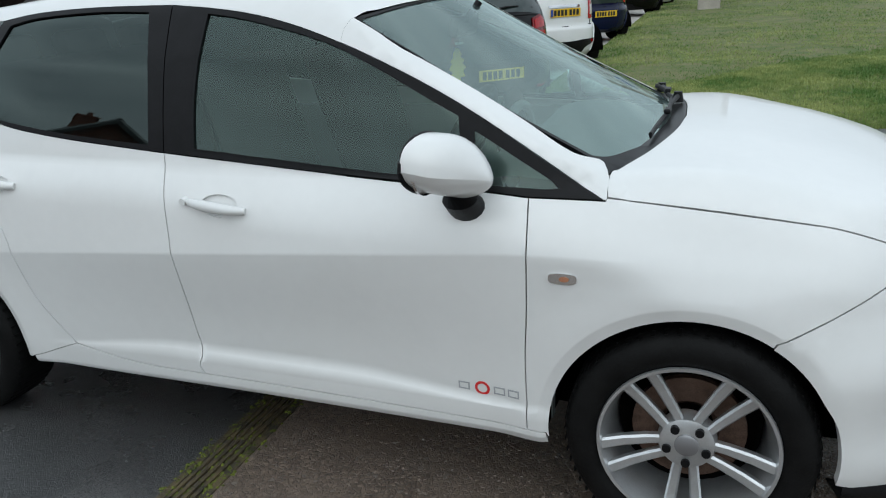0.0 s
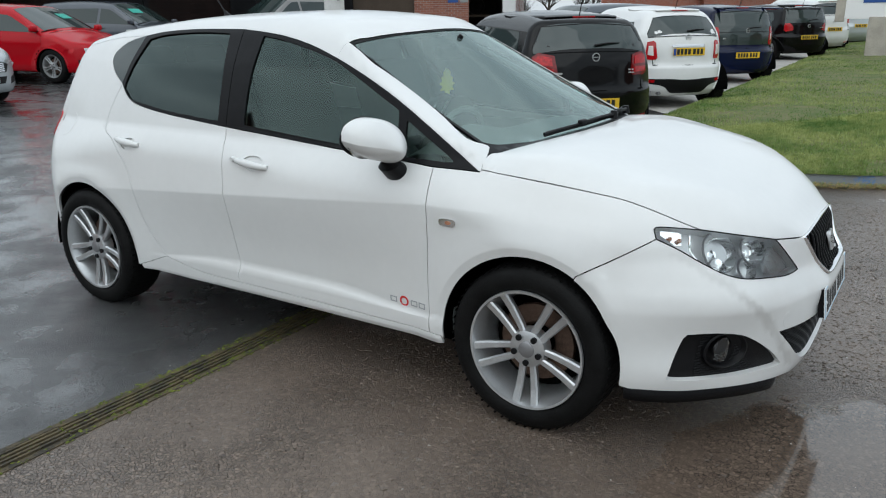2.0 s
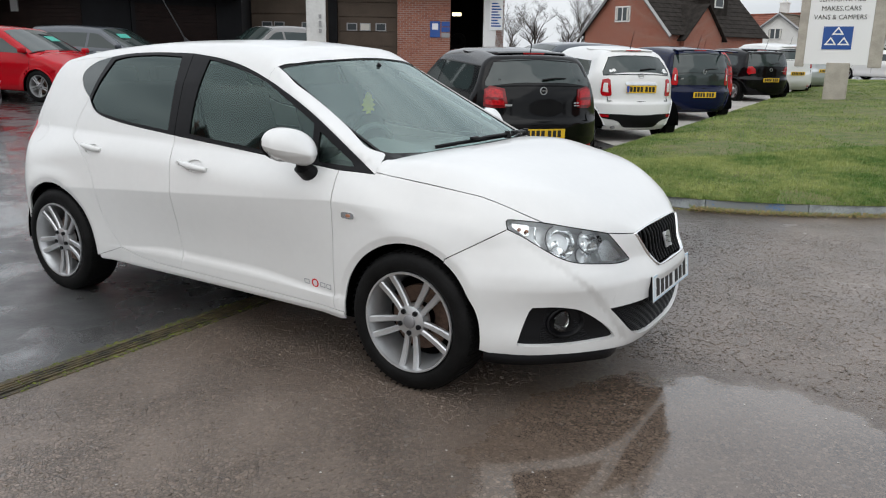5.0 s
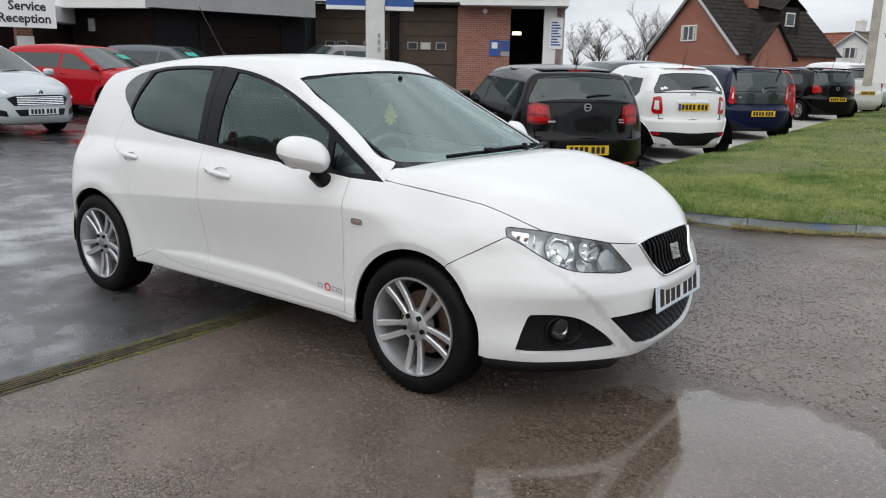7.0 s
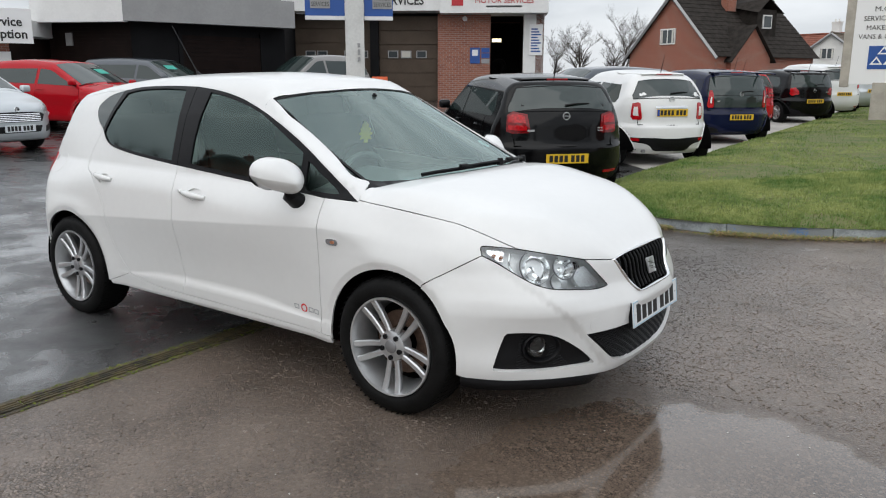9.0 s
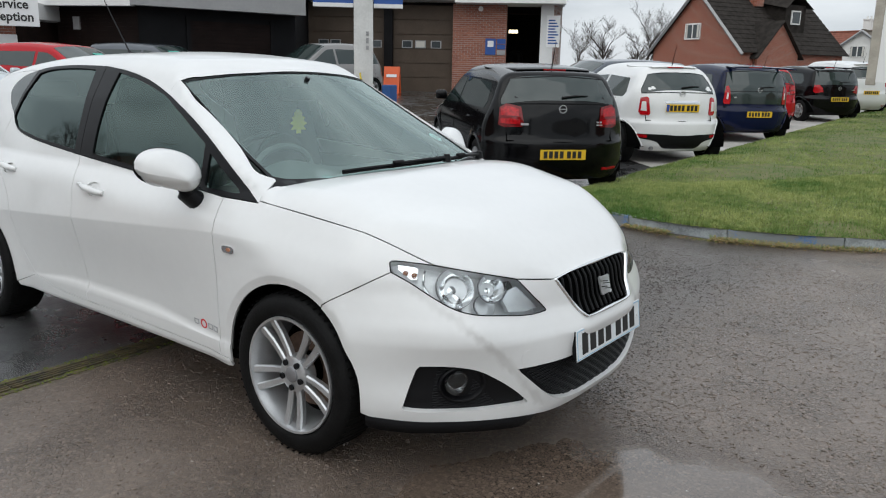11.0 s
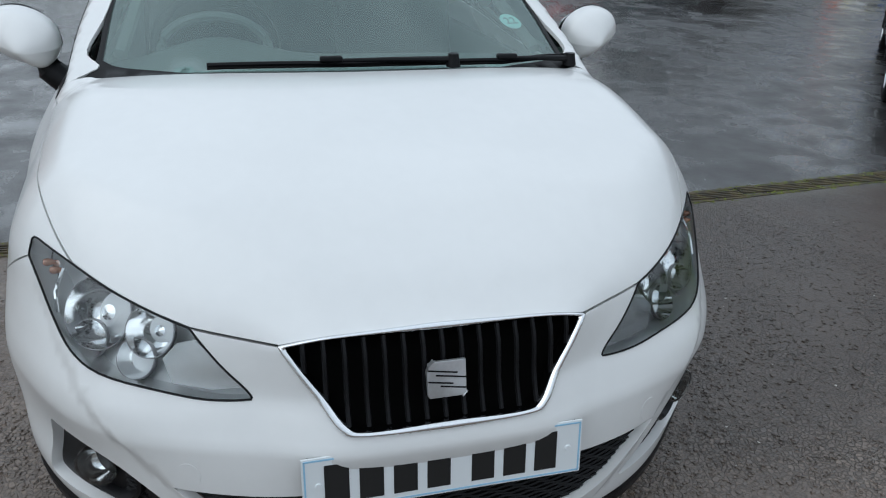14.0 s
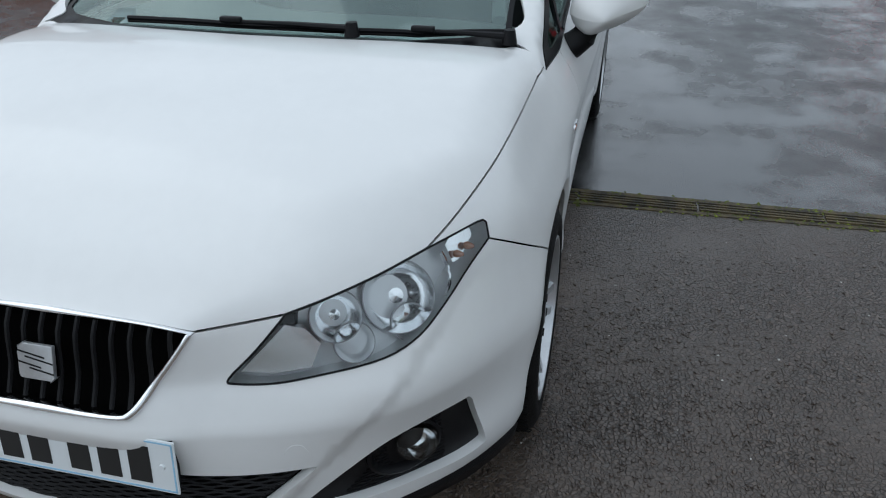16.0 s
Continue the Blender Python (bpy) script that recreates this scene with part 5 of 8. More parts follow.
# walk along the line in stone lengths
acc, pts = 0.0, [KL[front[0] - 6]]
seq = KL[front[0] - 6:]
fine = []
for a, b in zip(seq, seq[1:]):
    k = max(2, int((b - a).length / 0.03))
    fine += [a + (b - a) * t / k for t in range(k)]
lastp, run = fine[0], 0.0
stops = [fine[0]]
for a, b in zip(fine, fine[1:]):
    run += (b - a).length
    near = b.y < 5.2 and b.x < -0.6
    if run >= (0.46 if near else 0.915):
        stops.append(b)
        run = 0.0
for k, (a, b) in enumerate(zip(stops, stops[1:])):
    kerb_stone(a.copy(), b.copy(), KERBBLUE if k % 2 == 0 else KERB)

# the lawn sheet: domed a little above the kerb
lawn_edge = [(q.x, q.y) for q in KL[::2]]
inner_pt = Vector((4.5, 22.0))
v, f = [], []
rows = 26
dirs = []
for q in KL[::2]:
    q3 = Vector(q)
    far = Vector((14.0, q3.y * 0.75 + 9.0)) if q3.y > 5 else Vector((10.0 + q3.x, 16.0))
    for j in range(rows):
        t = (j / (rows - 1))**1.6
        p = q3.lerp(far, t)
        dist = (p - q3).length
        nz = 0.10 + 0.05 * min(1, dist / 0.6) + 0.10 * min(1, dist / 5.0) + 0.02 * noise.noise((p.x * 0.7, p.y * 0.7, 0))
        v.append((p.x, p.y, float(rise(p.x, p.y)) + nz))
nq = len(KL[::2])
for i in range(nq - 1):
    for j in range(rows - 1):
        a = i * rows + j
        f.append((a, a + 1, a + rows + 1, a + rows))
lawn = tagged(mesh_object("lawn", v, f, SOIL), "mown wet green lawn with worn patches", "grass", kind="structure")
LV = np.array(v).reshape(nq, rows, 3)


def lawn_at(u, w):
    i, j = min(int(u), nq - 2), min(int(w), rows - 2)
    a, b = u - i, w - j
    return (LV[i, j] * (1 - a) * (1 - b) + LV[i + 1, j] * a * (1 - b) + LV[i, j + 1] * (1 - a) * b + LV[i + 1, j + 1] * a * b)


def blades(name, count, wmax, hgt, seed, wpow=1.0):
    """Grass as single tapering blades strewn over the lawn, thinner on worn patches."""
    r = np.random.RandomState(seed)
    u, w = r.rand(count) * (nq - 1.01), r.rand(count)**wpow * wmax
    i, j = u.astype(int), w.astype(int)
    a, b = (u - i)[:, None], (w - j)[:, None]
    p = LV[i, j] * (1 - a) * (1 - b) + LV[i + 1, j] * a * (1 - b) + LV[i, j + 1] * (1 - a) * b + LV[i + 1, j + 1] * a * b
    patch = np.sin(p[:, 0] * 1.7 + 0.6 * np.sin(p[:, 1] * 1.3)) * np.sin(p[:, 1] * 1.1 + 0.8 * np.sin(p[:, 0] * 0.9)) * 0.6
    ok = (patch > -0.32) | (r.rand(count) > 0.7)
    p, patch = p[ok], patch[ok]
    n = len(p)
    h = hgt * (0.6 + 0.8 * r.rand(n)) * (1.0 + 0.35 * patch)
    t, lean = r.rand(n) * 6.283, r.rand(n) * h * 0.7
    wd = 0.0035 + 0.003 * r.rand(n) + 0.0006 * np.maximum(0, p[:, 1] - 5)
    c, s = np.cos(t), np.sin(t)
    v = np.empty((n, 3, 3))
    v[:, 0] = p + np.stack([-s * wd, c * wd, np.full(n, -0.005)], 1)
    v[:, 1] = p + np.stack([s * wd, -c * wd, np.full(n, -0.005)], 1)
    v[:, 2] = p + np.stack([c * lean, s * lean, h], 1)
    me = bpy.data.meshes.new(name)
    me.vertices.add(3 * n)
    me.vertices.foreach_set("co", v.reshape(-1).astype(np.float32))
    me.loops.add(3 * n)
    me.loops.foreach_set("vertex_index", np.arange(3 * n, dtype=np.int32))
    me.polygons.add(n)
    me.polygons.foreach_set("loop_start", np.arange(0, 3 * n, 3, dtype=np.int32))
    me.update(calc_edges=True)
    me.materials.append(GRASS)
    return tagged(new(name, me), "short damp grass blades on the lawn", "grass", kind="stuff")


blades("grass", 300000, rows * 0.66, 0.022, 5, 0.9)


def straw(name, count, label, mat, reach, seed):
    """Dry stalks and torn blades lying where the wind left them along the kerb foot."""
    r = random.Random(seed)
    v, f = [], []
    for k in range(count):
        i = r.randrange(front[0] + 4, len(KL) - 8)
        q = KL[i].lerp(KL[i + 1], r.random())
        if noise.noise((q.x * 1.3, q.y * 1.3, 4)) < -0.3:
            continue
        d = (KL[i + 1] - KL[i]).normalized()
        p = q + Vector((d.y, -d.x)) * (0.01 + abs(r.gauss(0, reach)))
        z = float(rise(p.x, p.y)) + r.uniform(0.003, 0.02)
        a = math.atan2(d.y, d.x) + r.gauss(0, 0.8)
        ln, w = r.uniform(0.02, 0.085), r.uniform(0.0012, 0.003)
        c, s = math.cos(a), math.sin(a)
        n = len(v)
        up = r.uniform(0.0, 0.03)
        v += [(p.x - s * w, p.y + c * w, z), (p.x + s * w, p.y - c * w, z), (p.x + c * ln * 0.5 + s * w, p.y + s * ln * 0.5 - c * w, z + up), (p.x + c * ln * 0.5 - s * w, p.y + s * ln * 0.5 + c * w, z + up), (p.x + c * ln, p.y + s * ln, z + up * 0.4)]
        f += [(n, n + 1, n + 2, n + 3), (n + 3, n + 2, n + 4)]
    return tagged(mesh_object(name, v, f, mat, smooth=False), label, "litter", kind="stuff")


STRAW = material("dry_straw", (0.34, 0.25, 0.11), 0.85, vary=0.5, scale=40)
straw("dry_straw", 7000, "dry straw and stalks blown along the kerb", STRAW, 0.05, 21)
straw("weed_blades", 4000, "green weed blades growing at the kerb foot", GRASS, 0.03, 22)
# weeds and blown litter along the kerb foot
spots, leafs = [], []
for k in range(1500):
    i = rnd.randrange(front[0], len(KL) - 1)
    q = KL[i].lerp(KL[i + 1], rnd.random())
    d = (KL[i + 1] - KL[i]).normalized()
    nn = Vector((-d.y, d.x)) * -1
    p = q + nn * (0.015 + abs(rnd.gauss(0, 0.05)))
    if noise.noise((q.x * 1.1, q.y * 1.1, 9)) > -0.05 or q.x < -1.0:
        (spots if rnd.random() < 0.45 else leafs).append((p.x, p.y, 0.002, rnd.uniform(0.006, 0.016)))
tagged(clumps("weed_tuft", spots, MOSS, None), "weeds and moss at the kerb foot", "weeds")
tagged(clumps("leaf_litter", leafs, LITTER, None), "brown leaf litter along the kerb", "litter")
# loose chippings and specks on the tarmac
spots = [(rnd.uniform(-4, 4.5), rnd.uniform(-3.6, 5.5), 0.001, rnd.uniform(0.002, 0.006)) for _ in range(900)]
tagged(clumps("loose_grit", spots, CONCRETE, None), "pale loose grit on the tarmac", "grit")

def chippings(name, count, seed, label):
    """Flattish stones standing proud of the worn tarmac, thick in patches; one mesh."""
    r = np.random.RandomState(seed)
    x, y = r.uniform(-1.25, 3.4, count), r.uniform(-3.4, 3.6, count)
    patch = np.sin(2.1 * x + 1.3 * np.sin(1.7 * y)) * np.sin(1.9 * y + 1.1 * np.sin(2.3 * x))
    dry = np.hypot(x - 1.30, (y + 0.80) * 0.97) > 0.95 + 0.1 * patch
    ok = dry & (r.rand(count) < 0.35 + 0.65 * np.clip(patch + 0.3, 0, 1))
    x, y = x[ok], y[ok]
    n = len(x)
    s = r.uniform(0.003, 0.0105, n)
    a = r.rand(n, 1) * 6.283 + np.arange(5)[None] * 1.2566 + r.uniform(-0.3, 0.3, (n, 5))
    rad = s[:, None] * r.uniform(0.65, 1.15, (n, 5))
    v = np.zeros((n, 10, 3))
    v[:, :5, 0], v[:, :5, 1], v[:, :5, 2] = x[:, None] + rad * np.cos(a), y[:, None] + rad * np.sin(a), -0.001
    v[:, 5:, 0], v[:, 5:, 1] = x[:, None] + 0.62 * rad * np.cos(a), y[:, None] + 0.62 * rad * np.sin(a)
    v[:, 5:, 2] = (s * r.uniform(0.22, 0.45, n))[:, None] + s[:, None] * r.uniform(-0.08, 0.08, (n, 5))
    base = np.array([(k, (k + 1) % 5, 5 + (k + 1) % 5, 5 + k) for k in range(5)])
    quads = (base[None] + 10 * np.arange(n)[:, None, None]).reshape(-1, 4)
    caps = np.array([5, 6, 7, 8, 9])[None] + 10 * np.arange(n)[:, None]
    me = bpy.data.meshes.new(name)
    me.from_pydata(v.reshape(-1, 3).tolist(), [], quads.tolist() + caps.tolist())
    me.materials.append(TARMAC)
    return tagged(new(name, me), label, "chippings", kind="stuff")


chippings("chippings", 80000, 31, "brown wet stone chippings set in the worn tarmac")

# grille: chrome frame, dark recess, upright slats, badge
gr = empty("grille")
gr.parent = hero
tagged(gr, "black slatted grille in a chrome surround")
g_line = chain(both(L_GRILLE_TOP), [p * (1, -1, 1) for p in L_GRILLE_LOW[1:]], L_GRILLE_LOW[::-1][1:])
g_skin = settle(solid, even(g_line, 0.012))
g_mid = g_skin.mean(0)
g_norm = slope(solid, g_skin)
ring_v, ring_f = [], []
k_n = len(g_skin)
inw = np.stack([np.zeros(k_n), g_mid[1] - g_skin[:, 1], g_mid[2] - g_skin[:, 2]], 1)
inw /= np.linalg.norm(inw, axis=1, keepdims=True)
for i in range(k_n):
    p, nn, ii = g_skin[i], np.array((0.96, 0, 0.28)), inw[i]
    ring_v += [p - ii * 0.003 - nn * 0.012, p - ii * 0.003 + nn * 0.004, p + ii * 0.002 + nn * 0.009, p + ii * 0.010 + nn * 0.007, p + ii * 0.014 - nn * 0.002, p + ii * 0.014 - nn * 0.02]
for i in range(k_n):
    for j in range(5):
        a, b = i * 6 + j, ((i + 1) % k_n) * 6 + j
        ring_f.append((a, b, b + 1, a + 1))
mesh_object("chrome_frame", ring_v, ring_f, CHROME, gr, "chrome grille frame with water drops")
panel("grille_back", solid, g_line, (-1, 0, 0), DARK, gr, step=0.04, gap=0, lift=-0.035, flange=-0.03)
g2 = np.stack([g_skin[:, 1], g_skin[:, 2]], 1)
for k in range(-7, 8):
    y = 0.0345 * k
    zs = [z for z in np.linspace(0.545, 0.70, 60) if inside(g2 * 0.985 + np.array([0, g_mid[2]]) * 0.015, np.array([[y, z]]))[0]]
    if len(zs) < 6:
        continue
    za, zb = zs[0] + 0.006, zs[-1] - 0.004
    line = onto(solid, np.array([(0.8, y, z) for z in np.linspace(za, zb, 7)]), (-1, 0, 0))
    line[:, 0] -= 0.008
    part("slat", tube(line, 0.0048, 6), PLASTIC, gr, smooth=True)
# badge: a chrome shield, cut by slanting dark grooves
bq = onto(solid, np.array([(0.8, 0, 0.622)]), (-1, 0, 0))[0]
bmx = Matrix.Translation((bq[0] + 0.004, 0, 0.622)) @ Matrix(((0, 0, 1, 0), (1, 0, 0, 0), (0, 1, 0, 0), (0, 0, 0, 1))) @ Matrix.Rotation(radians(-14), 4, "X")
shield = [(-0.031, 0.027), (-0.024, 0.033), (0.036, 0.033), (0.036, -0.028), (0.030, -0.034), (-0.031, -0.034), (-0.035, -0.028), (-0.035, 0.015)]
badge = part("badge", extrude_outline(shield, 0.009, bmx), ALLOY, gr, "chrome maker's badge", bevel=0.0025, smooth=True)
for k, (a, b, z) in enumerate(((-0.034, 0.02, 0.014), (-0.020, 0.036, 0.004), (-0.034, 0.012, -0.006), (-0.012, 0.036, -0.016))):
    part("badge_groove", box((b - a, 0.0028, 0.0012), ((a + b) / 2, z, 0.0092), (0, 0, -9)), PLASTIC, badge).matrix_basis = bmx

# number plate: white, pale blue rim, dark bars where the characters stand, two screws
pl_m = Matrix.Translation((0.850, 0, 0.458)) @ Matrix(((0, 0, 1, 0), (1, 0, 0, 0), (0, 1, 0, 0), (0, 0, 0, 1))) @ Matrix.Rotation(radians(-6), 4, "X")


def number_plate(parent, m, mat, w=0.52, h=0.111, edge=None, band=None, bars=7):
    """A plate whose characters are plain bars."""
    bm = box((w, h, 0.004))
    p = part("number_plate", bm, mat, parent, "number plate with plain dark bars", bevel=0.0015)
    p.matrix_basis = m
    if edge:
        for sx, sy, ax, ay in ((w - 0.008, 0.003, 0, h / 2 - 0.005), (w - 0.008, 0.003, 0, -h / 2 + 0.005), (0.003, h - 0.008, w / 2 - 0.005, 0), (0.003, h - 0.008, -w / 2 + 0.005, 0)):
            part("plate_rim", box((sx, sy, 0.001), (ax, ay, 0.0024)), edge, p)
    if band:
        part("plate_band", box((0.042, h - 0.012, 0.001), (-w / 2 + 0.026, 0, 0.0024)), band, p)
    x = -0.2 * w / 0.52 + (0.02 if band else 0)
    cw = 0.043 * w / 0.52
    for k in range(bars):
        part("plate_bar", box((cw, h * 0.70, 0.0012), (x, 0, 0.0025)), PLATE_INK, p)
        x += 0.061 * w / 0.52 + (0.022 if k == 3 else 0)
    return p


plate = number_plate(hero, pl_m, PLATE_W, edge=PALEBLUE)
for sx in (-0.232, 0.232):
    part("screw_cap", cone(0.007, 0.005, 0.004, Matrix.Translation((sx, 0, 0.003)), 14), PLATE_W, plate)
part("plate_holder", box((0.50, 0.10, 0.02), (0, 0, -0.012)), PLASTIC, plate)

# lower intake: dark back with rippled bars
mouth = empty("lower_intake")
mouth.parent = hero
tagged(mouth, "black lower air intake with rippled mesh")
m_line = chain(both(MOUTH_TOP[::-1]), [p * (1, -1, 1) for p in MOUTH_LOW], MOUTH_LOW[::-1][1:])
panel("intake_back", solid, m_line, (-1, 0, 0), PLASTIC, mouth, step=0.04, gap=-0.006, lift=-0.024, flange=0)
m2 = np.stack([settle(solid, m_line)[:, 1], settle(solid, m_line)[:, 2]], 1)
m2 = m2 * 0.955 + np.array((0, 0.345)) * 0.045


def ripple(parent, poly2, way, ys, zs, depth, toxyz, name):
    """Wavy bars across an opening."""
    for r, z in enumerate(zs):
        run = []
        for y in ys:
            zz = z + 0.0026 * math.sin(y * 120 + r * 2.1)
            if inside(poly2, np.array([[y, zz]]))[0]:
                run.append(toxyz(y, zz))
        if len(run) > 4:
            q = onto(solid, np.array(run), way)
            q = q + np.array(way) / np.linalg.norm(way) * depth
            part(name, tube(q, 0.0030, 5), PLASTIC, parent, smooth=True)


ripple(mouth, m2, (-1, 0, 0), np.linspace(-0.455, 0.455, 150), np.arange(0.248, 0.416, 0.0095), 0.019, lambda y, z: (0.8, y, z), "intake_bar")
# relief in the fog surrounds
for side in (-1, 1):
    fl = settle(solid, np.array(FOG))
    f2 = np.stack([fl[:, 1], fl[:, 2]], 1)
    f2 = f2 * 0.93 + f2.mean(0) * 0.07
    holder = empty("fog_grain")
    holder.parent = hero
    for r, z in enumerate(np.arange(0.284, 0.44, 0.0085)):
        run = []
        for y in np.linspace(-0.72, -0.41, 60):
            zz = z + 0.0018 * math.sin(y * 140 + r * 1.9)
            if inside(f2, np.array([[y, zz]]))[0] and math.hypot(y + 0.607, (zz - 0.368)) > 0.062:
                run.append((0.6, y, zz))
        for seg in (run,):
            if len(seg) > 4:
                q = onto(solid, np.array(seg), CORNER, reach=0.7, steps=120)
                q = q + np.array(CORNER) * 0.0215
                gaps = np.linalg.norm(np.diff(q, axis=0), axis=1)
                cut = [0, *[i + 1 for i, g in enumerate(gaps) if g > 0.03], len(q)]
                for a, b in zip(cut, cut[1:]):
                    if b - a > 2:
                        s = q[a:b].copy()
                        s[:, 1] *= -side
                        part("grain_ridge", tube(s, 0.0024, 5), PLASTIC, holder, smooth=True)
# black chin lip
lip_v, lip_f = [], []
lip = both(settle(solid, np.array(L_CHIN)))
for p in lip:
    p = np.array(p)
    out = np.array((p[0] - 0.2, p[1] * 0.8, 0))
    out /= np.linalg.norm(out)
    tuck = float(1 - sstep(0.28, 0.44, abs(p[1])))
    p = p - out * 0.05 * tuck + (0, 0, 0.02 * tuck)
    lip_v += [p - out * 0.006 + (0, 0, 0.012), p + out * 0.002 - (0, 0, 0.008), p - out * 0.004 - (0, 0, 0.04), p - out * 0.10 - (0, 0, 0.045)]
for i in range(len(lip) - 1):
    for j in range(3):
        a, b = i * 4 + j, (i + 1) * 4 + j
        lip_f.append((a, b, b + 1, a + 1))
mesh_object("chin_lip", lip_v, lip_f, PLASTIC, hero, "black plastic chin spoiler")

# body tub behind the skin, floor and engine bay filler
tub_v, tub_f = [], []
xs = [-2.98, -2.9, -2.87, -2.86, -2.08, -2.07, -0.40, -0.39, 0.40, 0.41, 0.55, 0.66]
for x in xs:
    near = -2.865 <= x <= -2.075 or -0.395 <= x <= 0.405
    w = 0.50 if near else float(min(side_width(np.array([x]), np.array([0.45]))[0] - 0.05, 0.66 if x < 0.45 else 0.5))
    w = min(w, 0.42) if x < -2.865 or x > 0.4 else w
    top = 0.52 if x < -0.35 else min(0.78, float(Z_LOWER(np.array([x]))[0]) - 0.10)
    tub_v += [(x, -w, 0.20), (x, w, 0.20), (x, w, top), (x, -w, top)]
for i in range(len(xs) - 1):
    for j in range(4):
        a, b = 4 * i + j, 4 * i + (j + 1) % 4
        tub_f.append((a, b, b + 4, a + 4))
tub_f += [(0, 1, 2, 3), tuple(4 * (len(xs) - 1) + k for k in (3, 2, 1, 0))]
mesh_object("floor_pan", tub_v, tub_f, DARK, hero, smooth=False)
for side in (-1, 1):
    part("door_lining", box((2.0, 0.03, 0.62), (-1.35, side * 0.70, 0.58)), CABIN, hero, "dark inner door lining")

# cabin: dashboard, steering wheel, seats, pillars, mirror
dash = empty("dashboard")
dash.parent = hero
dv, df = [], []
for i, y in enumerate(np.linspace(-0.66, 0.66, 34)):
    hump = 0.055 * math.exp(-((y + 0.35) / 0.17)**2)
    for (x, z) in ((-0.20, 0.90), (-0.30, 0.945), (-0.42, 0.955 + hump * 0.6), (-0.50, 0.945 + hump), (-0.56, 0.925 + hump), (-0.585, 0.88), (-0.57, 0.60)):
        dv.append((x - 0.10 * y * y, y, z - 0.03 * (y / 0.66)**4))
for i in range(33):
    for j in range(6):
        a = i * 7 + j
        df.append((a, a + 1, a + 8, a + 7))
mesh_object("dash_top", dv, df, CABIN, dash, "grey moulded dashboard top")
part("instrument_hood", tube([(-0.53, -0.35 + 0.155 * math.cos(a), 0.955 + 0.10 * math.sin(a)) for a in np.linspace(0, math.pi, 16)], 0.014, 8), CABIN, dash, smooth=True)
part("dials", cone(0.15, 0.15, 0.01, pose(-0.55, -0.35, 0.96, 0, 90, 0), 24), DARK, dash)
sw = empty("steering_wheel")
sw.parent = hero
swm = pose(-0.70, -0.35, 0.93, 0, -66, 0)
bm = revolve([(0.185 + 0.016 * math.cos(a), 0.016 * math.sin(a)) for a in np.linspace(0, 2 * math.pi, 10, endpoint=False)], 40, swm @ Matrix.Rotation(radians(90), 4, "X"), closed=True)
part("wheel_rim", bm, PLASTIC, sw, smooth=True)
part("wheel_hub", cone(0.075, 0.06, 0.05, swm, 20), PLASTIC, sw, smooth=True)
for a in (0, 180, 270):
    part("wheel_spoke", box((0.13, 0.035, 0.016), (0.12, 0, 0)), PLASTIC, sw).matrix_basis = swm @ Matrix.Rotation(radians(a + 90), 4, "Z")


def cushion(size, m, mat, parent, name):
    bm = box(size)
    bmesh.ops.bevel(bm, geom=bm.edges[:], offset=min(size) * 0.38, segments=4, profile=0.55, affect="EDGES")
    o = part(name, bm, mat, parent, smooth=True)
    o.matrix_basis = m
    return o


for name, y, x in (("front_seat", -0.36, -1.25), ("front_seat", 0.36, -1.20)):
    s = empty(name)
    s.parent = hero
    cushion((0.52, 0.48, 0.16), pose(x + 0.18, y, 0.60, 0, -6, 0), CLOTH, s, "seat")
    cushion((0.16, 0.48, 0.62), pose(x - 0.16, y, 0.90, 0, -17, 0), CLOTH, s, "backrest")
    cushion((0.10, 0.26, 0.17), pose(x - 0.27, y, 1.235, 0, -12, 0), CLOTH, s, "headrest")
bench = empty("rear_bench")
bench.parent = hero
cushion((0.46, 1.2, 0.16), pose(-1.98, 0, 0.62, 0, -5, 0), CLOTH, bench, "seat")
cushion((0.14, 1.2, 0.58), pose(-2.30, 0, 0.92, 0, -20, 0), CLOTH, bench, "backrest")
for y in (-0.36, 0.0, 0.36):
    cushion((0.09, 0.24, 0.14), pose(-2.43, y, 1.215, 0, -15, 0), CLOTH, bench, "headrest")
for side in (-1, 1):
    part("pillar_trim", tube([(-1.50, side * 0.655, 0.98), (-1.52, side * 0.585, 1.18), (-1.545, side * 0.515, 1.34)], [0.05, 0.045, 0.045], 10, 0.5), PALETRIM, hero, "pale inner pillar trim", smooth=True)
    part("pillar_trim", tube([(-0.37, side * 0.60, 0.975), (-0.69, side * 0.545, 1.13), (-0.98, side * 0.50, 1.27)], 0.02, 8, 0.8), CABIN, hero, smooth=True)
    part("seat_belt", tube([(-1.46, side * 0.60, 1.20), (-1.40, side * 0.59, 1.0), (-1.36, side * 0.60, 0.75)], 0.022, 8, 0.2), PLASTIC, hero, smooth=True)
part("headlining", box((1.45, 0.80, 0.012), (-1.84, 0, 1.345), (0, 1.5, 0)), PALETRIM, hero, "pale headlining")
rm = empty("interior_mirror")
rm.parent = hero
cushion((0.03, 0.22, 0.065), pose(-0.80, -0.02, 1.262, 0, 12, 0), PLASTIC, rm, "mirror_body")
part("mirror_stem", tube([(-0.75, 0, 1.335), (-0.775, -0.01, 1.30), (-0.795, -0.02, 1.27)], 0.012, 8), PLASTIC, rm, smooth=True)
panel("sensor_patch", solid, np.array([(-0.80, -0.11, 1.35), (-0.80, 0.11, 1.35), (-0.72, 0.08, 1.30), (-0.66, 0.0, 1.265), (-0.72, -0.08, 1.30)]), (-0.6, 0, -0.8), PLASTIC, rm, step=0.04, lift=-0.009, gap=0, flange=0)
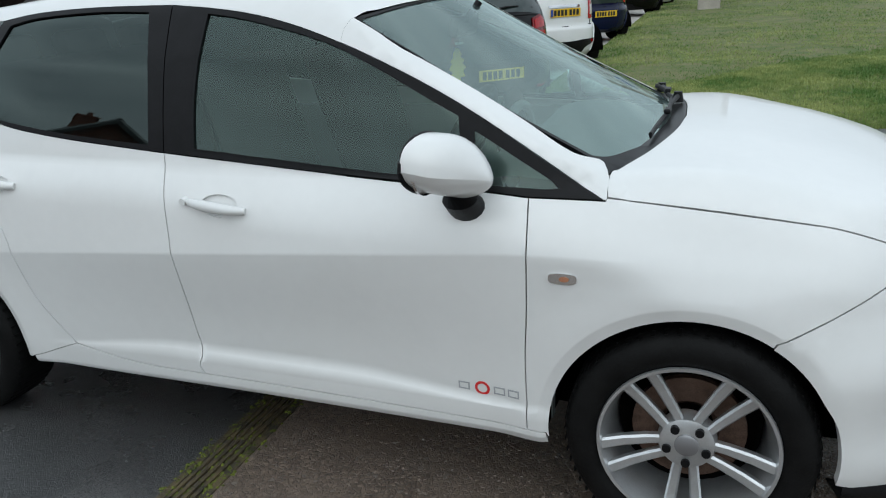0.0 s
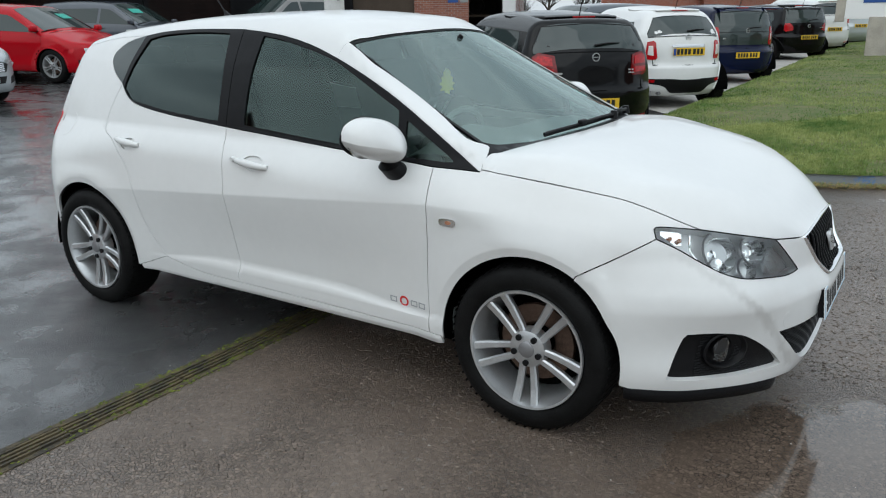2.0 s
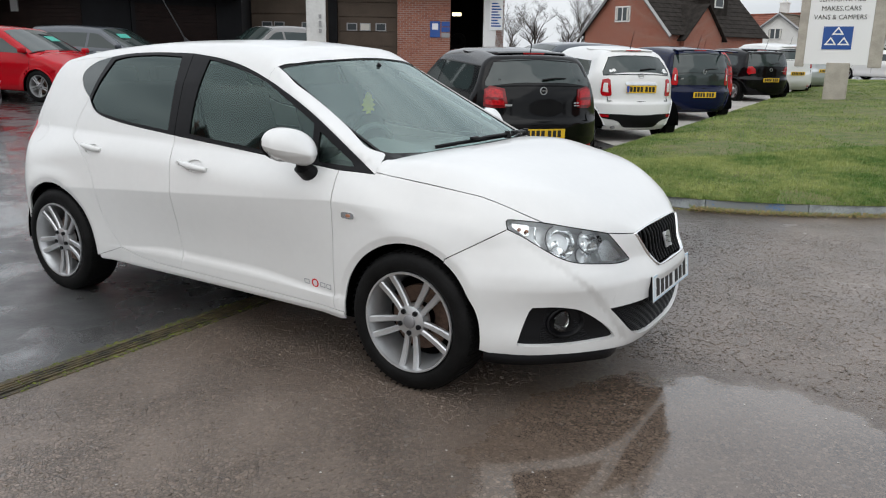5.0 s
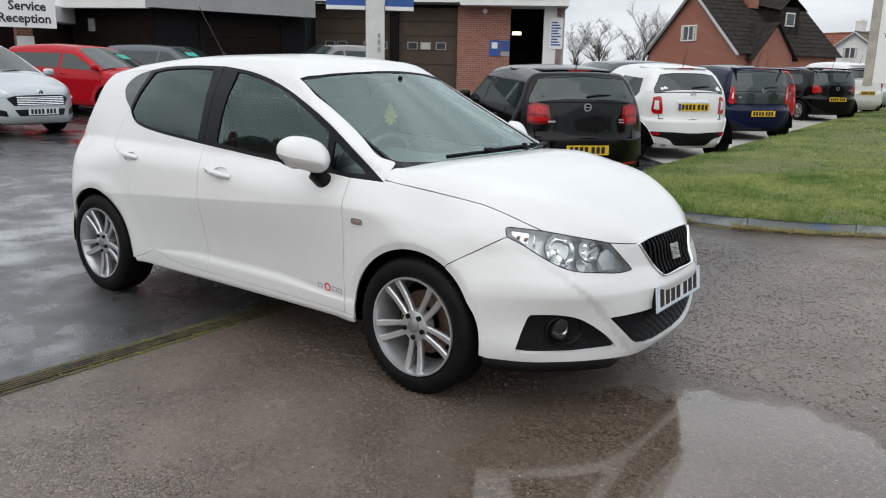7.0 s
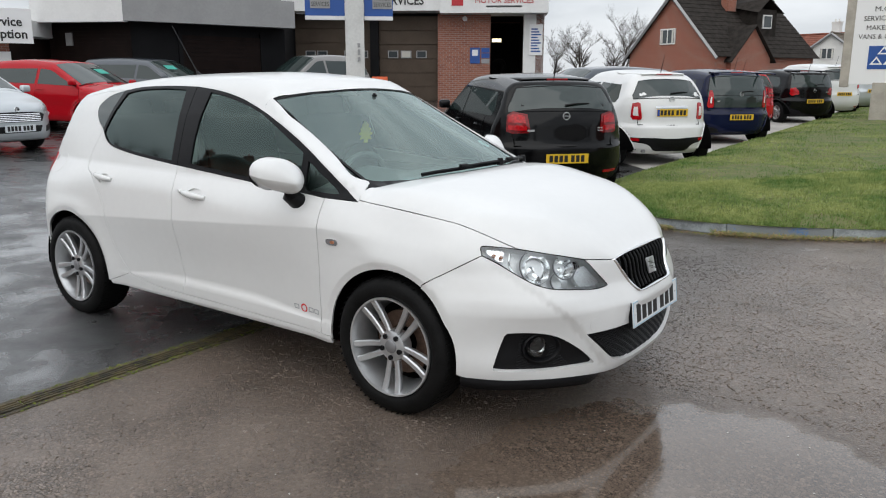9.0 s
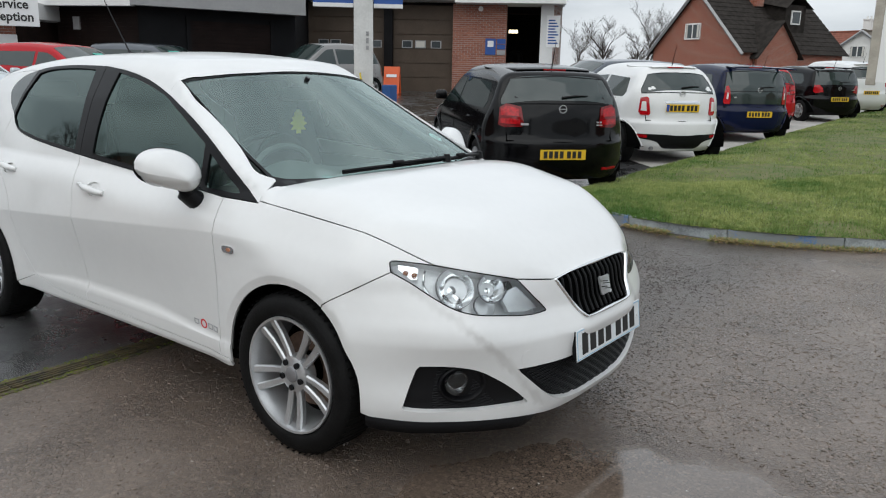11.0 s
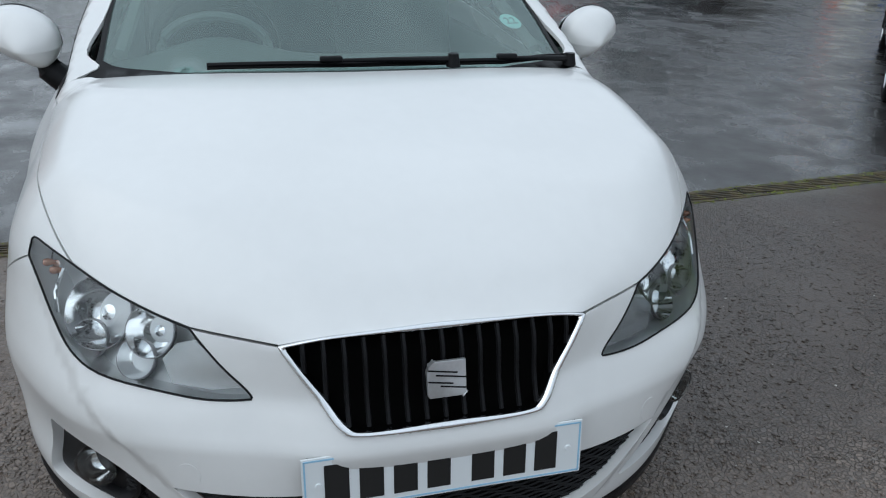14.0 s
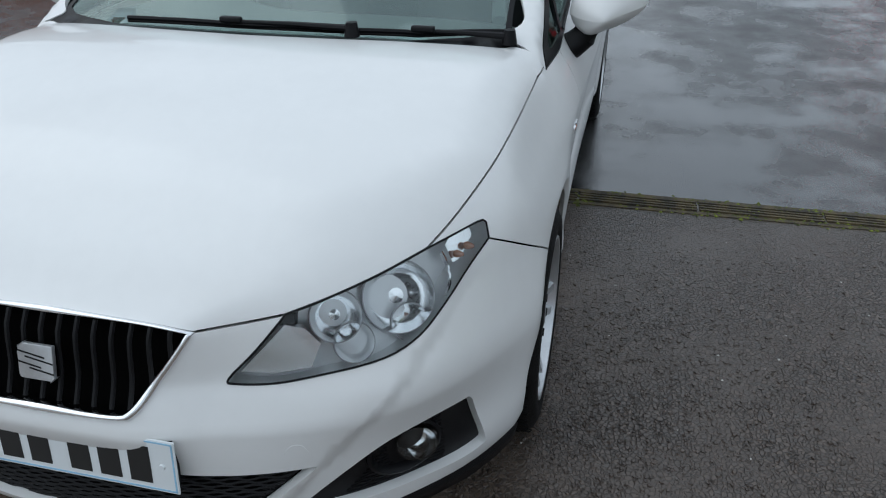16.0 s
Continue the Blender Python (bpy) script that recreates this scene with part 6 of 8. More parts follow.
# tree-shaped yellow air freshener hung from the mirror
tree_pts = [(-0.012, -0.058), (0.012, -0.058), (0.012, -0.040), (0.036, -0.040), (0.026, -0.022), (0.040, -0.010), (0.026, 0.004), (0.032, 0.016), (0.018, 0.026), (0.020, 0.038), (0.006, 0.056), (-0.006, 0.056), (-0.020, 0.038), (-0.018, 0.026), (-0.032, 0.016), (-0.026, 0.004), (-0.040, -0.010), (-0.026, -0.022), (-0.036, -0.040), (-0.012, -0.040)]
FRESH = (-0.84, 0.015, 1.13)
freshener = tagged(part("air_freshener", extrude_outline(tree_pts, 0.002, Matrix.Translation(FRESH) @ Matrix(((0, 0, 1, 0), (1, 0, 0, 0), (0, 1, 0, 0), (0, 0, 0, 1))) @ Matrix.Rotation(radians(-25), 4, "Y")), YELLOWCARD), "yellow tree-shaped card air freshener hung from the mirror", "air freshener")
part("string", tube([(FRESH[0], FRESH[1], FRESH[2] + 0.05), (-0.815, -0.01, 1.245)], 0.0012, 5), PLASTIC, freshener)
# round pale sticker in the screen corner, with its number
STK = onto(solid, np.array([(-0.40, 0.53, 1.06)]), (-0.6, 0, -0.8))[0]
stn = slope(solid, STK[None])[0]
stm = Matrix.Translation(STK - stn * 0.010) @ Vector(stn).to_track_quat("Z", "Y").to_matrix().to_4x4()
stick = tagged(part("windscreen_sticker", cone(0.036, 0.036, 0.001, stm, 30), STICKER), "round pale green sticker inside the windscreen", "sticker")
letters("22", 0.045, stm @ Matrix.Translation((0, 0, 0.0015)), GREYMARK, parent=stick, depth=0.0004)

# wipers lying at the foot of the screen
def on_screen(pts, up):
    q = settle(solid, np.array(pts, float))
    return q + slope(solid, q) * up


for blade, joint, pivot in (([(-0.155, -0.373, 0.956), (-0.148, -0.06, 0.97), (-0.15, 0.277, 0.962)], (-0.15, -0.06, 0.97), (-0.128, 0.27, 0.955)),
                            ([(-0.14, 0.27, 0.957), (-0.18, 0.43, 0.963), (-0.245, 0.655, 0.966)], (-0.18, 0.44, 0.963), (-0.225, 0.65, 0.958))):
    wp = empty("wiper")
    wp.parent = hero
    line = on_screen(spline(blade, 6), 0.016)
    part("blade", tube(line, 0.0055, 6, 1.2), PLASTIC, wp, smooth=True)
    part("rubber", tube(on_screen(spline(blade, 6), 0.008), 0.004, 5), RUBBER, wp, smooth=True)
    arm = on_screen([pivot, tuple((np.array(pivot) + joint) / 2), joint], 0.022)
    part("arm", tube(arm, [0.009, 0.007, 0.005], 8), PLASTIC, wp, smooth=True)
    j = on_screen([joint], 0.027)[0]
    cushion((0.06, 0.02, 0.016), Matrix.Translation(j) @ pose(0, 0, 0, 0, 0, 90 if abs(joint[1] - pivot[1]) > 0.2 else 70), PLASTIC, wp, "clip")
    part("pivot", cone(0.020, 0.014, 0.035, Matrix.Translation(on_screen([pivot], 0.02)[0]), 16), PLASTIC, wp, smooth=True)
# aerial on the roof
an = empty("roof_aerial")
an.parent = hero
ab = onto(solid, np.array([(-2.22, 0.0, 1.4)]), (0, 0, -1))[0]
part("aerial_base", tube([(ab[0] + 0.02, 0, ab[2] - 0.005), (ab[0] - 0.015, 0, ab[2] + 0.02), (ab[0] - 0.03, 0, ab[2] + 0.04)], [0.022, 0.015, 0.008], 10), PLASTIC, an, smooth=True)
part("aerial_rod", tube([(ab[0] - 0.03, 0, ab[2] + 0.038), (ab[0] - 0.26, 0, ab[2] + 0.33)], [0.0045, 0.0028], 6), PLASTIC, an, smooth=True)


# ---------- parked cars ----------
def car_form(sp):
    """A smooth solid for a parked car from a few stations; front axle at x = 0."""
    xf, xr, hw, H = sp["front"], sp["rear"], sp["half"], sp["high"]
    belt, cowl, tip = sp["belt"], sp["cowl"], sp["nose"]
    cx, tx = sp["cowl_x"], sp["top_x"]
    z_low = pch([xr, -1.2, cx, xf - 0.45, xf - 0.12, xf + 0.05], [belt + 0.02, belt, cowl, tip + 0.09, tip, tip - 0.12])
    rt = sp.get("roof_end", xr + 0.45)
    z_roof = pch([rt - 0.35, rt, (rt + tx) / 2 + 0.15, tx - 0.1, tx + 0.2], [H - sp.get("fall", 0.13) - 0.06, H - sp.get("fall", 0.13) * 0.55, H, H - 0.035, H - 0.13])
    wide = pch([xr - 0.05, xr + 0.35, -1.2, 0.1, xf - 0.2, xf + 0.05], [hw - 0.09, hw - 0.015, hw, hw - 0.01, hw - 0.08, hw - 0.2])
    nose = pch([0.16, 0.24, 0.34, 0.48, tip - 0.1, tip, tip + 0.08], [xf - 0.13, xf - 0.03, xf, xf - 0.01, xf - 0.04, xf - 0.1, xf - 0.22])
    tail = pch(sp.get("tail_z", [0.2, 0.3, 0.45, 0.62, 0.70, 0.95, 1.2, 1.4]), [xr + d for d in sp.get("tail_d", [0.12, 0.03, 0.0, 0.015, 0.06, 0.10, 0.25, 0.40])])
    slope_ = (H - 0.055 - cowl) / (cx - tx)
    curve = sp.get("plan", 0.75)
    tumble = sp.get("tumble", 0.40)

    def fn(p):
        x, y, z = p[:, 0], p[:, 1], p[:, 2]
        ay = np.abs(y)
        body = wide(x) - 0.10 * np.maximum(z - 0.75, 0) - 0.05 * np.maximum(0.32 - z, 0) * 4 - 0.012 * np.exp(-((z - 0.5) / 0.1)**2)
        for ax in (0.0, -sp["base"]):
            r = np.hypot(x - ax, z - 0.3)
            body = body + 0.018 * (1 - sstep(0.36, 0.46, r))
        cab = wide(x) - 0.055 - tumble * (z - belt) - 0.25 * np.maximum(z - (H - 0.2), 0)
        flank = smin(body, cab, 0.04)
        low = smax(ay - flank, z - (z_low(x) - 0.12 * y * y), 0.09)
        low = smax(low, x - (nose(z) - curve * ay**3), 0.06)
        tl = tail(z) + curve * 0.8 * ay**3
        low = smax(low, tl - x, 0.05)
        low = smax(low, 0.2 - z, 0.03)
        top = smax(ay - flank, z - (z_roof(x) - 0.10 * y * y), 0.09)
        top = smax(top, x - (cx - (z - cowl) / slope_ - 0.35 * y * y), 0.04)
        top = smax(top, tl - x, 0.05)
        top = smax(top, 0.6 - z, 0.02)
        return np.minimum(low, top)
    return fn


def car_shell(fn, sp, paint, parent, step=0.055):
    """The painted skin: a grid box drawn onto the solid, wheel arches cut clean."""
    xf, xr, hw, H = sp["front"] + 0.1, sp["rear"] - 0.1, sp["half"] + 0.08, sp["high"] + 0.06
    nx, ny, nz = int((xf - xr) / step), int(2 * hw / step), int((H - 0.1) / step)
    gx, gy, gz = np.linspace(xr, xf, nx + 1), np.linspace(-hw, hw, ny + 1), np.linspace(0.1, H, nz + 1)
    index, verts, faces = {}, [], []

    def vid(i, j, k):
        if (i, j, k) not in index:
            index[(i, j, k)] = len(verts)
            verts.append((gx[i], gy[j], gz[k]))
        return index[(i, j, k)]
    for i in range(nx):
        for j in range(ny):
            for k in (0, nz):
                faces.append((vid(i, j, k), vid(i + 1, j, k), vid(i + 1, j + 1, k), vid(i, j + 1, k)))
        for k in range(nz):
            for j in (0, ny):
                faces.append((vid(i, j, k), vid(i + 1, j, k), vid(i + 1, j, k + 1), vid(i, j, k + 1)))
    for j in range(ny):
        for k in range(nz):
            for i in (0, nx):
                faces.append((vid(i, j, k), vid(i, j + 1, k), vid(i, j + 1, k + 1), vid(i, j, k + 1)))
    v = np.array(verts)
    core = np.stack([np.clip(v[:, 0], xr + 0.75, xf - 0.75), np.clip(v[:, 1], -0.25, 0.25), np.clip(v[:, 2], 0.45, 0.62)], 1)
    q = onto(fn, v, core - v, reach=1.6, steps=72)
    R = sp.get("arch", 0.355)
    inn = np.zeros(len(q), bool)
    for ax in (0.0, -sp["base"]):
        r = np.hypot(q[:, 0] - ax, q[:, 2] - 0.3)
        side = (np.abs(q[:, 1]) > sp["half"] - 0.25)
        near = side & (np.abs(r - R) < step * 0.55) & (q[:, 2] > 0.2)
        s = R / np.maximum(r, 1e-6)
        q[near, 0] = ax + (q[near, 0] - ax) * s[near]
        q[near, 2] = 0.3 + (q[near, 2] - 0.3) * s[near]
        if near.any():
            for sg in (-1, 1):
                m_ = near & (q[:, 1] * sg > 0)
                if m_.any():
                    q[m_] = onto(fn, q[m_] * (1, 0, 1) + (0, sg * sp["half"], 0), (0, -sg, 0), reach=0.3, steps=60)
        inn |= side & (np.hypot(q[:, 0] - ax, q[:, 2] - 0.3) < R - 0.004)
    fa = np.array(faces)
    mid = q[fa].mean(1)
    bad = inn[fa].any(1)
    for ax in (0.0, -sp["base"]):
        bad |= (np.abs(mid[:, 1]) > sp["half"] - 0.25) & (np.hypot(mid[:, 0] - ax, mid[:, 2] - 0.3) < R)
    fa = fa[~bad]
    nrm = slope(fn, q)
    g = np.cross(q[fa[:, 1]] - q[fa[:, 0]], q[fa[:, 2]] - q[fa[:, 0]])
    flip = np.sum(g * nrm[fa[:, 0]], 1) < 0
    fa[flip] = fa[flip][:, ::-1]
    return mesh_object("body", q, fa, paint, parent, normals=nrm)


def rect(x0, x1, z0, z1, y):
    return np.array([(x0, y, z0), (x1, y, z0), (x1, y, z1), (x0, y, z1)])


def parked(name, label, sp, paint, at, heading, rear=True, glassmat=None, group="parked cars"):
    glassmat = glassmat or CARGLASS
    z0 = float(rise(*at))
    # `at` is the middle of the rear axle (rear view) or of the front axle (front view)
    car = tagged(empty(name), label, "car", group)
    fn = car_form(sp)
    body = car_shell(fn, sp, paint, car, sp.get("step", 0.055))
    H, belt, xr, xf, base, hw = sp["high"], sp["belt"], sp["rear"], sp["front"], sp["base"], sp["half"]
    cx, tx = sp["cowl_x"], sp["top_x"]
    rake = (cx - tx) / (H - 0.055 - sp["cowl"])
    # side windows
    zb, zt = belt + 0.03, H - 0.135
    xa = lambda z: cx - (z - sp["cowl"]) * rake - 0.24
    xe = sp.get("glass_end", xr + 0.55)
    xm = -base * 0.5 + sp.get("pillar", 0.0)
    for sg in (-1, 1):
        mir = sg > 0
        wn_ = [("window", [(xa(zb) - 0.02, zb - 0.02), (xa(zt), zt), (xm + 0.04, zt + 0.02), (xm + 0.04, zb + 0.005)]), ("window", [(xm - 0.04, zb + 0.005), (xm - 0.04, zt + 0.02), (xe + 0.14, zt - 0.005), (xe, zb + 0.12), (xe + 0.05, zb + 0.03)])]
        for nm, pts in wn_:
            panel(nm, fn, np.array([(x, -hw, z) for x, z in pts]), (0, 1, 0), glassmat, body, step=0.09, lift=0.003, flange=0.006, gap=0, mirror=mir)
        lm_ = empty("door_mirror")
        lm_.parent = car
        bm = box((0.11, 0.16, 0.12), (xa(belt) - 0.06, sg * (hw + 0.015), belt + 0.06))
        bmesh.ops.bevel(bm, geom=bm.edges[:], offset=0.045, segments=3, profile=0.6, affect="EDGES")
        part("mirror_foot", tube([(xa(belt) - 0.05, sg * (hw - 0.10), belt), (xa(belt) - 0.055, sg * (hw - 0.03), belt + 0.02), (xa(belt) - 0.06, sg * (hw + 0.0), belt + 0.05)], 0.028, 8), PLASTIC, lm_, smooth=True)
        part("mirror_cap", bm, sp.get("mirror", paint), lm_, smooth=True)
        for dx in (-base * 0.5 + 0.12, xe + 0.50):
            part("handle", tube([(dx - 0.09, sg * (hw - 0.005), belt - 0.09), (dx, sg * (hw + 0.022), belt - 0.09), (dx + 0.09, sg * (hw - 0.005), belt - 0.09)], 0.012, 6), sp.get("handle", paint), body, smooth=True)
        for ax in (0.0, -base):
            wheel(car, (ax, sg * (hw - 0.11), sp.get("tyre", 0.295)), radius=sp.get("tyre", 0.295), rim=sp.get("rim", 0.20), width=0.19, out=sg, alloy=sp.get("alloy", ALLOY), spokes="thin")
            lip = onto(fn, np.array(arc((ax, 0.3), sp.get("arch", 0.355), -4, 184, -hw, 30)), (0, 1, 0), reach=0.3)
            lip[:, 1] *= -sg
            part("arch_lip", tube(lip - (0, sg * 0.004, 0), 0.016, 8), paint, body, smooth=True)
            wheel_well(car, ax, 0.3, sg * (hw - 0.33), sg * (hw - 0.03), sp.get("arch", 0.355) + 0.012)
        # door seams: fine dark grooves
        for sx in (xa(belt) + 0.06, xm, xe + 0.28 if sp.get("doors", 5) > 3 else xm):
            q = onto(fn, np.array([(sx, -hw, z) for z in np.linspace(0.32, belt, 9)]), (0, 1, 0))
            q[:, 1] *= -sg
            part("door_seam", tube(q, 0.0035, 4), DARK, body)
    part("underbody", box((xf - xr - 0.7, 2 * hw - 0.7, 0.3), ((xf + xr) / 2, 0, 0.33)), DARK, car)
    # near-black box stands in for the shade under the sills
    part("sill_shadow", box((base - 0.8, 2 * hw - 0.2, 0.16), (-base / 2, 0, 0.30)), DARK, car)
    # screens
    za, zc = sp.get("rw", (belt + 0.05, H - 0.14))
    wy = sp.get("rwy", (hw - 0.22, hw - 0.34))
    way_r = (1, 0, -0.15)
    rear_poly = np.array([(xr, -wy[0], za), (xr, wy[0], za), (xr, wy[0] - 0.0, za + 0.06), (xr, wy[1], zc), (xr, 0, zc + 0.025), (xr, -wy[1], zc), (xr, -wy[0], za + 0.06)])
    panel("rear_window", fn, onto(fn, rear_poly, way_r, reach=1.2, steps=200), way_r, glassmat, body, "dark tinted rear window", step=0.1, lift=0.004, gap=0, flange=0.008)
    rim_ = onto(fn, np.array(even(rear_poly, 0.06)), way_r, reach=1.2, steps=200)
    part("window_seal", tube([*rim_, rim_[0]], 0.007, 5), PLASTIC, body, smooth=True)
    fr = np.array([(cx - 0.05, y, sp["cowl"] + 0.02) for y in (-hw + 0.17, hw - 0.17)] + [(tx + 0.02, y, H - 0.10) for y in (hw - 0.28, -hw + 0.28)])
    panel("windscreen", fn, onto(fn, fr, (-1, 0, -0.6), reach=1.0, steps=160), (-1, 0, -0.6), glassmat, body, step=0.12, lift=0.004, gap=0, flange=0.008)

    def rear_patch(nm, pts, mat, lift=0.004, way=(1, 0, 0), step=0.05, par=None, lab=""):
        pts3 = onto(fn, np.array([(xr, y, z) for y, z in pts]), way, reach=1.3, steps=130)
        return panel(nm, fn, pts3, way, mat, par or body, lab, step=step, lift=lift, gap=0, flange=0.01)

    def front_patch(nm, pts, mat, lift=0.004, way=(-1, 0, 0), step=0.05, par=None, lab=""):
        pts3 = onto(fn, np.array([(xf, y, z) for y, z in pts]), way, reach=1.3, steps=130)
        return panel(nm, fn, pts3, way, mat, par or body, lab, step=step, lift=lift, gap=0, flange=0.01)
    at_rear = lambda y, z: onto(fn, np.array([(xr, y, z)]), (1, 0, 0), reach=1.3, steps=130)[0]
    at_front = lambda y, z: onto(fn, np.array([(xf, y, z)]), (-1, 0, 0), reach=1.3, steps=130)[0]
    REARM = Matrix(((0, 0, -1, 0), (-1, 0, 0, 0), (0, 1, 0, 0), (0, 0, 0, 1)))
    FRONTM = Matrix(((0, 0, 1, 0), (1, 0, 0, 0), (0, 1, 0, 0), (0, 0, 0, 1)))
    if rear:
        tz0, tz1, tw = sp.get("gate", (0.66, za - 0.02, hw - 0.17))
        seam = [at_rear(y, z) - (0.001, 0, 0) for y, z in ((-tw, tz1 + 0.1), (-tw, tz0 + 0.05), (-tw + 0.05, tz0), (0, tz0 - 0.005), (tw - 0.05, tz0), (tw, tz0 + 0.05), (tw, tz1 + 0.1))]
        part("tailgate_seam", tube(spline(seam, 5), 0.006, 5), DARK, body)
        pzr = sp.get("plate", 0.5)
        pq = at_rear(0, pzr)
        if sp.get("plate_dish"):
            rear_patch("plate_recess", [(-0.30, pzr - 0.075), (0.30, pzr - 0.075), (0.33, pzr + 0.075), (-0.33, pzr + 0.075)], sp["plate_dish"], 0.002)
        number_plate(body, Matrix.Translation((pq[0] - 0.014, 0, pzr)) @ REARM, PLATE_Y, band=sp.get("band"))
        for tier, (poly, mat) in enumerate(sp.get("rear_lamps", [])):
            for sg in (-1, 1):
                pts = [(sg * y, z) for y, z in poly]
                lab = "red rear lamp" if tier == 0 else ""
                rear_patch("rear_lamp" if tier == 0 else "lamp_inset", pts, mat, 0.012 + 0.006 * tier, (1, -sg * 0.55, 0), 0.04, lab=lab)
        for poly, mat, lift in sp.get("rear_trim", []):
            rear_patch("bumper_trim" if mat is not REDLENS else "reflector", poly, mat, lift, step=0.05)
        bz = sp.get("badge", 0.9)
        bq_ = at_rear(0, bz)
        tilt = math.degrees(math.asin(max(-1, min(1, slope(fn, bq_[None])[0][2]))))
        part("badge", revolve([(0.036, -0.001), (0.036, -0.008), (0.045, -0.008), (0.047, 0.0)], 28, Matrix.Translation(bq_ - (0.004, 0, 0)) @ Matrix.Rotation(radians(90), 4, "Z") @ Matrix.Rotation(radians(180), 4, "Z")), ALLOY, body, "round chrome badge", smooth=True)
        part("badge_bar", box((0.006, 0.064, 0.008), (bq_[0] - 0.008, 0, bz)), ALLOY, body)
        for (y, z, w_, h_) in sp.get("name_bars", []):
            nq_ = at_rear(y, z)
            part("name_bar", box((w_, h_, 0.004)), ALLOY, body).matrix_basis = Matrix.Translation(nq_ - (0.004, 0, 0)) @ REARM
        wz = za + 0.05
        w0, w1 = at_rear(0.0, wz), at_rear(-0.30, wz + 0.02)
        wpr = empty("rear_wiper")
        wpr.parent = car
        part("wiper_arm", tube([w0 - (0.02, 0, 0), (w0 + w1) / 2 - (0.028, 0, -0.01), w1 - (0.015, 0, 0)], [0.014, 0.010, 0.006], 6), PLASTIC, wpr, smooth=True)
        sp_z = H - 0.065
        if sp.get("spoiler", True):
            spq = [at_rear(y, zc + 0.03 + 0.02 * (1 - (y / 0.55)**2)) for y in np.linspace(-wy[1] - 0.04, wy[1] + 0.04, 9)]
            bm, rings = bmesh.new(), []
            for q in spq:
                rings.append([bm.verts.new((q[0] + a, q[1], q[2] + b)) for a, b in ((0.16, 0.030), (-0.05, 0.018), (-0.075, 0.006), (-0.06, -0.008), (0.05, -0.015))])
            for a, b in zip(rings, rings[1:]):
                for k in range(5):
                    bm.faces.new((a[k], a[(k + 1) % 5], b[(k + 1) % 5], b[k]))
            bm.faces.new(rings[0])
            bm.faces.new(rings[-1])
            part("roof_spoiler", bm, sp.get("spoiler_paint", paint), body, smooth=True)
            part("high_brake_lamp", box((0.02, 0.26, 0.012), (spq[4][0] - 0.066, 0, spq[4][2] + 0.000)), REDLENS, body)
        if sp.get("exhaust"):
            e = at_rear(sp["exhaust"], 0.30)
            part("exhaust", tube([(e[0] + 0.3, sp["exhaust"], 0.26), (e[0] + 0.0, sp["exhaust"], 0.25)], 0.028, 12), DARKALLOY, car, smooth=True)
        rq = onto(fn, np.array([(sp.get("roof_end", xr + 0.45) + 0.15, 0, H)]), (0, 0, -1))[0]
        part("aerial", tube([rq, rq + (-0.10, 0, 0.30)], [0.007, 0.003], 6), PLASTIC, car)
    else:
        for poly, mat, lift in sp.get("front_trim", []):
            front_patch("front_trim", poly, mat, lift)
        for poly in sp.get("front_lamps", []):
            for sg in (-1, 1):
                front_patch("headlamp", [(sg * y, z) for y, z in poly], LAMPGREY, 0.004, (-1, -sg * 0.5, -0.25))
                front_patch("headlamp_lens", [(sg * y, z) for y, z in poly], CLEAR, 0.014, (-1, -sg * 0.5, -0.25))
        for k in range(sp.get("bars", 0)):
            z = sp["bar_z"][0] + (sp["bar_z"][1] - sp["bar_z"][0]) * k / max(1, sp["bars"] - 1)
            q = np.array([at_front(y, z) + (0.012, 0, 0) for y in np.linspace(-sp["bar_w"], sp["bar_w"], 9)])
            part("grille_bar", tube(q, 0.011, 6), CHROME, body, smooth=True)
        pq = at_front(0, sp["plate"])
        number_plate(body, Matrix.Translation((pq[0] + 0.012, 0, sp["plate"])) @ FRONTM, PLATE_W, band=sp.get("band"))
        bq_ = at_front(0, sp["badge"])
        part("badge", revolve([(0.0, -0.004), (0.03, -0.004), (0.04, -0.006), (0.043, 0.0), (0.0, 0.003)], 24, Matrix.Translation(bq_ + (0.01, 0, 0)) @ Matrix.Rotation(radians(90), 4, "Z")), CHROME, body, "round chrome badge", smooth=True)
        for sg in (-1, 1):
            wq = onto(fn, np.array([(cx - 0.02, -0.45 + 0.35 * sg, 1.0), (cx - 0.06, -0.1 + 0.35 * sg, 1.0)]), (-1, 0, -0.6), reach=1.0, steps=160)
            part("wiper", tube([wq[0] + (0.01, 0, 0.01), wq[1] + (0.01, 0, 0.012)], 0.008, 5), PLASTIC, car)
        if sp.get("card"):
            cq = onto(fn, np.array([((cx + tx) / 2, sp["card"], H)]), (-0.4, 0, -1), reach=1.0, steps=160)[0]
            nn = slope(fn, cq[None])[0]
            part("window_card", box((0.34, 0.20, 0.004)), CARD, body, "green sale card behind the screen").matrix_basis = Matrix.Translation(cq + nn * 0.006) @ Vector(nn).to_track_quat("Z", "Y").to_matrix().to_4x4()
    off = Matrix.Translation((base if rear else 0, 0, 0))
    lean = math.degrees(math.atan2(float(rise(at[0] + math.cos(radians(heading)), at[1] + math.sin(radians(heading)))) - z0, 1.0))
    car.matrix_world = pose(at[0], at[1], z0, 0, 0, heading) @ pose(0, 0, 0, 0, -lean, 0) @ off
    return car


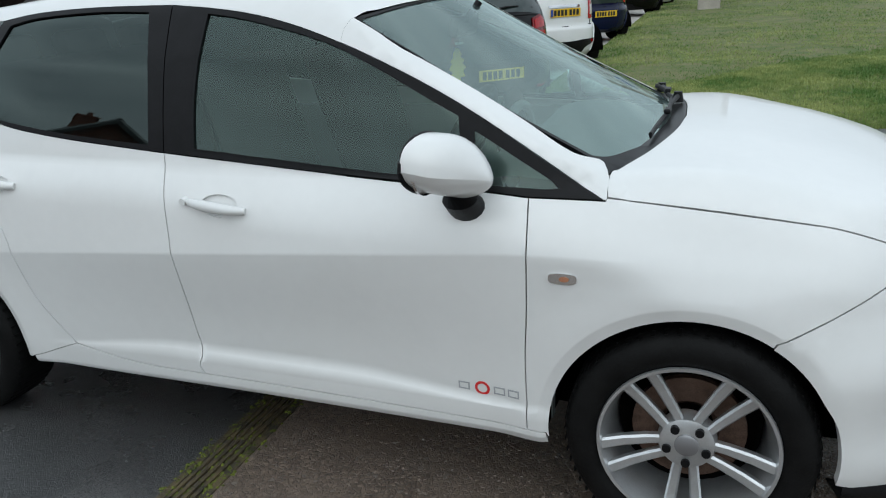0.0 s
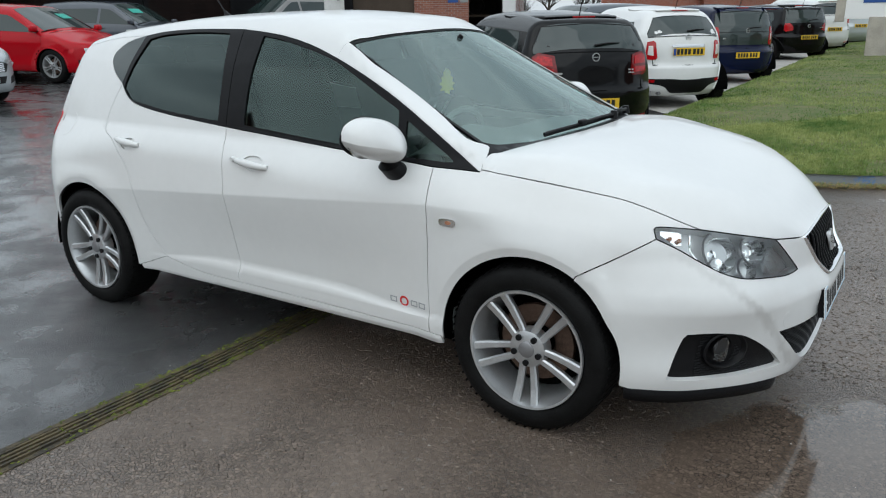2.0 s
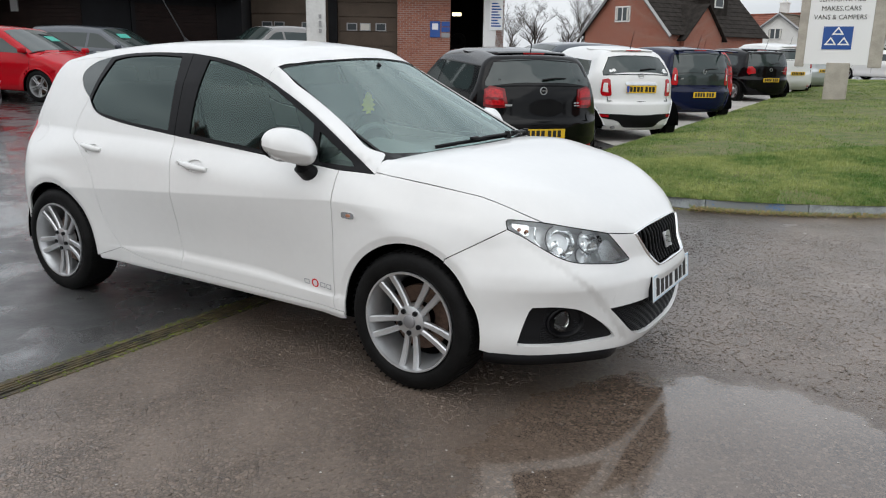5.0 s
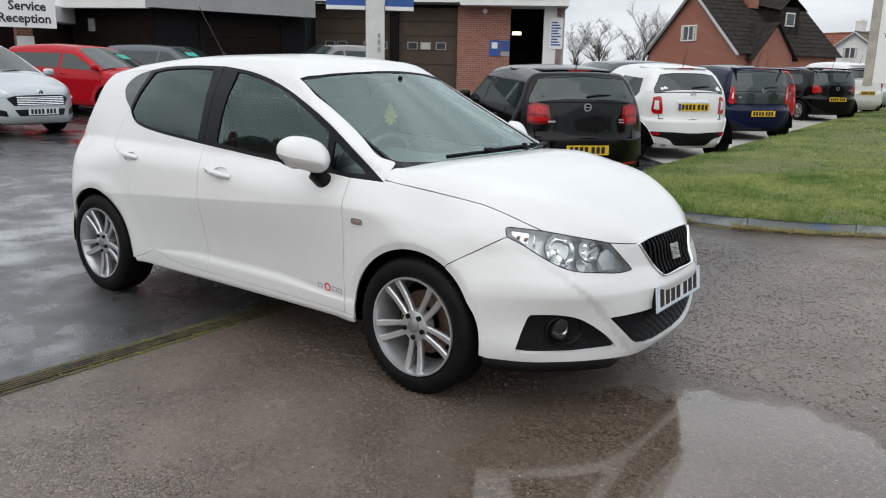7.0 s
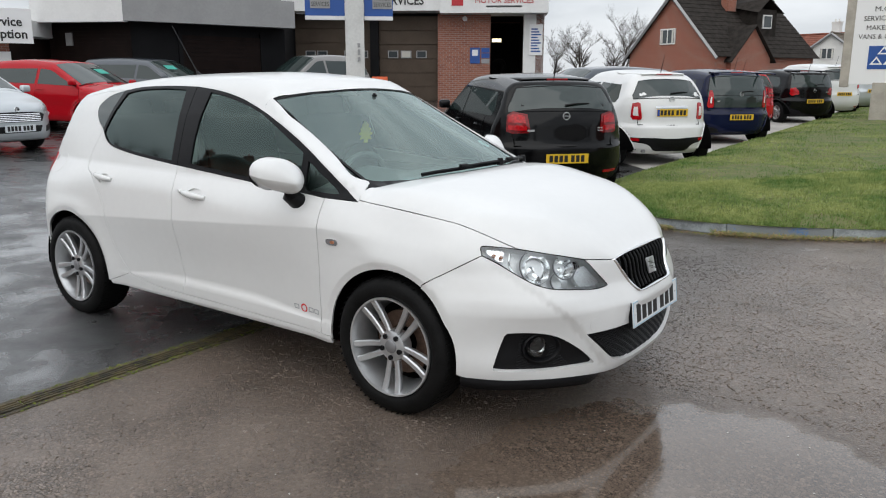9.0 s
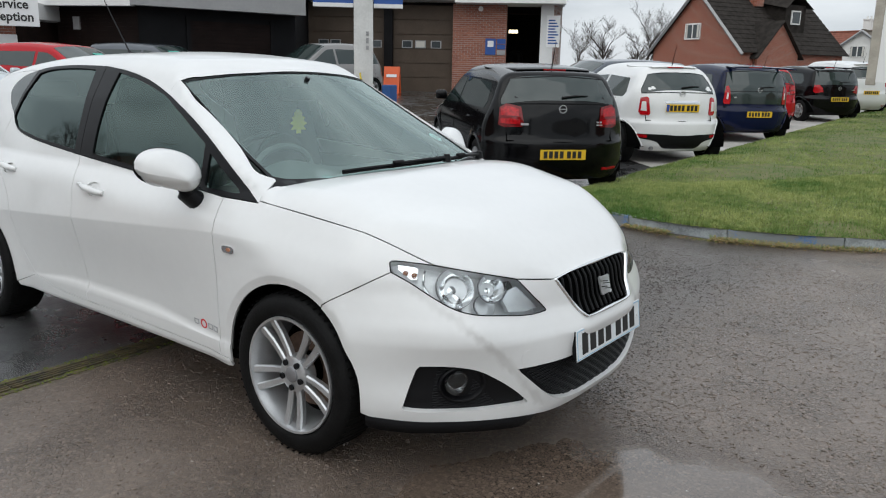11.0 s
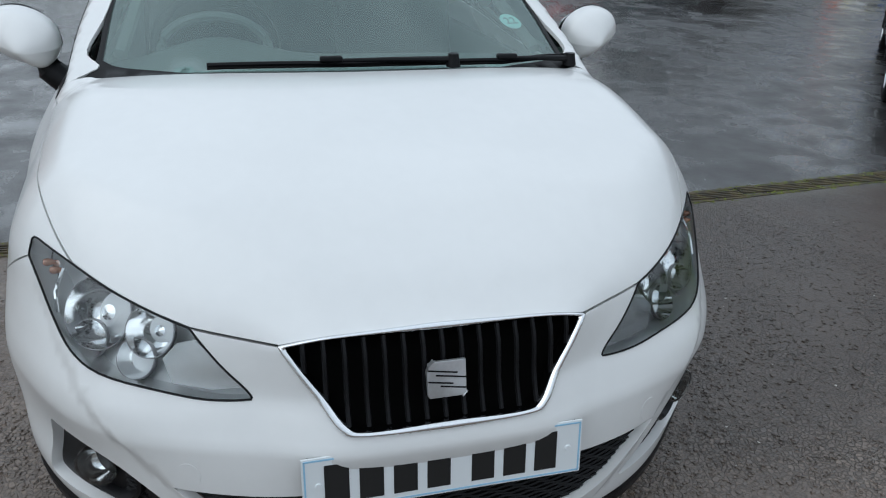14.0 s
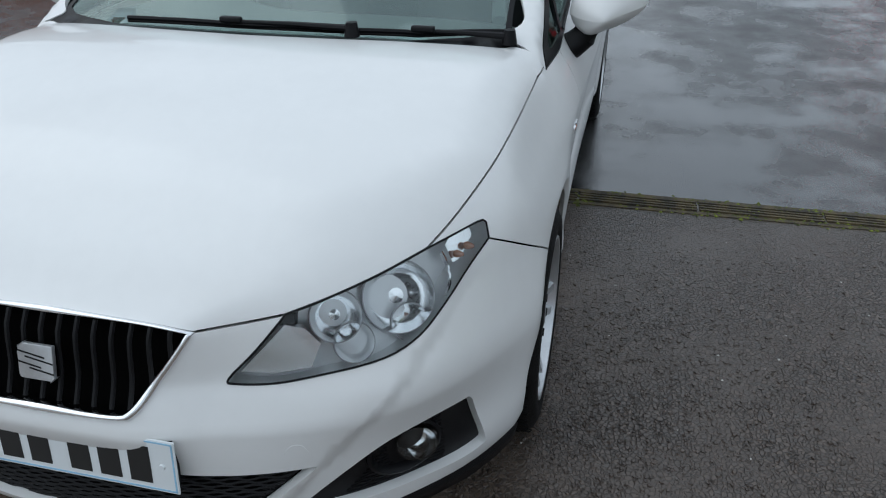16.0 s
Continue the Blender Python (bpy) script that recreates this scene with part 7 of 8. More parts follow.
CARD = material("green_sale_card", (0.05, 0.38, 0.30), 0.6, vary=0.2, scale=30)
LAMPWHITE = material("pale_lamp_inset", (0.75, 0.70, 0.68), 0.2, coat=1.0)
POLO = dict(front=0.82, rear=-3.15, base=2.47, half=0.842, high=1.455, belt=0.93, cowl=0.96, nose=0.74, cowl_x=-0.12, top_x=-0.90, roof_end=-2.75, glass_end=-2.62, tyre=0.305, rim=0.2, plate=0.50, badge=0.985, step=0.045,
            tail_z=[0.2, 0.3, 0.45, 0.60, 0.68, 0.90, 1.04, 1.2, 1.36, 1.45], tail_d=[0.14, 0.05, 0.0, 0.0, 0.035, 0.06, 0.10, 0.20, 0.31, 0.38], rw=(1.055, 1.345), rwy=(0.65, 0.53), gate=(0.64, 1.05, 0.60),
            rear_lamps=[([(0.80, 0.99), (0.80, 0.80), (0.72, 0.78), (0.50, 0.79), (0.48, 0.83), (0.53, 1.0), (0.72, 1.03)], REDDEEP), ([(0.775, 0.975), (0.775, 0.905), (0.54, 0.90), (0.56, 0.98), (0.70, 1.005)], REDLENS), ([(0.77, 0.875), (0.77, 0.82), (0.52, 0.815), (0.53, 0.87)], REDLENS)],
            rear_trim=[([(-0.74, 0.24), (0.74, 0.24), (0.74, 0.34), (-0.74, 0.34)], PLASTIC, 0.002), ([(-0.72, 0.318), (-0.50, 0.318), (-0.50, 0.345), (-0.72, 0.345)], REDLENS, 0.008), ([(0.50, 0.318), (0.72, 0.318), (0.72, 0.345), (0.50, 0.345)], REDLENS, 0.008)],
            name_bars=[(0.40, 0.82, 0.13, 0.022), (-0.42, 0.845, 0.085, 0.016), (-0.42, 0.815, 0.10, 0.012)], exhaust=0.45)
FIAT = dict(front=0.74, rear=-2.83, base=2.30, half=0.815, high=1.485, belt=0.96, cowl=0.98, nose=0.80, cowl_x=-0.18, top_x=-0.85, roof_end=-2.45, glass_end=-2.32, tyre=0.29, rim=0.19, plate=0.845, badge=1.045, band=PLATE_BLUE, step=0.045, plan=1.05, tumble=0.52, pillar=-0.25,
            tail_z=[0.2, 0.3, 0.45, 0.60, 0.68, 0.90, 1.06, 1.2, 1.36, 1.47], tail_d=[0.12, 0.03, 0.0, 0.01, 0.05, 0.07, 0.11, 0.21, 0.36, 0.48], rw=(1.085, 1.375), rwy=(0.57, 0.44), gate=(0.66, 1.08, 0.52), alloy=DARKALLOY,
            rear_lamps=[([(0.72, 0.98), (0.74, 0.78), (0.70, 0.735), (0.56, 0.735), (0.54, 0.76), (0.58, 0.98), (0.62, 1.0)], REDLENS), ([(0.69, 0.93), (0.70, 0.80), (0.60, 0.79), (0.62, 0.93)], LAMPWHITE)],
            rear_trim=[([(-0.64, 0.40), (0.64, 0.40), (0.66, 0.46), (-0.66, 0.46)], PLASTIC, 0.005), ([(-0.62, 0.41), (-0.50, 0.41), (-0.50, 0.45), (-0.62, 0.45)], REDLENS, 0.010), ([(0.50, 0.41), (0.62, 0.41), (0.62, 0.45), (0.50, 0.45)], REDLENS, 0.010), ([(-0.26, 0.91), (0.26, 0.91), (0.27, 0.945), (-0.27, 0.945)], CHROME, 0.012)], exhaust=0.42)
UPCAR = dict(front=0.62, rear=-2.95, base=2.42, half=0.82, high=1.485, belt=0.95, cowl=0.97, nose=0.78, cowl_x=-0.10, top_x=-0.85, roof_end=-2.68, glass_end=-2.38, tyre=0.29, rim=0.185, plate=0.56, badge=1.01, plan=0.8, tumble=0.30,
             tail_z=[0.2, 0.3, 0.45, 0.62, 0.70, 0.90, 1.06, 1.2, 1.36, 1.47], tail_d=[0.12, 0.03, 0.0, 0.0, 0.05, 0.055, 0.08, 0.14, 0.21, 0.28], rw=(1.0, 1.375), rwy=(0.64, 0.58), gate=(0.69, 1.0, 0.64), spoiler_paint=NAVY,
             rear_lamps=[([(0.74, 1.07), (0.77, 0.78), (0.74, 0.74), (0.63, 0.74), (0.62, 0.80), (0.65, 1.02), (0.69, 1.08)], REDLENS), ([(0.70, 0.95), (0.71, 0.84), (0.67, 0.83), (0.67, 0.95)], LAMPWHITE)],
             rear_trim=[([(-0.62, 0.745), (0.62, 0.745), (0.64, 1.0), (-0.64, 1.0)], CARGLASS, 0.002), ([(-0.70, 0.30), (0.70, 0.30), (0.70, 0.38), (-0.70, 0.38)], PLASTIC, 0.003)], name_bars=[(0.45, 0.87, 0.10, 0.025)])
PEUG = dict(UPCAR, high=1.46, plate=0.62, badge=0.90, rear_lamps=[([(0.76, 0.97), (0.78, 0.82), (0.72, 0.76), (0.50, 0.80), (0.52, 0.90), (0.62, 0.98)], REDLENS)], rear_trim=[([(-0.70, 0.28), (0.70, 0.28), (0.70, 0.40), (-0.70, 0.40)], PLASTIC, 0.003)], name_bars=[(-0.4, 0.86, 0.14, 0.02)], gate=(0.72, 1.0, 0.60), spoiler_paint=BLACKPAINT)
HATCH = dict(POLO, step=0.06, exhaust=None)
SUV = dict(POLO, high=1.62, belt=1.03, cowl=1.08, nose=0.88, tyre=0.33, arch=0.385, plate=0.72, badge=0.95, rw=(1.14, 1.48), step=0.07, gate=(0.70, 1.1, 0.6), tail_z=[0.25, 0.35, 0.5, 0.70, 0.78, 1.0, 1.14, 1.3, 1.5, 1.6], tail_d=[0.14, 0.05, 0.0, 0.0, 0.035, 0.06, 0.10, 0.17, 0.28, 0.36], rear_lamps=[([(0.80, 1.12), (0.80, 0.90), (0.62, 0.88), (0.62, 1.12)], REDLENS)], name_bars=[], exhaust=None)
FIESTA = dict(front=0.83, rear=-3.12, base=2.49, half=0.85, high=1.475, belt=0.93, cowl=0.99, nose=0.78, cowl_x=-0.05, top_x=-0.92, tyre=0.30, rim=0.2, plate=0.41, badge=0.705, step=0.05, bars=5, bar_z=(0.52, 0.63), bar_w=0.40,
              front_trim=[([(-0.44, 0.50), (0.44, 0.50), (0.52, 0.61), (0.40, 0.655), (-0.40, 0.655), (-0.52, 0.61)], PLASTIC, 0.003), ([(-0.38, 0.34), (0.38, 0.34), (0.44, 0.44), (-0.44, 0.44)], PLASTIC, 0.002), ([(-0.72, 0.36), (-0.52, 0.33), (-0.54, 0.42), (-0.72, 0.47)], PLASTIC, 0.003), ([(0.52, 0.33), (0.72, 0.36), (0.72, 0.47), (0.54, 0.42)], PLASTIC, 0.003), ([(-0.66, 0.225), (0.66, 0.225), (0.66, 0.27), (-0.66, 0.27)], PLASTIC, 0.003)],
              front_lamps=[[(0.46, 0.68), (0.60, 0.655), (0.73, 0.70), (0.76, 0.80), (0.72, 0.84), (0.60, 0.76)]])
GOLF = dict(front=0.86, rear=-3.37, base=2.63, half=0.88, high=1.46, belt=0.94, cowl=0.98, nose=0.74, cowl_x=-0.08, top_x=-0.95, tyre=0.315, rim=0.21, plate=0.44, badge=0.635, band=PLATE_BLUE, step=0.055, card=0.3,
            front_trim=[([(-0.50, 0.60), (0.50, 0.60), (0.52, 0.665), (-0.52, 0.665)], PLASTIC, 0.003), ([(-0.55, 0.33), (0.55, 0.33), (0.50, 0.42), (-0.50, 0.42)], PLASTIC, 0.003), ([(-0.76, 0.33), (-0.58, 0.33), (-0.58, 0.42), (-0.76, 0.44)], PLASTIC, 0.003), ([(0.58, 0.33), (0.76, 0.33), (0.76, 0.44), (0.58, 0.42)], PLASTIC, 0.003)],
            front_lamps=[[(0.52, 0.60), (0.68, 0.60), (0.78, 0.65), (0.79, 0.72), (0.66, 0.70), (0.53, 0.665)]])
ESTATE = dict(GOLF, high=1.50, rear=-3.62, roof_end=-3.3, glass_end=-3.2, card=-0.25)
MPV = dict(GOLF, high=1.66, belt=1.02, cowl=1.08, nose=0.86, rear=-3.4, glass_end=-3.0, card=None, tyre=0.32)

parked("hatchback_black", "glossy black hatchback with red rear lamps parked by lawn", POLO, BLACKPAINT, (-2.62, 5.43), 138)
parked("city_car_white", "small rounded white city car with chrome plate trim", FIAT, WHITE, (-2.61, 9.11), 138)
parked("city_car_navy", "small dark navy hatchback with black glass tailgate", UPCAR, NAVY, (-2.72, 13.33), 138)
parked("hatchback_red_row", "bright red hatchback mostly hidden between parked cars", dict(HATCH, plate=0.5), RED, (-3.6, 17.2), 138)
parked("city_car_black", "small glossy black hatchback in the parked row", PEUG, BLACKPAINT, (-2.75, 20.6), 138)
parked("suv_white", "white crossover with black lower trim in row", SUV, WHITE, (-2.7, 24.2), 138)
parked("suv_pale", "pale grey crossover further along the parked row", SUV, SILVER, (-2.4, 28.2), 138)
parked("hatchback_white_far", "white hatchback across the lawn behind the sign", HATCH, WHITE, (0.2, 39.5), 150)
parked("estate_grey_row", "dark grey estate car behind the parked row", dict(ESTATE), GREYPAINT, (-6.6, 12.4), 240, rear=False)
parked("hatchback_silver", "silver hatchback facing the yard with slatted chrome grille", FIESTA, SILVER, (-11.6, 2.85), 8, rear=False)
parked("hatchback_red", "bright red hatchback with a green card in screen", GOLF, RED, (-13.6, 6.4), 17, rear=False)
parked("estate_grey", "dark grey estate with roof rails beside the workshop", ESTATE, GREYPAINT, (-15.9, 10.2), 17, rear=False)
parked("people_carrier", "dull silver people carrier standing before the workshop", MPV, BEIGEGREY, (-15.9, 13.1), 262, rear=False)


# ---------- workshop, signs, houses and trees ----------
def brick(name, a=(0.24, 0.085, 0.055), b=(0.33, 0.13, 0.085), mortar=(0.33, 0.30, 0.27), rows=0.075):
    m = bpy.data.materials.new(name)
    m.use_nodes = True
    n, l = m.node_tree.nodes, m.node_tree.links
    p = n["Principled BSDF"]
    p.inputs["Roughness"].default_value = 0.85
    co, t, mp = n.new("ShaderNodeTexCoord"), n.new("ShaderNodeTexBrick"), n.new("ShaderNodeCombineXYZ")
    sep, add = n.new("ShaderNodeSeparateXYZ"), n.new("ShaderNodeMath")
    l.new(co.outputs["Object"], sep.inputs[0])
    add.operation = "ADD"
    l.new(sep.outputs[0], add.inputs[0])
    l.new(sep.outputs[1], add.inputs[1])
    l.new(add.outputs[0], mp.inputs[0])
    l.new(sep.outputs[2], mp.inputs[1])
    l.new(mp.outputs[0], t.inputs["Vector"])
    t.inputs["Color1"].default_value, t.inputs["Color2"].default_value, t.inputs["Mortar"].default_value = (*a, 1), (*b, 1), (*mortar, 1)
    t.inputs["Scale"].default_value, t.inputs["Mortar Size"].default_value = 1.0, 0.006
    t.inputs["Brick Width"].default_value, t.inputs["Row Height"].default_value = 0.225, rows
    l.new(t.outputs[0], p.inputs["Base Color"])
    bp = n.new("ShaderNodeBump")
    bp.inputs["Strength"].default_value, bp.inputs["Distance"].default_value, bp.invert = 0.6, 0.01, True
    l.new(t.outputs["Fac"], bp.inputs["Height"])
    l.new(bp.outputs[0], p.inputs["Normal"])
    return m


BRICK = brick("red_brick")
HOUSEBRICK = brick("house_brick", (0.26, 0.075, 0.04), (0.33, 0.11, 0.065))
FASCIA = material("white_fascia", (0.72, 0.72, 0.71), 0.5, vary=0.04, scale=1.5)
# plain grey parts, and the white canopy's side with its shade as colour
FASCIAGREY = material("grey_and_shaded_fascia", (0.30, 0.30, 0.30), 0.5, vary=0.06, scale=1.5)
CLADDING = material("dark_brown_cladding", (0.012, 0.007, 0.006), 0.55, vary=0.25, scale=3, spec=0.1)
CHARCOAL = material("charcoal_render", (0.009, 0.009, 0.010), 0.7, vary=0.15, scale=2, spec=0.1)
DOORBROWN = material("brown_sectional_door", (0.085, 0.065, 0.050), 0.55, vary=0.10, scale=2, spec=0.1)
SHOPDARK = material("workshop_interior_shade", (0.015, 0.014, 0.013), 0.9, spec=0.1)
SIGNWHITE = material("white_sign_board", (0.80, 0.80, 0.80), 0.4)
SIGNBLUE = material("blue_sign", (0.015, 0.075, 0.30), 0.4)
SIGNINK = material("sign_ink", (0.02, 0.02, 0.02), 0.5)
SIGNRED = material("sign_red", (0.45, 0.02, 0.03), 0.5)
STONEPOST = material("precast_post", (0.40, 0.37, 0.32), 0.85, vary=0.12, scale=4, bump=0.5, bump_scale=70)
COLUMNWHITE = material("white_painted_column", (0.60, 0.60, 0.58), 0.6, vary=0.08, scale=2)
TILES = material("dark_roof_tiles", (0.030, 0.026, 0.023), 0.9, vary=0.3, scale=2.5, spec=0.1)
REDTILES = material("red_roof_tiles", (0.20, 0.065, 0.04), 0.8, vary=0.25, scale=2.5)
BROWNTILES = material("brown_roof_tiles", (0.11, 0.085, 0.06), 0.8, vary=0.25, scale=2.5)
RENDERWHITE = material("white_render", (0.72, 0.71, 0.68), 0.8, vary=0.05, scale=1)
BARK = material("wet_bark", (0.06, 0.05, 0.042), 0.95, vary=0.3, scale=5)
ORANGE = material("orange_plastic", (0.75, 0.12, 0.03), 0.5)
BLUEBIN = material("blue_plastic", (0.02, 0.08, 0.25), 0.5)
HOSE = material("yellow_hose", (0.55, 0.42, 0.03), 0.5)
HEDGE = material("dark_hedge", (0.03, 0.045, 0.015), 0.9, vary=0.4, scale=3)
PANE = material("house_pane", (0.05, 0.06, 0.065), 0.05)
CURTAIN = material("pale_curtain", (0.55, 0.53, 0.48), 0.9)


def wall_box(name, a, b, z0, z1, thick, mat, parent, label="", bevel=0.0, back=True):
    """An upright slab from plan point a to b, its face on the line, its thickness behind it (to the left of a->b)."""
    a, b = Vector(a), Vector(b)
    d = b - a
    m = Matrix.Translation((a.x, a.y, z0)) @ Matrix.Rotation(math.atan2(d.y, d.x), 4, "Z")
    bm = box((d.length, thick, z1 - z0), (d.length / 2, thick / 2 if back else -thick / 2, (z1 - z0) / 2))
    o = part(name, bm, mat, parent, label, bevel=bevel)
    o.matrix_basis = m
    return o


GO, GA = Vector((-16.4, 20.8)), radians(32)
GD, GN = Vector((math.cos(GA), math.sin(GA))), Vector((-math.sin(GA), math.cos(GA)))
gp = lambda s, dpt=0.0: GO + GD * s + GN * dpt
GZ = 0.60
ws = tagged(empty("workshop"), "single-storey brick and dark-clad workshop with brown sectional doors", "building")
# front of the garage: piers, doors set back, open bay
wall_box("pier", gp(-5.1), gp(-4.83), GZ, 3.9, 0.5, CHARCOAL, ws)
wall_box("pier", gp(-1.90), gp(-1.58), GZ, 3.9, 0.5, CHARCOAL, ws)
wall_box("pier", gp(0.68), gp(2.66), GZ - 0.2, 3.80, 0.6, BRICK, ws, "red brick pier")
wall_box("pier", gp(3.90), gp(4.66), GZ - 0.2, 3.80, 0.6, FASCIA, ws, "white painted pier")


def sectional(s0, s1, z1, wins):
    d = empty("sectional_door")
    d.parent = ws
    tagged(d, "brown sectional door with small square windows")
    wall_box("door_frame", gp(s0, 0.32), gp(s1, 0.32), GZ - 0.1, z1, 0.05, DOORBROWN, d)
    n = 6
    for k in range(n):
        za, zb = GZ + (z1 - GZ) * k / n, GZ + (z1 - GZ) * (k + 1) / n
        wall_box("door_panel", gp(s0, 0.25), gp(s1, 0.25), za + 0.01, zb - 0.01, 0.06, DOORBROWN, d)
    for s in wins:
        f_ = wall_box("door_window", gp(s - 0.20, 0.235), gp(s + 0.20, 0.235), 2.20, 2.48, 0.03, FASCIAGREY, d)
        wall_box("pane", gp(s - 0.16, 0.228), gp(s + 0.16, 0.228), 2.23, 2.45, 0.01, CURTAIN if abs(s + 0.6) < 0.1 else PANE, d)


sectional(-4.83, -1.90, 3.85, (-4.25, -3.79, -2.75, -2.22))
sectional(-1.58, 0.68, 3.75, (-1.05, -0.55, 0.04))
# open bay; the darkness of the room behind is put into its wall colour
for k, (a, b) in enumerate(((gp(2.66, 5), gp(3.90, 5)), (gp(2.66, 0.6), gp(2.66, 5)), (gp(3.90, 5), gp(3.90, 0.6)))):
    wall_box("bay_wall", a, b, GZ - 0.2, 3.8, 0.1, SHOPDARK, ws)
part("bay_tyre", revolve([(0.18, -0.1), (0.30, -0.1), (0.33, -0.05), (0.33, 0.05), (0.30, 0.1), (0.18, 0.1)], 24, Matrix.Translation((*gp(3.0, 2.2), 1.9))), RUBBER, ws, smooth=True)
wall_box("bay_shelf", gp(2.7, 1.9), gp(3.5, 1.9), 1.50, 1.58, 0.6, DOORBROWN, ws)
wall_box("side_wall", gp(4.66, 0.0), gp(4.66, 12), GZ - 0.2, 4.4, 0.3, BRICK, ws)
wall_box("fascia", gp(-5.2, -0.55), gp(0.80, -0.55), 3.88, 4.62, 1.2, FASCIA, ws, "white fascia board with black lettering")
wall_box("fascia", gp(0.80, -0.75), gp(4.75, -0.75), 3.78, 4.46, 1.6, FASCIA, ws, "white fascia box with red lettering")
wall_box("flat_roof", gp(-5.2, 0.4), gp(4.7, 0.4), 4.3, 4.45, 11.5, CHARCOAL, ws)
wall_box("rear_wall", gp(-5.2, 11.7), gp(4.7, 11.7), GZ, 4.4, 0.3, BRICK, ws)
gm = lambda s, z, off: Matrix.Translation((*(GO + GD * s + GN * off), z)) @ Matrix.Rotation(GA, 4, "Z") @ Matrix.Rotation(radians(90), 4, "X")
letters("MOTOR SERVICES", 0.42, gm(-1.35, 4.22, -0.56), SIGNINK, parent=ws, depth=0.01, width=3.1, bold=0.008)
letters("MOTOR SERVICES", 0.26, gm(3.15, 4.20, -0.76), SIGNRED, parent=ws, depth=0.008, width=2.1)
part("fascia_emblem", box((0.42, 0.34, 0.02)), SIGNRED, ws).matrix_basis = gm(1.45, 4.2, -0.76)
wall_box("fascia_bar", gp(2.5, -0.765), gp(3.8, -0.765), 3.98, 4.03, 0.01, SIGNINK, ws)
mot = wall_box("wall_sign", gp(1.90, -0.03), gp(2.28, -0.03), 2.0, 2.58, 0.03, SIGNBLUE, ws, "blue test station sign")
wall_box("sign_triangle", gp(1.98, -0.045), gp(2.20, -0.045), 2.28, 2.50, 0.012, SIGNWHITE, ws)
for k in range(3):
    wall_box("wall_sign", gp(2.33, -0.03), gp(2.64, -0.03), 2.0 + 0.2 * k, 2.17 + 0.2 * k, 0.03, (FASCIAGREY, SIGNBLUE, SIGNBLUE)[k], ws)
wall_box("notice_board", gp(4.12, -0.04), gp(4.60, -0.04), 2.30, 3.42, 0.04, SIGNWHITE, ws, "white notice board with blue print")
for k in range(9):
    wall_box("notice_bar", gp(4.18, -0.05), gp(4.54 - 0.06 * (k % 3), -0.05), 2.42 + 0.1 * k, 2.47 + 0.1 * k, 0.01, SIGNBLUE, ws)
part("bay_lamp", box((0.35, 0.12, 0.10)), material("lit_lamp", (1.0, 0.85, 0.55), emit=2.0), ws).matrix_basis = gm(2.9, 2.9, 1.2)
part("wall_light", cone(0.09, 0.09, 0.1, gm(1.7, 3.62, -0.08), 16), FASCIA, ws)

# the showroom wing with its projecting canopy
sh = tagged(empty("showroom_wing"), "dark brown clad showroom wing under a white canopy", "building")
AC, AE, AL = Vector((-18.35, 9.76)), Vector((-16.92, 14.91)), Vector((-20.88, 8.48))
back = Vector((-0.96, 0.27))
# the white canopy's side: its shade is put into the grey colour
wall_box("canopy_fascia", AC, AE, 3.0, 3.82, 0.25, FASCIAGREY, sh, "canopy side fascia, its shade put into the grey")
wall_box("canopy_fascia", AL, AC, 2.97, 3.95, 0.25, FASCIA, sh, "white canopy fascia")
cv = [(*AC, 3.02), (*AE, 3.02), (*(AE + back * 4), 3.02), (*(AL + Vector((-2, 3))), 3.02), (*AL, 3.02)]
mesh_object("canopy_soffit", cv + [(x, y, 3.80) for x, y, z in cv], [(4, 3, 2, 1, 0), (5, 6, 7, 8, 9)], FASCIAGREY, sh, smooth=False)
A1, A2, A0 = AC + back * 0.55 + Vector((0.15, 0.3)), AE + back * 0.75, AL + Vector((-0.5, 0.75))
wall_box("clad_wall", A0, A1, 0.2, 3.02, 0.2, CLADDING, sh, "dark brown boarded wall")
wall_box("clad_wall", A1, A2, 0.2, 3.02, 0.2, CHARCOAL, sh, "charcoal rendered wall")
wall_box("clad_wall", A2, gp(-4.83), 0.2, 3.9, 0.2, CHARCOAL, sh)
for k in range(24):
    z = 0.45 + 0.105 * k
    wall_box("board", A0 + (A1 - A0).normalized() * 0.05 + Vector((0.012, -0.022)), A1 + Vector((0.012, -0.022)), z, z + 0.095, 0.02, CLADDING, sh)
sd = (A2 - A1).normalized()
so = Vector((sd.y, -sd.x)) * 0.03
for k in range(18):
    z = 0.45 + 0.125 * k
    wall_box("shutter_slat", A1 + sd * 1.5 + so, A1 + sd * 4.1 + so, z, z + 0.115, 0.03, CLADDING, sh)
wall_box("shutter_frame", A1 + sd * 1.38 + so * 2, A1 + sd * 1.5 + so * 2, 0.4, 2.80, 0.06, CHARCOAL, sh)
wall_box("shutter_frame", A1 + sd * 4.1 + so * 2, A1 + sd * 4.22 + so * 2, 0.4, 2.80, 0.06, CHARCOAL, sh)
wall_box("vent_box", A0.lerp(A1, 0.22) + Vector((0.03, -0.06)), A0.lerp(A1, 0.30) + Vector((0.03, -0.06)), 2.36, 2.72, 0.08, FASCIAGREY, sh)
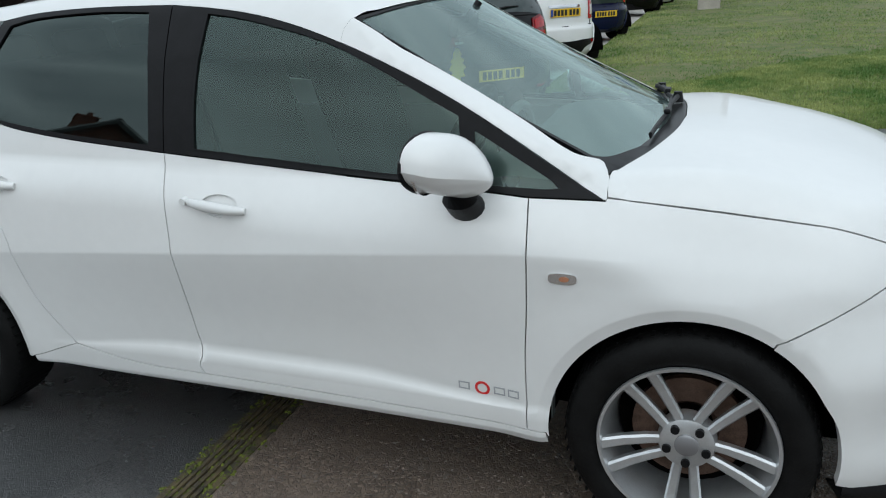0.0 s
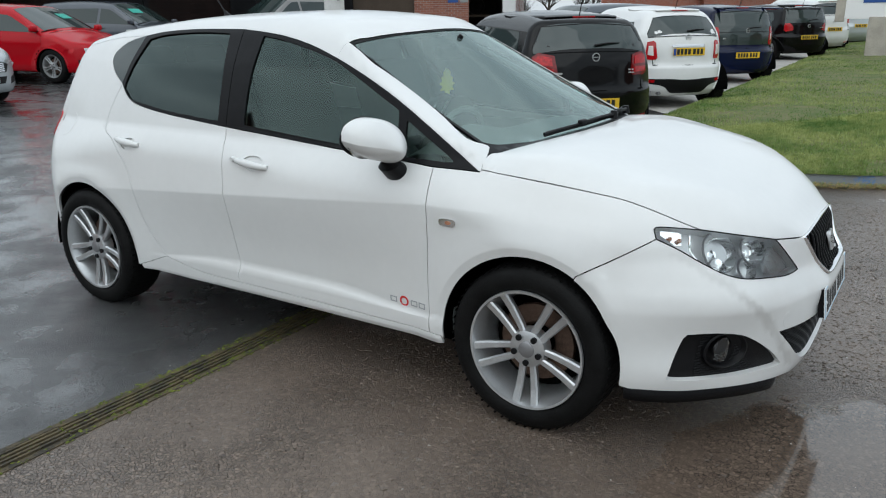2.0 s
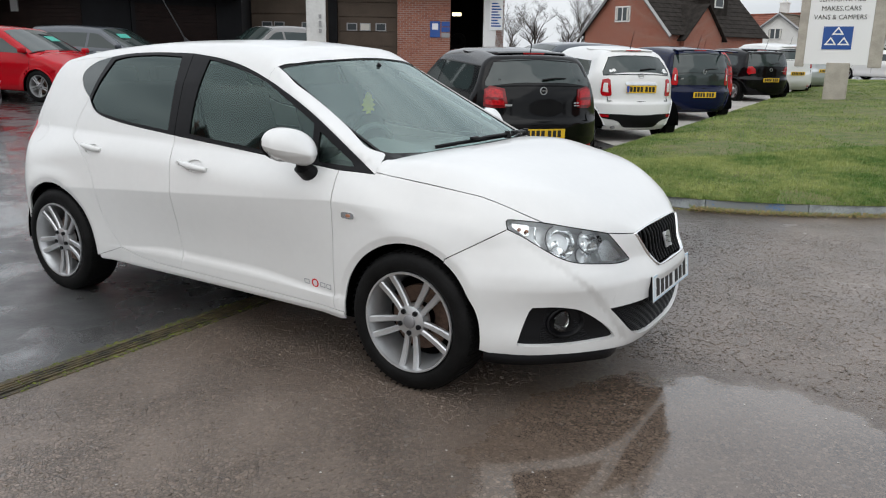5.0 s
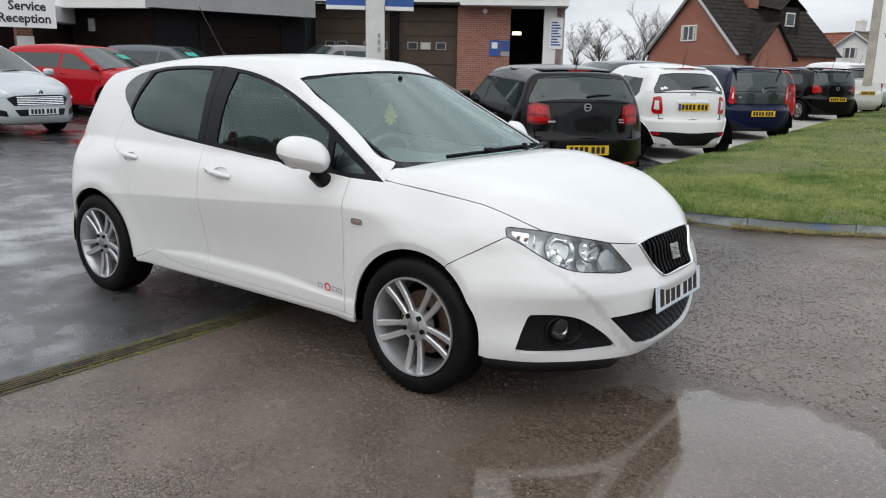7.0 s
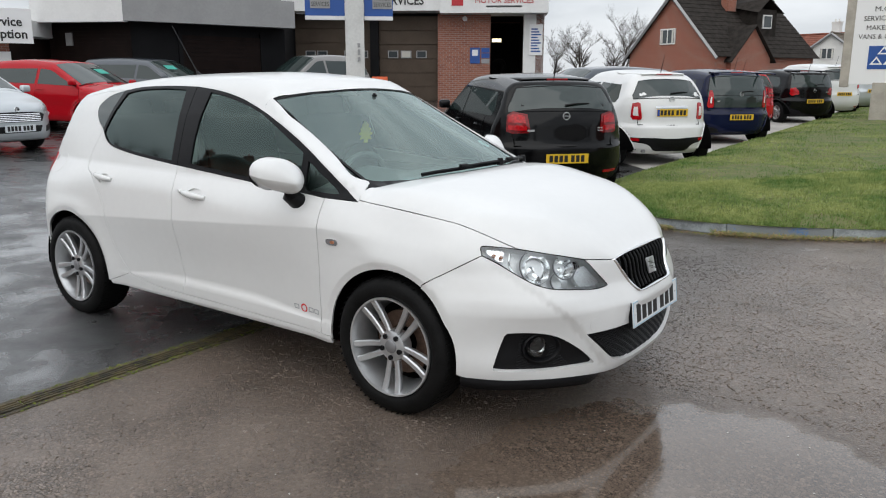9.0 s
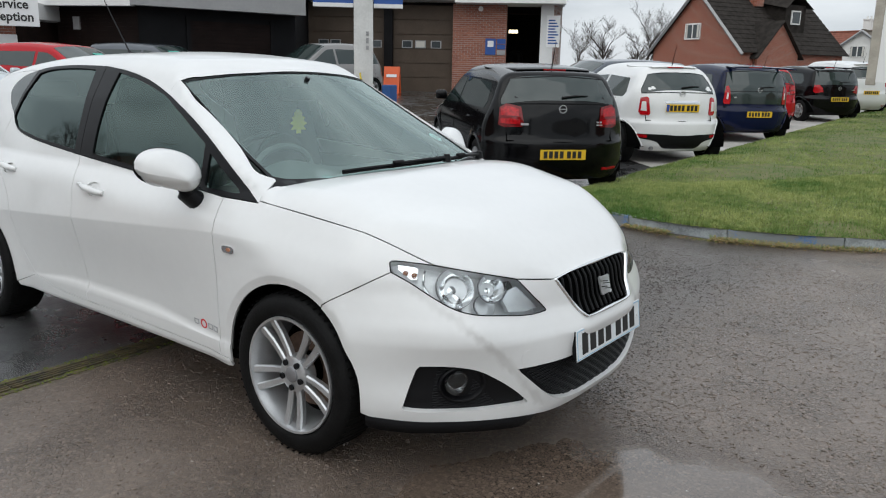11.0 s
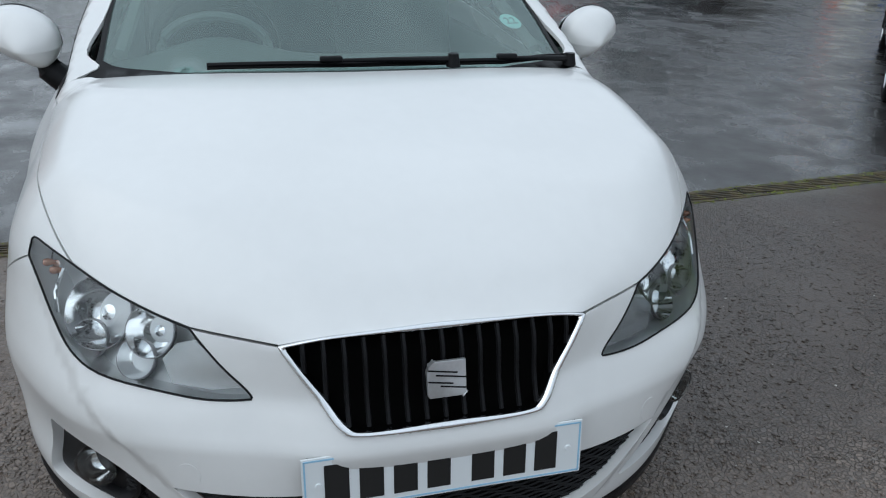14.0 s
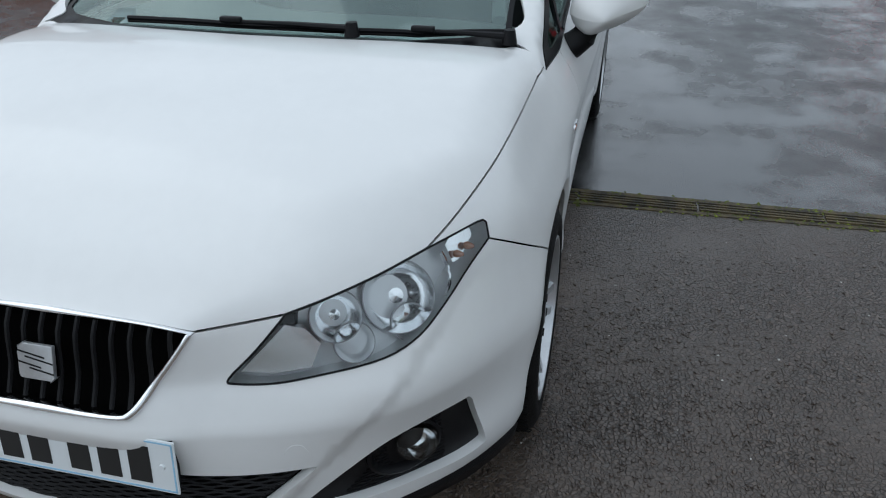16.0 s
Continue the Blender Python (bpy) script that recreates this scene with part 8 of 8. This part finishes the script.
# upper floor over the canopy: window band
U1, U2 = AC + back * 0.5 + Vector((0, 0.6)), AE + back * 0.9
wall_box("upper_wall", U1, U2, 3.82, 4.05, 0.2, FASCIAGREY, sh)
for k in range(4):
    a, b = U1.lerp(U2, k / 4), U1.lerp(U2, (k + 1) / 4)
    w_ = wall_box("upper_window", a, b, 4.05, 5.3, 0.1, PANE, sh)
    wall_box("window_post", b - (b - a).normalized() * 0.08 + Vector((0.02, -0.005)), b + Vector((0.02, -0.005)), 4.05, 5.3, 0.12, FASCIA, sh)
wall_box("upper_wall", U1, U2, 5.3, 6.0, 0.3, FASCIA, sh)
wall_box("upper_wall", AL + Vector((-0.3, 0.9)), U1, 3.9, 6.0, 0.3, FASCIA, sh)
# reception entrance: lower canopy, piers, door, sign board
RS0, RS1 = Vector((-21.2, 6.35)), Vector((-20.33, 8.22))
wall_box("clad_wall", Vector((-22.6, 5.2)), Vector((-21.9, 9.9)), 0.2, 3.2, 0.2, CLADDING, sh)
wall_box("low_canopy", Vector((-20.45, 8.25)), Vector((-21.70, 9.85)), 2.57, 3.0, 0.6, FASCIA, sh, back=True)
wall_box("brick_pier", Vector((-21.3, 7.55)), Vector((-21.2, 7.95)), 0.2, 2.6, 0.4, BRICK, sh)
wall_box("notice_board", Vector((-21.22, 7.50)), Vector((-21.08, 7.92)), 1.75, 2.15, 0.02, SIGNWHITE, sh)
wall_box("timber_post", Vector((-21.75, 9.72)), Vector((-21.55, 10.1)), 0.2, 2.6, 0.3, DOORBROWN, sh)
wall_box("pale_door", Vector((-21.85, 9.0)), Vector((-21.72, 9.55)), 0.2, 1.95, 0.05, FASCIAGREY, sh)
wall_box("green_notice", Vector((-21.95, 6.55)), Vector((-21.88, 6.95)), 1.35, 1.60, 0.02, CARD, sh)
wall_box("green_notice", Vector((-21.95, 6.62)), Vector((-21.88, 6.92)), 1.85, 1.98, 0.02, CARD, sh)
wall_box("blue_notice", Vector((-22.1, 5.6)), Vector((-22.02, 6.0)), 1.55, 1.85, 0.02, SIGNBLUE, sh)
rs = tagged(empty("reception_sign"), "white sign board reading Service Reception over the entrance", "sign")
wall_box("sign_board", RS0, RS1, 2.36, 3.30, 0.12, SIGNWHITE, rs, bevel=0.01)
rsd = (RS1 - RS0).normalized()
rsm = lambda t, z: Matrix.Translation((*(RS0.lerp(RS1, t) + Vector((rsd.y, -rsd.x)) * 0.008), z)) @ Matrix.Rotation(math.atan2(rsd.y, rsd.x), 4, "Z") @ Matrix.Rotation(radians(90), 4, "X")
letters("Service", 0.34, rsm(0.66, 2.93), SIGNINK, parent=rs, depth=0.004, width=0.92, bold=0.008)
letters("Reception", 0.34, rsm(0.62, 2.60), SIGNINK, parent=rs, depth=0.004, width=1.28, bold=0.008)

# white column with two blue signs, pot, bin and hose at its foot
col = tagged(empty("sign_column"), "white square column carrying two blue signs", "sign")
CP = Vector((-12.55, 12.9))
CZ = float(rise(*CP))
ca = radians(43)
cdir = Vector((math.cos(ca), math.sin(ca)))
part("shaft", box((0.50, 0.50, 5.0), (0, 0, 2.5)), COLUMNWHITE, col, bevel=0.02).matrix_basis = Matrix.Translation((*CP, CZ)) @ Matrix.Rotation(ca, 4, "Z")
for s0, s1 in ((-1.30, -0.26), (0.26, 1.02)):
    wall_box("blue_sign", CP + cdir * s0 + Vector((0.1, -0.1)), CP + cdir * s1 + Vector((0.1, -0.1)), 3.05, 3.75, 0.16, SIGNBLUE, col, "blue sign panel")
    wall_box("sign_foot", CP + cdir * s0 + Vector((0.11, -0.11)), CP + cdir * s1 + Vector((0.11, -0.11)), 2.95, 3.05, 0.18, FASCIA, col)
    c = (s0 + s1) / 2 + (-0.12 if s0 < 0 else 0.1)
    cm = lambda z, o: Matrix.Translation((*(CP + cdir * c + Vector((0.1, -0.1)) + Vector((cdir.y, -cdir.x)) * o), z)) @ Matrix.Rotation(ca, 4, "Z") @ Matrix.Rotation(radians(90), 4, "X")
    part("sign_plate", box((0.52, 0.36, 0.02)), FASCIAGREY, col).matrix_basis = cm(3.42, 0.005)
    letters("MOTOR", 0.16, cm(3.50, 0.02), SIGNINK, parent=col, depth=0.003, width=0.42)
    letters("SERVICES", 0.16, cm(3.34, 0.02), SIGNINK, parent=col, depth=0.003, width=0.46)
for k, h_ in enumerate((0.10, 0.14, 0.10)):
    part("column_mark", box((0.07, 0.02, h_), (0.1, -0.262, 1.55 + 0.18 * k)), FASCIAGREY, col).matrix_basis = Matrix.Translation((*CP, CZ)) @ Matrix.Rotation(ca, 4, "Z")
pot = tagged(part("plant_pot", cone(0.13, 0.18, 0.34, Matrix.Translation((-12.15, 12.0, float(rise(-12.15, 12.0)) + 0.17)), 20), ORANGE, smooth=True), "orange plastic tub beside the column", "tub")
bn = tagged(part("blue_bin", box((0.30, 0.30, 0.62), (0, 0, 0.31)), BLUEBIN, bevel=0.03), "blue plastic bin behind the column", "bin")
bn.matrix_basis = Matrix.Translation((-11.95, 13.25, float(rise(-11.95, 13.25))))
hz = float(rise(-12.2, 12.5)) + 0.02
tagged(part("hose", tube(spline([(-12.35, 12.55, hz + 0.9), (-12.2, 12.45, hz + 0.5), (-12.15, 12.3, hz), (-11.7, 12.2, hz), (-11.3, 12.7, hz), (-11.5, 13.1, hz), (-12.0, 12.8, hz)], 5), 0.025, 6), HOSE, smooth=True), "yellow hose lying by the column", "hose")
ab_ = tagged(empty("pavement_board"), "orange folding notice board by the workshop door", "sign board")
for sg in (-1, 1):
    part("board_leaf", box((0.55, 0.03, 0.95), (0, sg * 0.16, 0.47), (sg * 14, 0, 0)), ORANGE, ab_)
bq2 = gp(-1.25, -2.0)
ab_.matrix_world = Matrix.Translation((*bq2, float(rise(*bq2)))) @ Matrix.Rotation(GA, 4, "Z")
part("board_bars", box((0.36, 0.01, 0.10), (0, -0.165, 0.62), (-14, 0, 0)), SIGNWHITE, ab_)

# test-station sign on the lawn
sg_ = tagged(empty("roadside_sign"), "white test station sign between concrete posts on the lawn", "sign")
SX, SY = -0.77, 20.0
SZ = float(rise(SX, SY)) + 0.2
sm = Matrix.Translation((SX, SY, 0)) @ Matrix.Rotation(radians(4), 4, "Z")
part("sign_board", box((1.52, 0.10, 3.0), (0, 0, 1.30 + 1.5)), SIGNWHITE, sg_, bevel=0.01).matrix_basis = sm
for x in (-0.87, 0.92):
    part("sign_post", box((0.22 if x < 0 else 0.32, 0.22, 3.15), (x, 0.05, 1.24 + 1.57)), STONEPOST, sg_, bevel=0.02).matrix_basis = sm
part("sign_leg", box((0.56, 0.40, 1.5), (0.08, 0.1, 0.60)), STONEPOST, sg_, "concrete base post", bevel=0.02).matrix_basis = sm
part("test_emblem", box((0.70, 0.012, 0.58), (-0.02, -0.056, 1.98)), SIGNBLUE, sg_).matrix_basis = sm
for (tx_, tz_) in ((0, 2.06), (-0.155, 1.80), (0.155, 1.80)):
    o_, i_ = [(-0.15, 0), (0.15, 0), (0, 0.21)], [(-0.085, 0.035), (0.085, 0.035), (0, 0.15)]
    bm = bmesh.new()
    vo = [bm.verts.new((tx_ - 0.02 + x, -0.0635, tz_ + z)) for x, z in o_]
    vi = [bm.verts.new((tx_ - 0.02 + x, -0.0635, tz_ + z)) for x, z in i_]
    for k in range(3):
        bm.faces.new((vo[k], vo[(k + 1) % 3], vi[(k + 1) % 3], vi[k]))
    part("emblem_triangle", bm, SIGNWHITE, sg_).matrix_basis = sm
for txt, z, w in (("M.O.T's", 3.18, 0.62), ("SERVICING ALL", 2.95, 1.08), ("MAKES,CARS", 2.72, 0.92), ("VANS & CAMPERS", 2.50, 1.24)):
    letters(txt, 0.17, sm @ Matrix.Translation((-0.02, -0.055, z)) @ Matrix.Rotation(radians(90), 4, "X"), SIGNINK, parent=sg_, depth=0.003, width=w)


def house(name, label, m, width, length, eave, ridge, walls, roof, chimney=True, windows=True, wing=False, dormer=False):
    """Gabled house: gable end faces -y, ridge runs along +y. Tiles in laid courses."""
    h = tagged(empty(name), label, "house")
    hw = width / 2
    v = [(-hw, 0, 0), (hw, 0, 0), (hw, 0, eave), (0, 0, ridge), (-hw, 0, eave), (-hw, length, 0), (hw, length, 0), (hw, length, eave), (0, length, ridge), (-hw, length, eave)]
    f = [(0, 1, 2, 3, 4), (5, 9, 8, 7, 6), (0, 5, 6, 1), (1, 6, 7, 2), (0, 4, 9, 5)]
    mesh_object("wall", v, f, walls, h, smooth=False)
    sl = math.hypot(hw, ridge - eave)
    ang = math.atan2(ridge - eave, hw)
    n = 14
    for sg in (-1, 1):
        slope_ob = empty("roof_slope")
        slope_ob.parent = h
        tagged(slope_ob, "roof slope laid in tile courses")
        for k in range(n):
            bm = bmesh.new()
            t0, t1 = k / n, (k + 1.12) / n
            a = Vector((sg * (hw + 0.35) * (1 - t0), -0.3, ridge - (ridge - eave) * (1 - t0) * (hw + 0.35) / hw + 0.10))
            b = Vector((sg * (hw + 0.35) * (1 - t1), -0.3, ridge - (ridge - eave) * (1 - t1) * (hw + 0.35) / hw + 0.05))
            q = [bm.verts.new(p) for p in (a, b, b + Vector((0, length + 0.6, 0)), a + Vector((0, length + 0.6, 0)), a - Vector((0, 0, 0.06)), a + Vector((0, length + 0.6, -0.06)))]
            bm.faces.new(q[:4])
            bm.faces.new((q[0], q[3], q[5], q[4]))
            part("tile_course", bm, roof, slope_ob)
        part("barge_board", tube([(sg * (hw + 0.4), -0.32, eave - 0.42), (0, -0.32, ridge + 0.02)], 0.13, 4), FASCIAGREY, h)
    part("ridge_tile", tube([(0, -0.3, ridge + 0.10), (0, length + 0.3, ridge + 0.10)], 0.12, 6), roof, h)
    if chimney:
        ch = part("chimney", box((0.7, 0.9, 2.4), (0.9, length * 0.45, ridge + 0.2)), walls, h)
        part("chimney_cap", box((0.85, 1.05, 0.12), (0.9, length * 0.45, ridge + 1.4)), walls, ch)
        for dy in (-0.22, 0.22):
            part("chimney_pot", cone(0.13, 0.10, 0.35, Matrix.Translation((0.9, length * 0.45 + dy, ridge + 1.6)), 12), walls, ch)
    if windows:
        wz = eave + (ridge - eave) * 0.30
        win = part("window", box((1.5, 0.12, 1.15), (-0.3, -0.03, wz)), RENDERWHITE, h, "white framed window")
        for dx in (-0.36, 0.36):
            part("pane", box((0.60, 0.04, 0.95), (-0.3 + dx, -0.085, wz)), PANE, win)
            part("curtain", box((0.18, 0.02, 0.9), (-0.3 + dx * 1.5, -0.11, wz)), CURTAIN, win)
    if wing:
        # a lower cross wing whose roof runs out of the right-hand slope
        wy, ww, wl, wr = length * 0.30, 4.2, hw + 0.4, eave + (ridge - eave) * 0.45
        wv = [(1.2, wy - ww / 2, 0), (wl, wy - ww / 2, 0), (wl, wy - ww / 2, eave - 0.4), (wl, wy, wr), (wl, wy + ww / 2, eave - 0.4), (wl, wy + ww / 2, 0), (1.2, wy + ww / 2, 0), (1.2, wy - ww / 2, eave - 0.4), (1.2, wy, wr), (1.2, wy + ww / 2, eave - 0.4)]
        mesh_object("wing_wall", wv, [(0, 1, 2, 7), (1, 5, 4, 3, 2), (5, 6, 9, 4)], walls, h, smooth=False)
        for sg in (-1, 1):
            q = [(1.0, wy, wr + 0.08), (wl + 0.3, wy, wr + 0.08), (wl + 0.3, wy + sg * (ww / 2 + 0.3), eave - 0.62), (1.0, wy + sg * (ww / 2 + 0.3), eave - 0.62)]
            q += [(x, y, z - 0.08) for x, y, z in q]
            mesh_object("wing_roof", q, [(0, 1, 2, 3), (4, 7, 6, 5), (0, 4, 5, 1), (1, 5, 6, 2), (2, 6, 7, 3)], roof, h, smooth=False)
    if dormer:
        dy = length * 0.62
        dz = eave + (ridge - eave) * 0.45
        part("dormer", box((2.4, 2.2, 2.0), (hw * 0.42, dy, dz + 0.4)), roof, h)
        dwin = part("dormer_window", box((0.12, 1.0, 1.0), (hw * 0.42 + 1.22, dy, dz + 0.5)), RENDERWHITE, h)
        part("pane", box((0.04, 0.8, 0.8), (hw * 0.42 + 1.28, dy, dz + 0.5)), PANE, dwin)
        q = [(0, dy - 1.5, ridge - 0.5), (hw * 0.42 + 1.6, dy - 1.5, dz + 1.1), (hw * 0.42 + 1.4, dy, dz + 2.2), (0, dy, ridge - 0.02), (hw * 0.42 + 1.6, dy + 1.5, dz + 1.1), (0, dy + 1.5, ridge - 0.5)]
        mesh_object("dormer_roof", q, [(0, 1, 2, 3), (3, 2, 4, 5)], roof, h, smooth=False)
    h.matrix_world = m
    return h


GZH = float(rise(-18, 55))
house("brick_house", "red brick gabled house with dark tiled roof and chimney", pose(-19.3, 55.6, GZH - 0.3, 0, 0, -24), 8.6, 11.0, 2.5, 6.7, HOUSEBRICK, TILES, wing=True, dormer=True)
house("far_bungalow", "white rendered bungalow with brown tiled roof, distant", pose(-13.6, 86, GZH - 0.5, 0, 0, -8), 8.0, 12.0, 2.6, 5.4, RENDERWHITE, BROWNTILES, windows=True)
house("far_bungalow", "distant bungalow with red tiled roof and chimney", pose(-10.0, 97, GZH - 0.5, 0, 0, 70), 8.0, 14.0, 2.8, 6.0, RENDERWHITE, REDTILES)
house("far_bungalow", "distant brown-roofed bungalow beyond the parked cars", pose(-4.0, 108, GZH - 0.5, 0, 0, -60), 8.0, 14.0, 2.7, 5.6, RENDERWHITE, BROWNTILES)
# across the road behind the viewer, mirrored in the car's glass and paint
house("facing_house", "brick house across the road with dark roof", pose(-14.6, -12.4, 0, 0, 0, 130), 9.5, 9.0, 3.0, 7.6, HOUSEBRICK, TILES, wing=False)
# unseen houses, added round the viewer to darken the reflections
house("facing_house", "unseen brick house with brown roof, added for reflections", pose(8.0, -23.0, 0, 0, 0, 180), 9.0, 10.0, 2.8, 6.4, HOUSEBRICK, BROWNTILES)
house("facing_house", "unseen rendered house with brown roof, added for reflections", pose(27.0, -4.0, 0, 0, 0, -90), 11.0, 10.0, 3.0, 6.6, RENDERWHITE, BROWNTILES)
house("facing_house", "unseen brick house with dark roof, added for reflections", pose(24.0, 15.0, 0, 0, 0, -70), 10.0, 10.0, 3.0, 6.6, HOUSEBRICK, TILES)


def bare_tree(name, label, at, height, seed):
    """Winter tree: a tapered trunk and four orders of forking twigs."""
    r = random.Random(seed)
    v, f = [], []

    def limb(p, d, ln, rad, order):
        q, n = p.copy(), 4
        pts, rr = [q.copy()], [rad]
        for k in range(n):
            d = (d + Vector((r.gauss(0, 0.12), r.gauss(0, 0.12), r.gauss(0.03, 0.08)))).normalized()
            q = q + d * ln / n
            pts.append(q.copy())
            rr.append(rad * (1 - 0.6 * (k + 1) / n))
        sides = 6 if order < 2 else 3
        n0 = len(v)
        for p_, r_ in zip(pts, rr):
            u = d.cross(Vector((0.3, 0.2, 1))).normalized()
            w = d.cross(u)
            for s in range(sides):
                a = 2 * math.pi * s / sides
                v.append(p_ + r_ * (u * math.cos(a) + w * math.sin(a)))
        for k in range(n):
            for s in range(sides):
                a, b = n0 + k * sides + s, n0 + k * sides + (s + 1) % sides
                f.append((a, b, b + sides, a + sides))
        if order < 4:
            for k in range((6, 6, 6, 5)[order]):
                i = r.randint(1, n)
                a = r.uniform(0, 6.283)
                side = Vector((math.cos(a), math.sin(a), r.uniform(0.1, 0.9))).normalized()
                limb(pts[i], (d * 0.6 + side * 0.8).normalized(), ln * r.uniform(0.5, 0.75), max(rr[i] * 0.62, 0.008), order + 1)
    limb(Vector((0, 0, 0)), Vector((0, 0, 1)), height * 0.36, height * 0.022, 0)
    t = tagged(empty(name), label, "tree")
    mesh_object("crown", v, f, BARK, t)
    t.matrix_world = Matrix.Translation((*at, float(rise(*at)) - 0.1))
    return t


t1 = bare_tree("bare_tree", "leafless tree behind the parked cars and workshop", (-33.0, 68.0), 8.0, 1)
t2 = bare_tree("bare_tree", "leafless tree behind the parked cars and workshop", (-29.5, 70.0), 8.5, 2)
for k, (x, y, s, rz) in enumerate(((-36.5, 69.0, 0.8, 40), (-31.0, 72.0, 0.95, 100), (-27.0, 73.0, 0.8, 200), (-13.5, 118.0, 1.2, 20), (-8.0, 122.0, 1.15, 70), (-4.0, 120.0, 1.0, 140))):
    copy_thing(t1 if k % 2 else t2, Matrix.Translation((x, y, 0.9)) @ Matrix.Rotation(radians(rz), 4, "Z") @ Matrix.Scale(s, 4))
# the first is mirrored in the glass; the others are unseen, added for reflections
for k, (x, y, s, rz) in enumerate(((-19.5, -8.6, 1.05, 0), (-1.0, -17.0, 0.9, 60), (14.0, -16.0, 1.0, 120), (20.0, 4.0, 0.9, 200))):
    copy_thing(t1 if k % 2 else t2, Matrix.Translation((x, y, 0)) @ Matrix.Rotation(radians(rz), 4, "Z") @ Matrix.Scale(s, 4))


def hedge(label, a, b, high, deep, seed):
    """A clipped hedge: a rough bank of small leaf faces."""
    r = np.random.RandomState(seed)
    a, b = np.array(a, float), np.array(b, float)
    d = b - a
    ln = np.linalg.norm(d)
    nn = np.array((-d[1], d[0])) / ln
    n = int(ln * high * 70)
    t, h, w = r.rand(n), r.rand(n)**0.8 * high * (1 + 0.12 * np.sin(r.rand(n) * 9)), (r.rand(n) - 0.5) * deep
    c = np.stack([a[0] + d[0] * t + nn[0] * w, a[1] + d[1] * t + nn[1] * w, rise(a[0] + d[0] * t, a[1] + d[1] * t) + h], 1)
    o = r.randn(n, 3, 3) * 0.11
    vv = (c[:, None] + o).reshape(-1, 3)
    return tagged(mesh_object("hedge", vv, np.arange(3 * n).reshape(-1, 3), HEDGE, smooth=False), label, "hedge", kind="stuff")


# unseen hedge, added to darken what the wet tarmac mirrors
hedge("unseen tall dark hedge, added to darken wet reflections", (-19.5, -5.5), (-20.5, 0.5), 3.2, 1.0, 7)
# two unseen hedges behind the viewer, added for the reflections
hedge("unseen dark hedge, added to close the surroundings", (-34, -21), (-9.5, -22), 1.7, 0.8, 3)
hedge("unseen dark hedge, added to close the surroundings", (-3, -15.5), (16, -17), 1.6, 0.8, 4)
hedge("far hedge beyond the lawn", (-8, 66), (30, 62), 1.8, 1.0, 6)
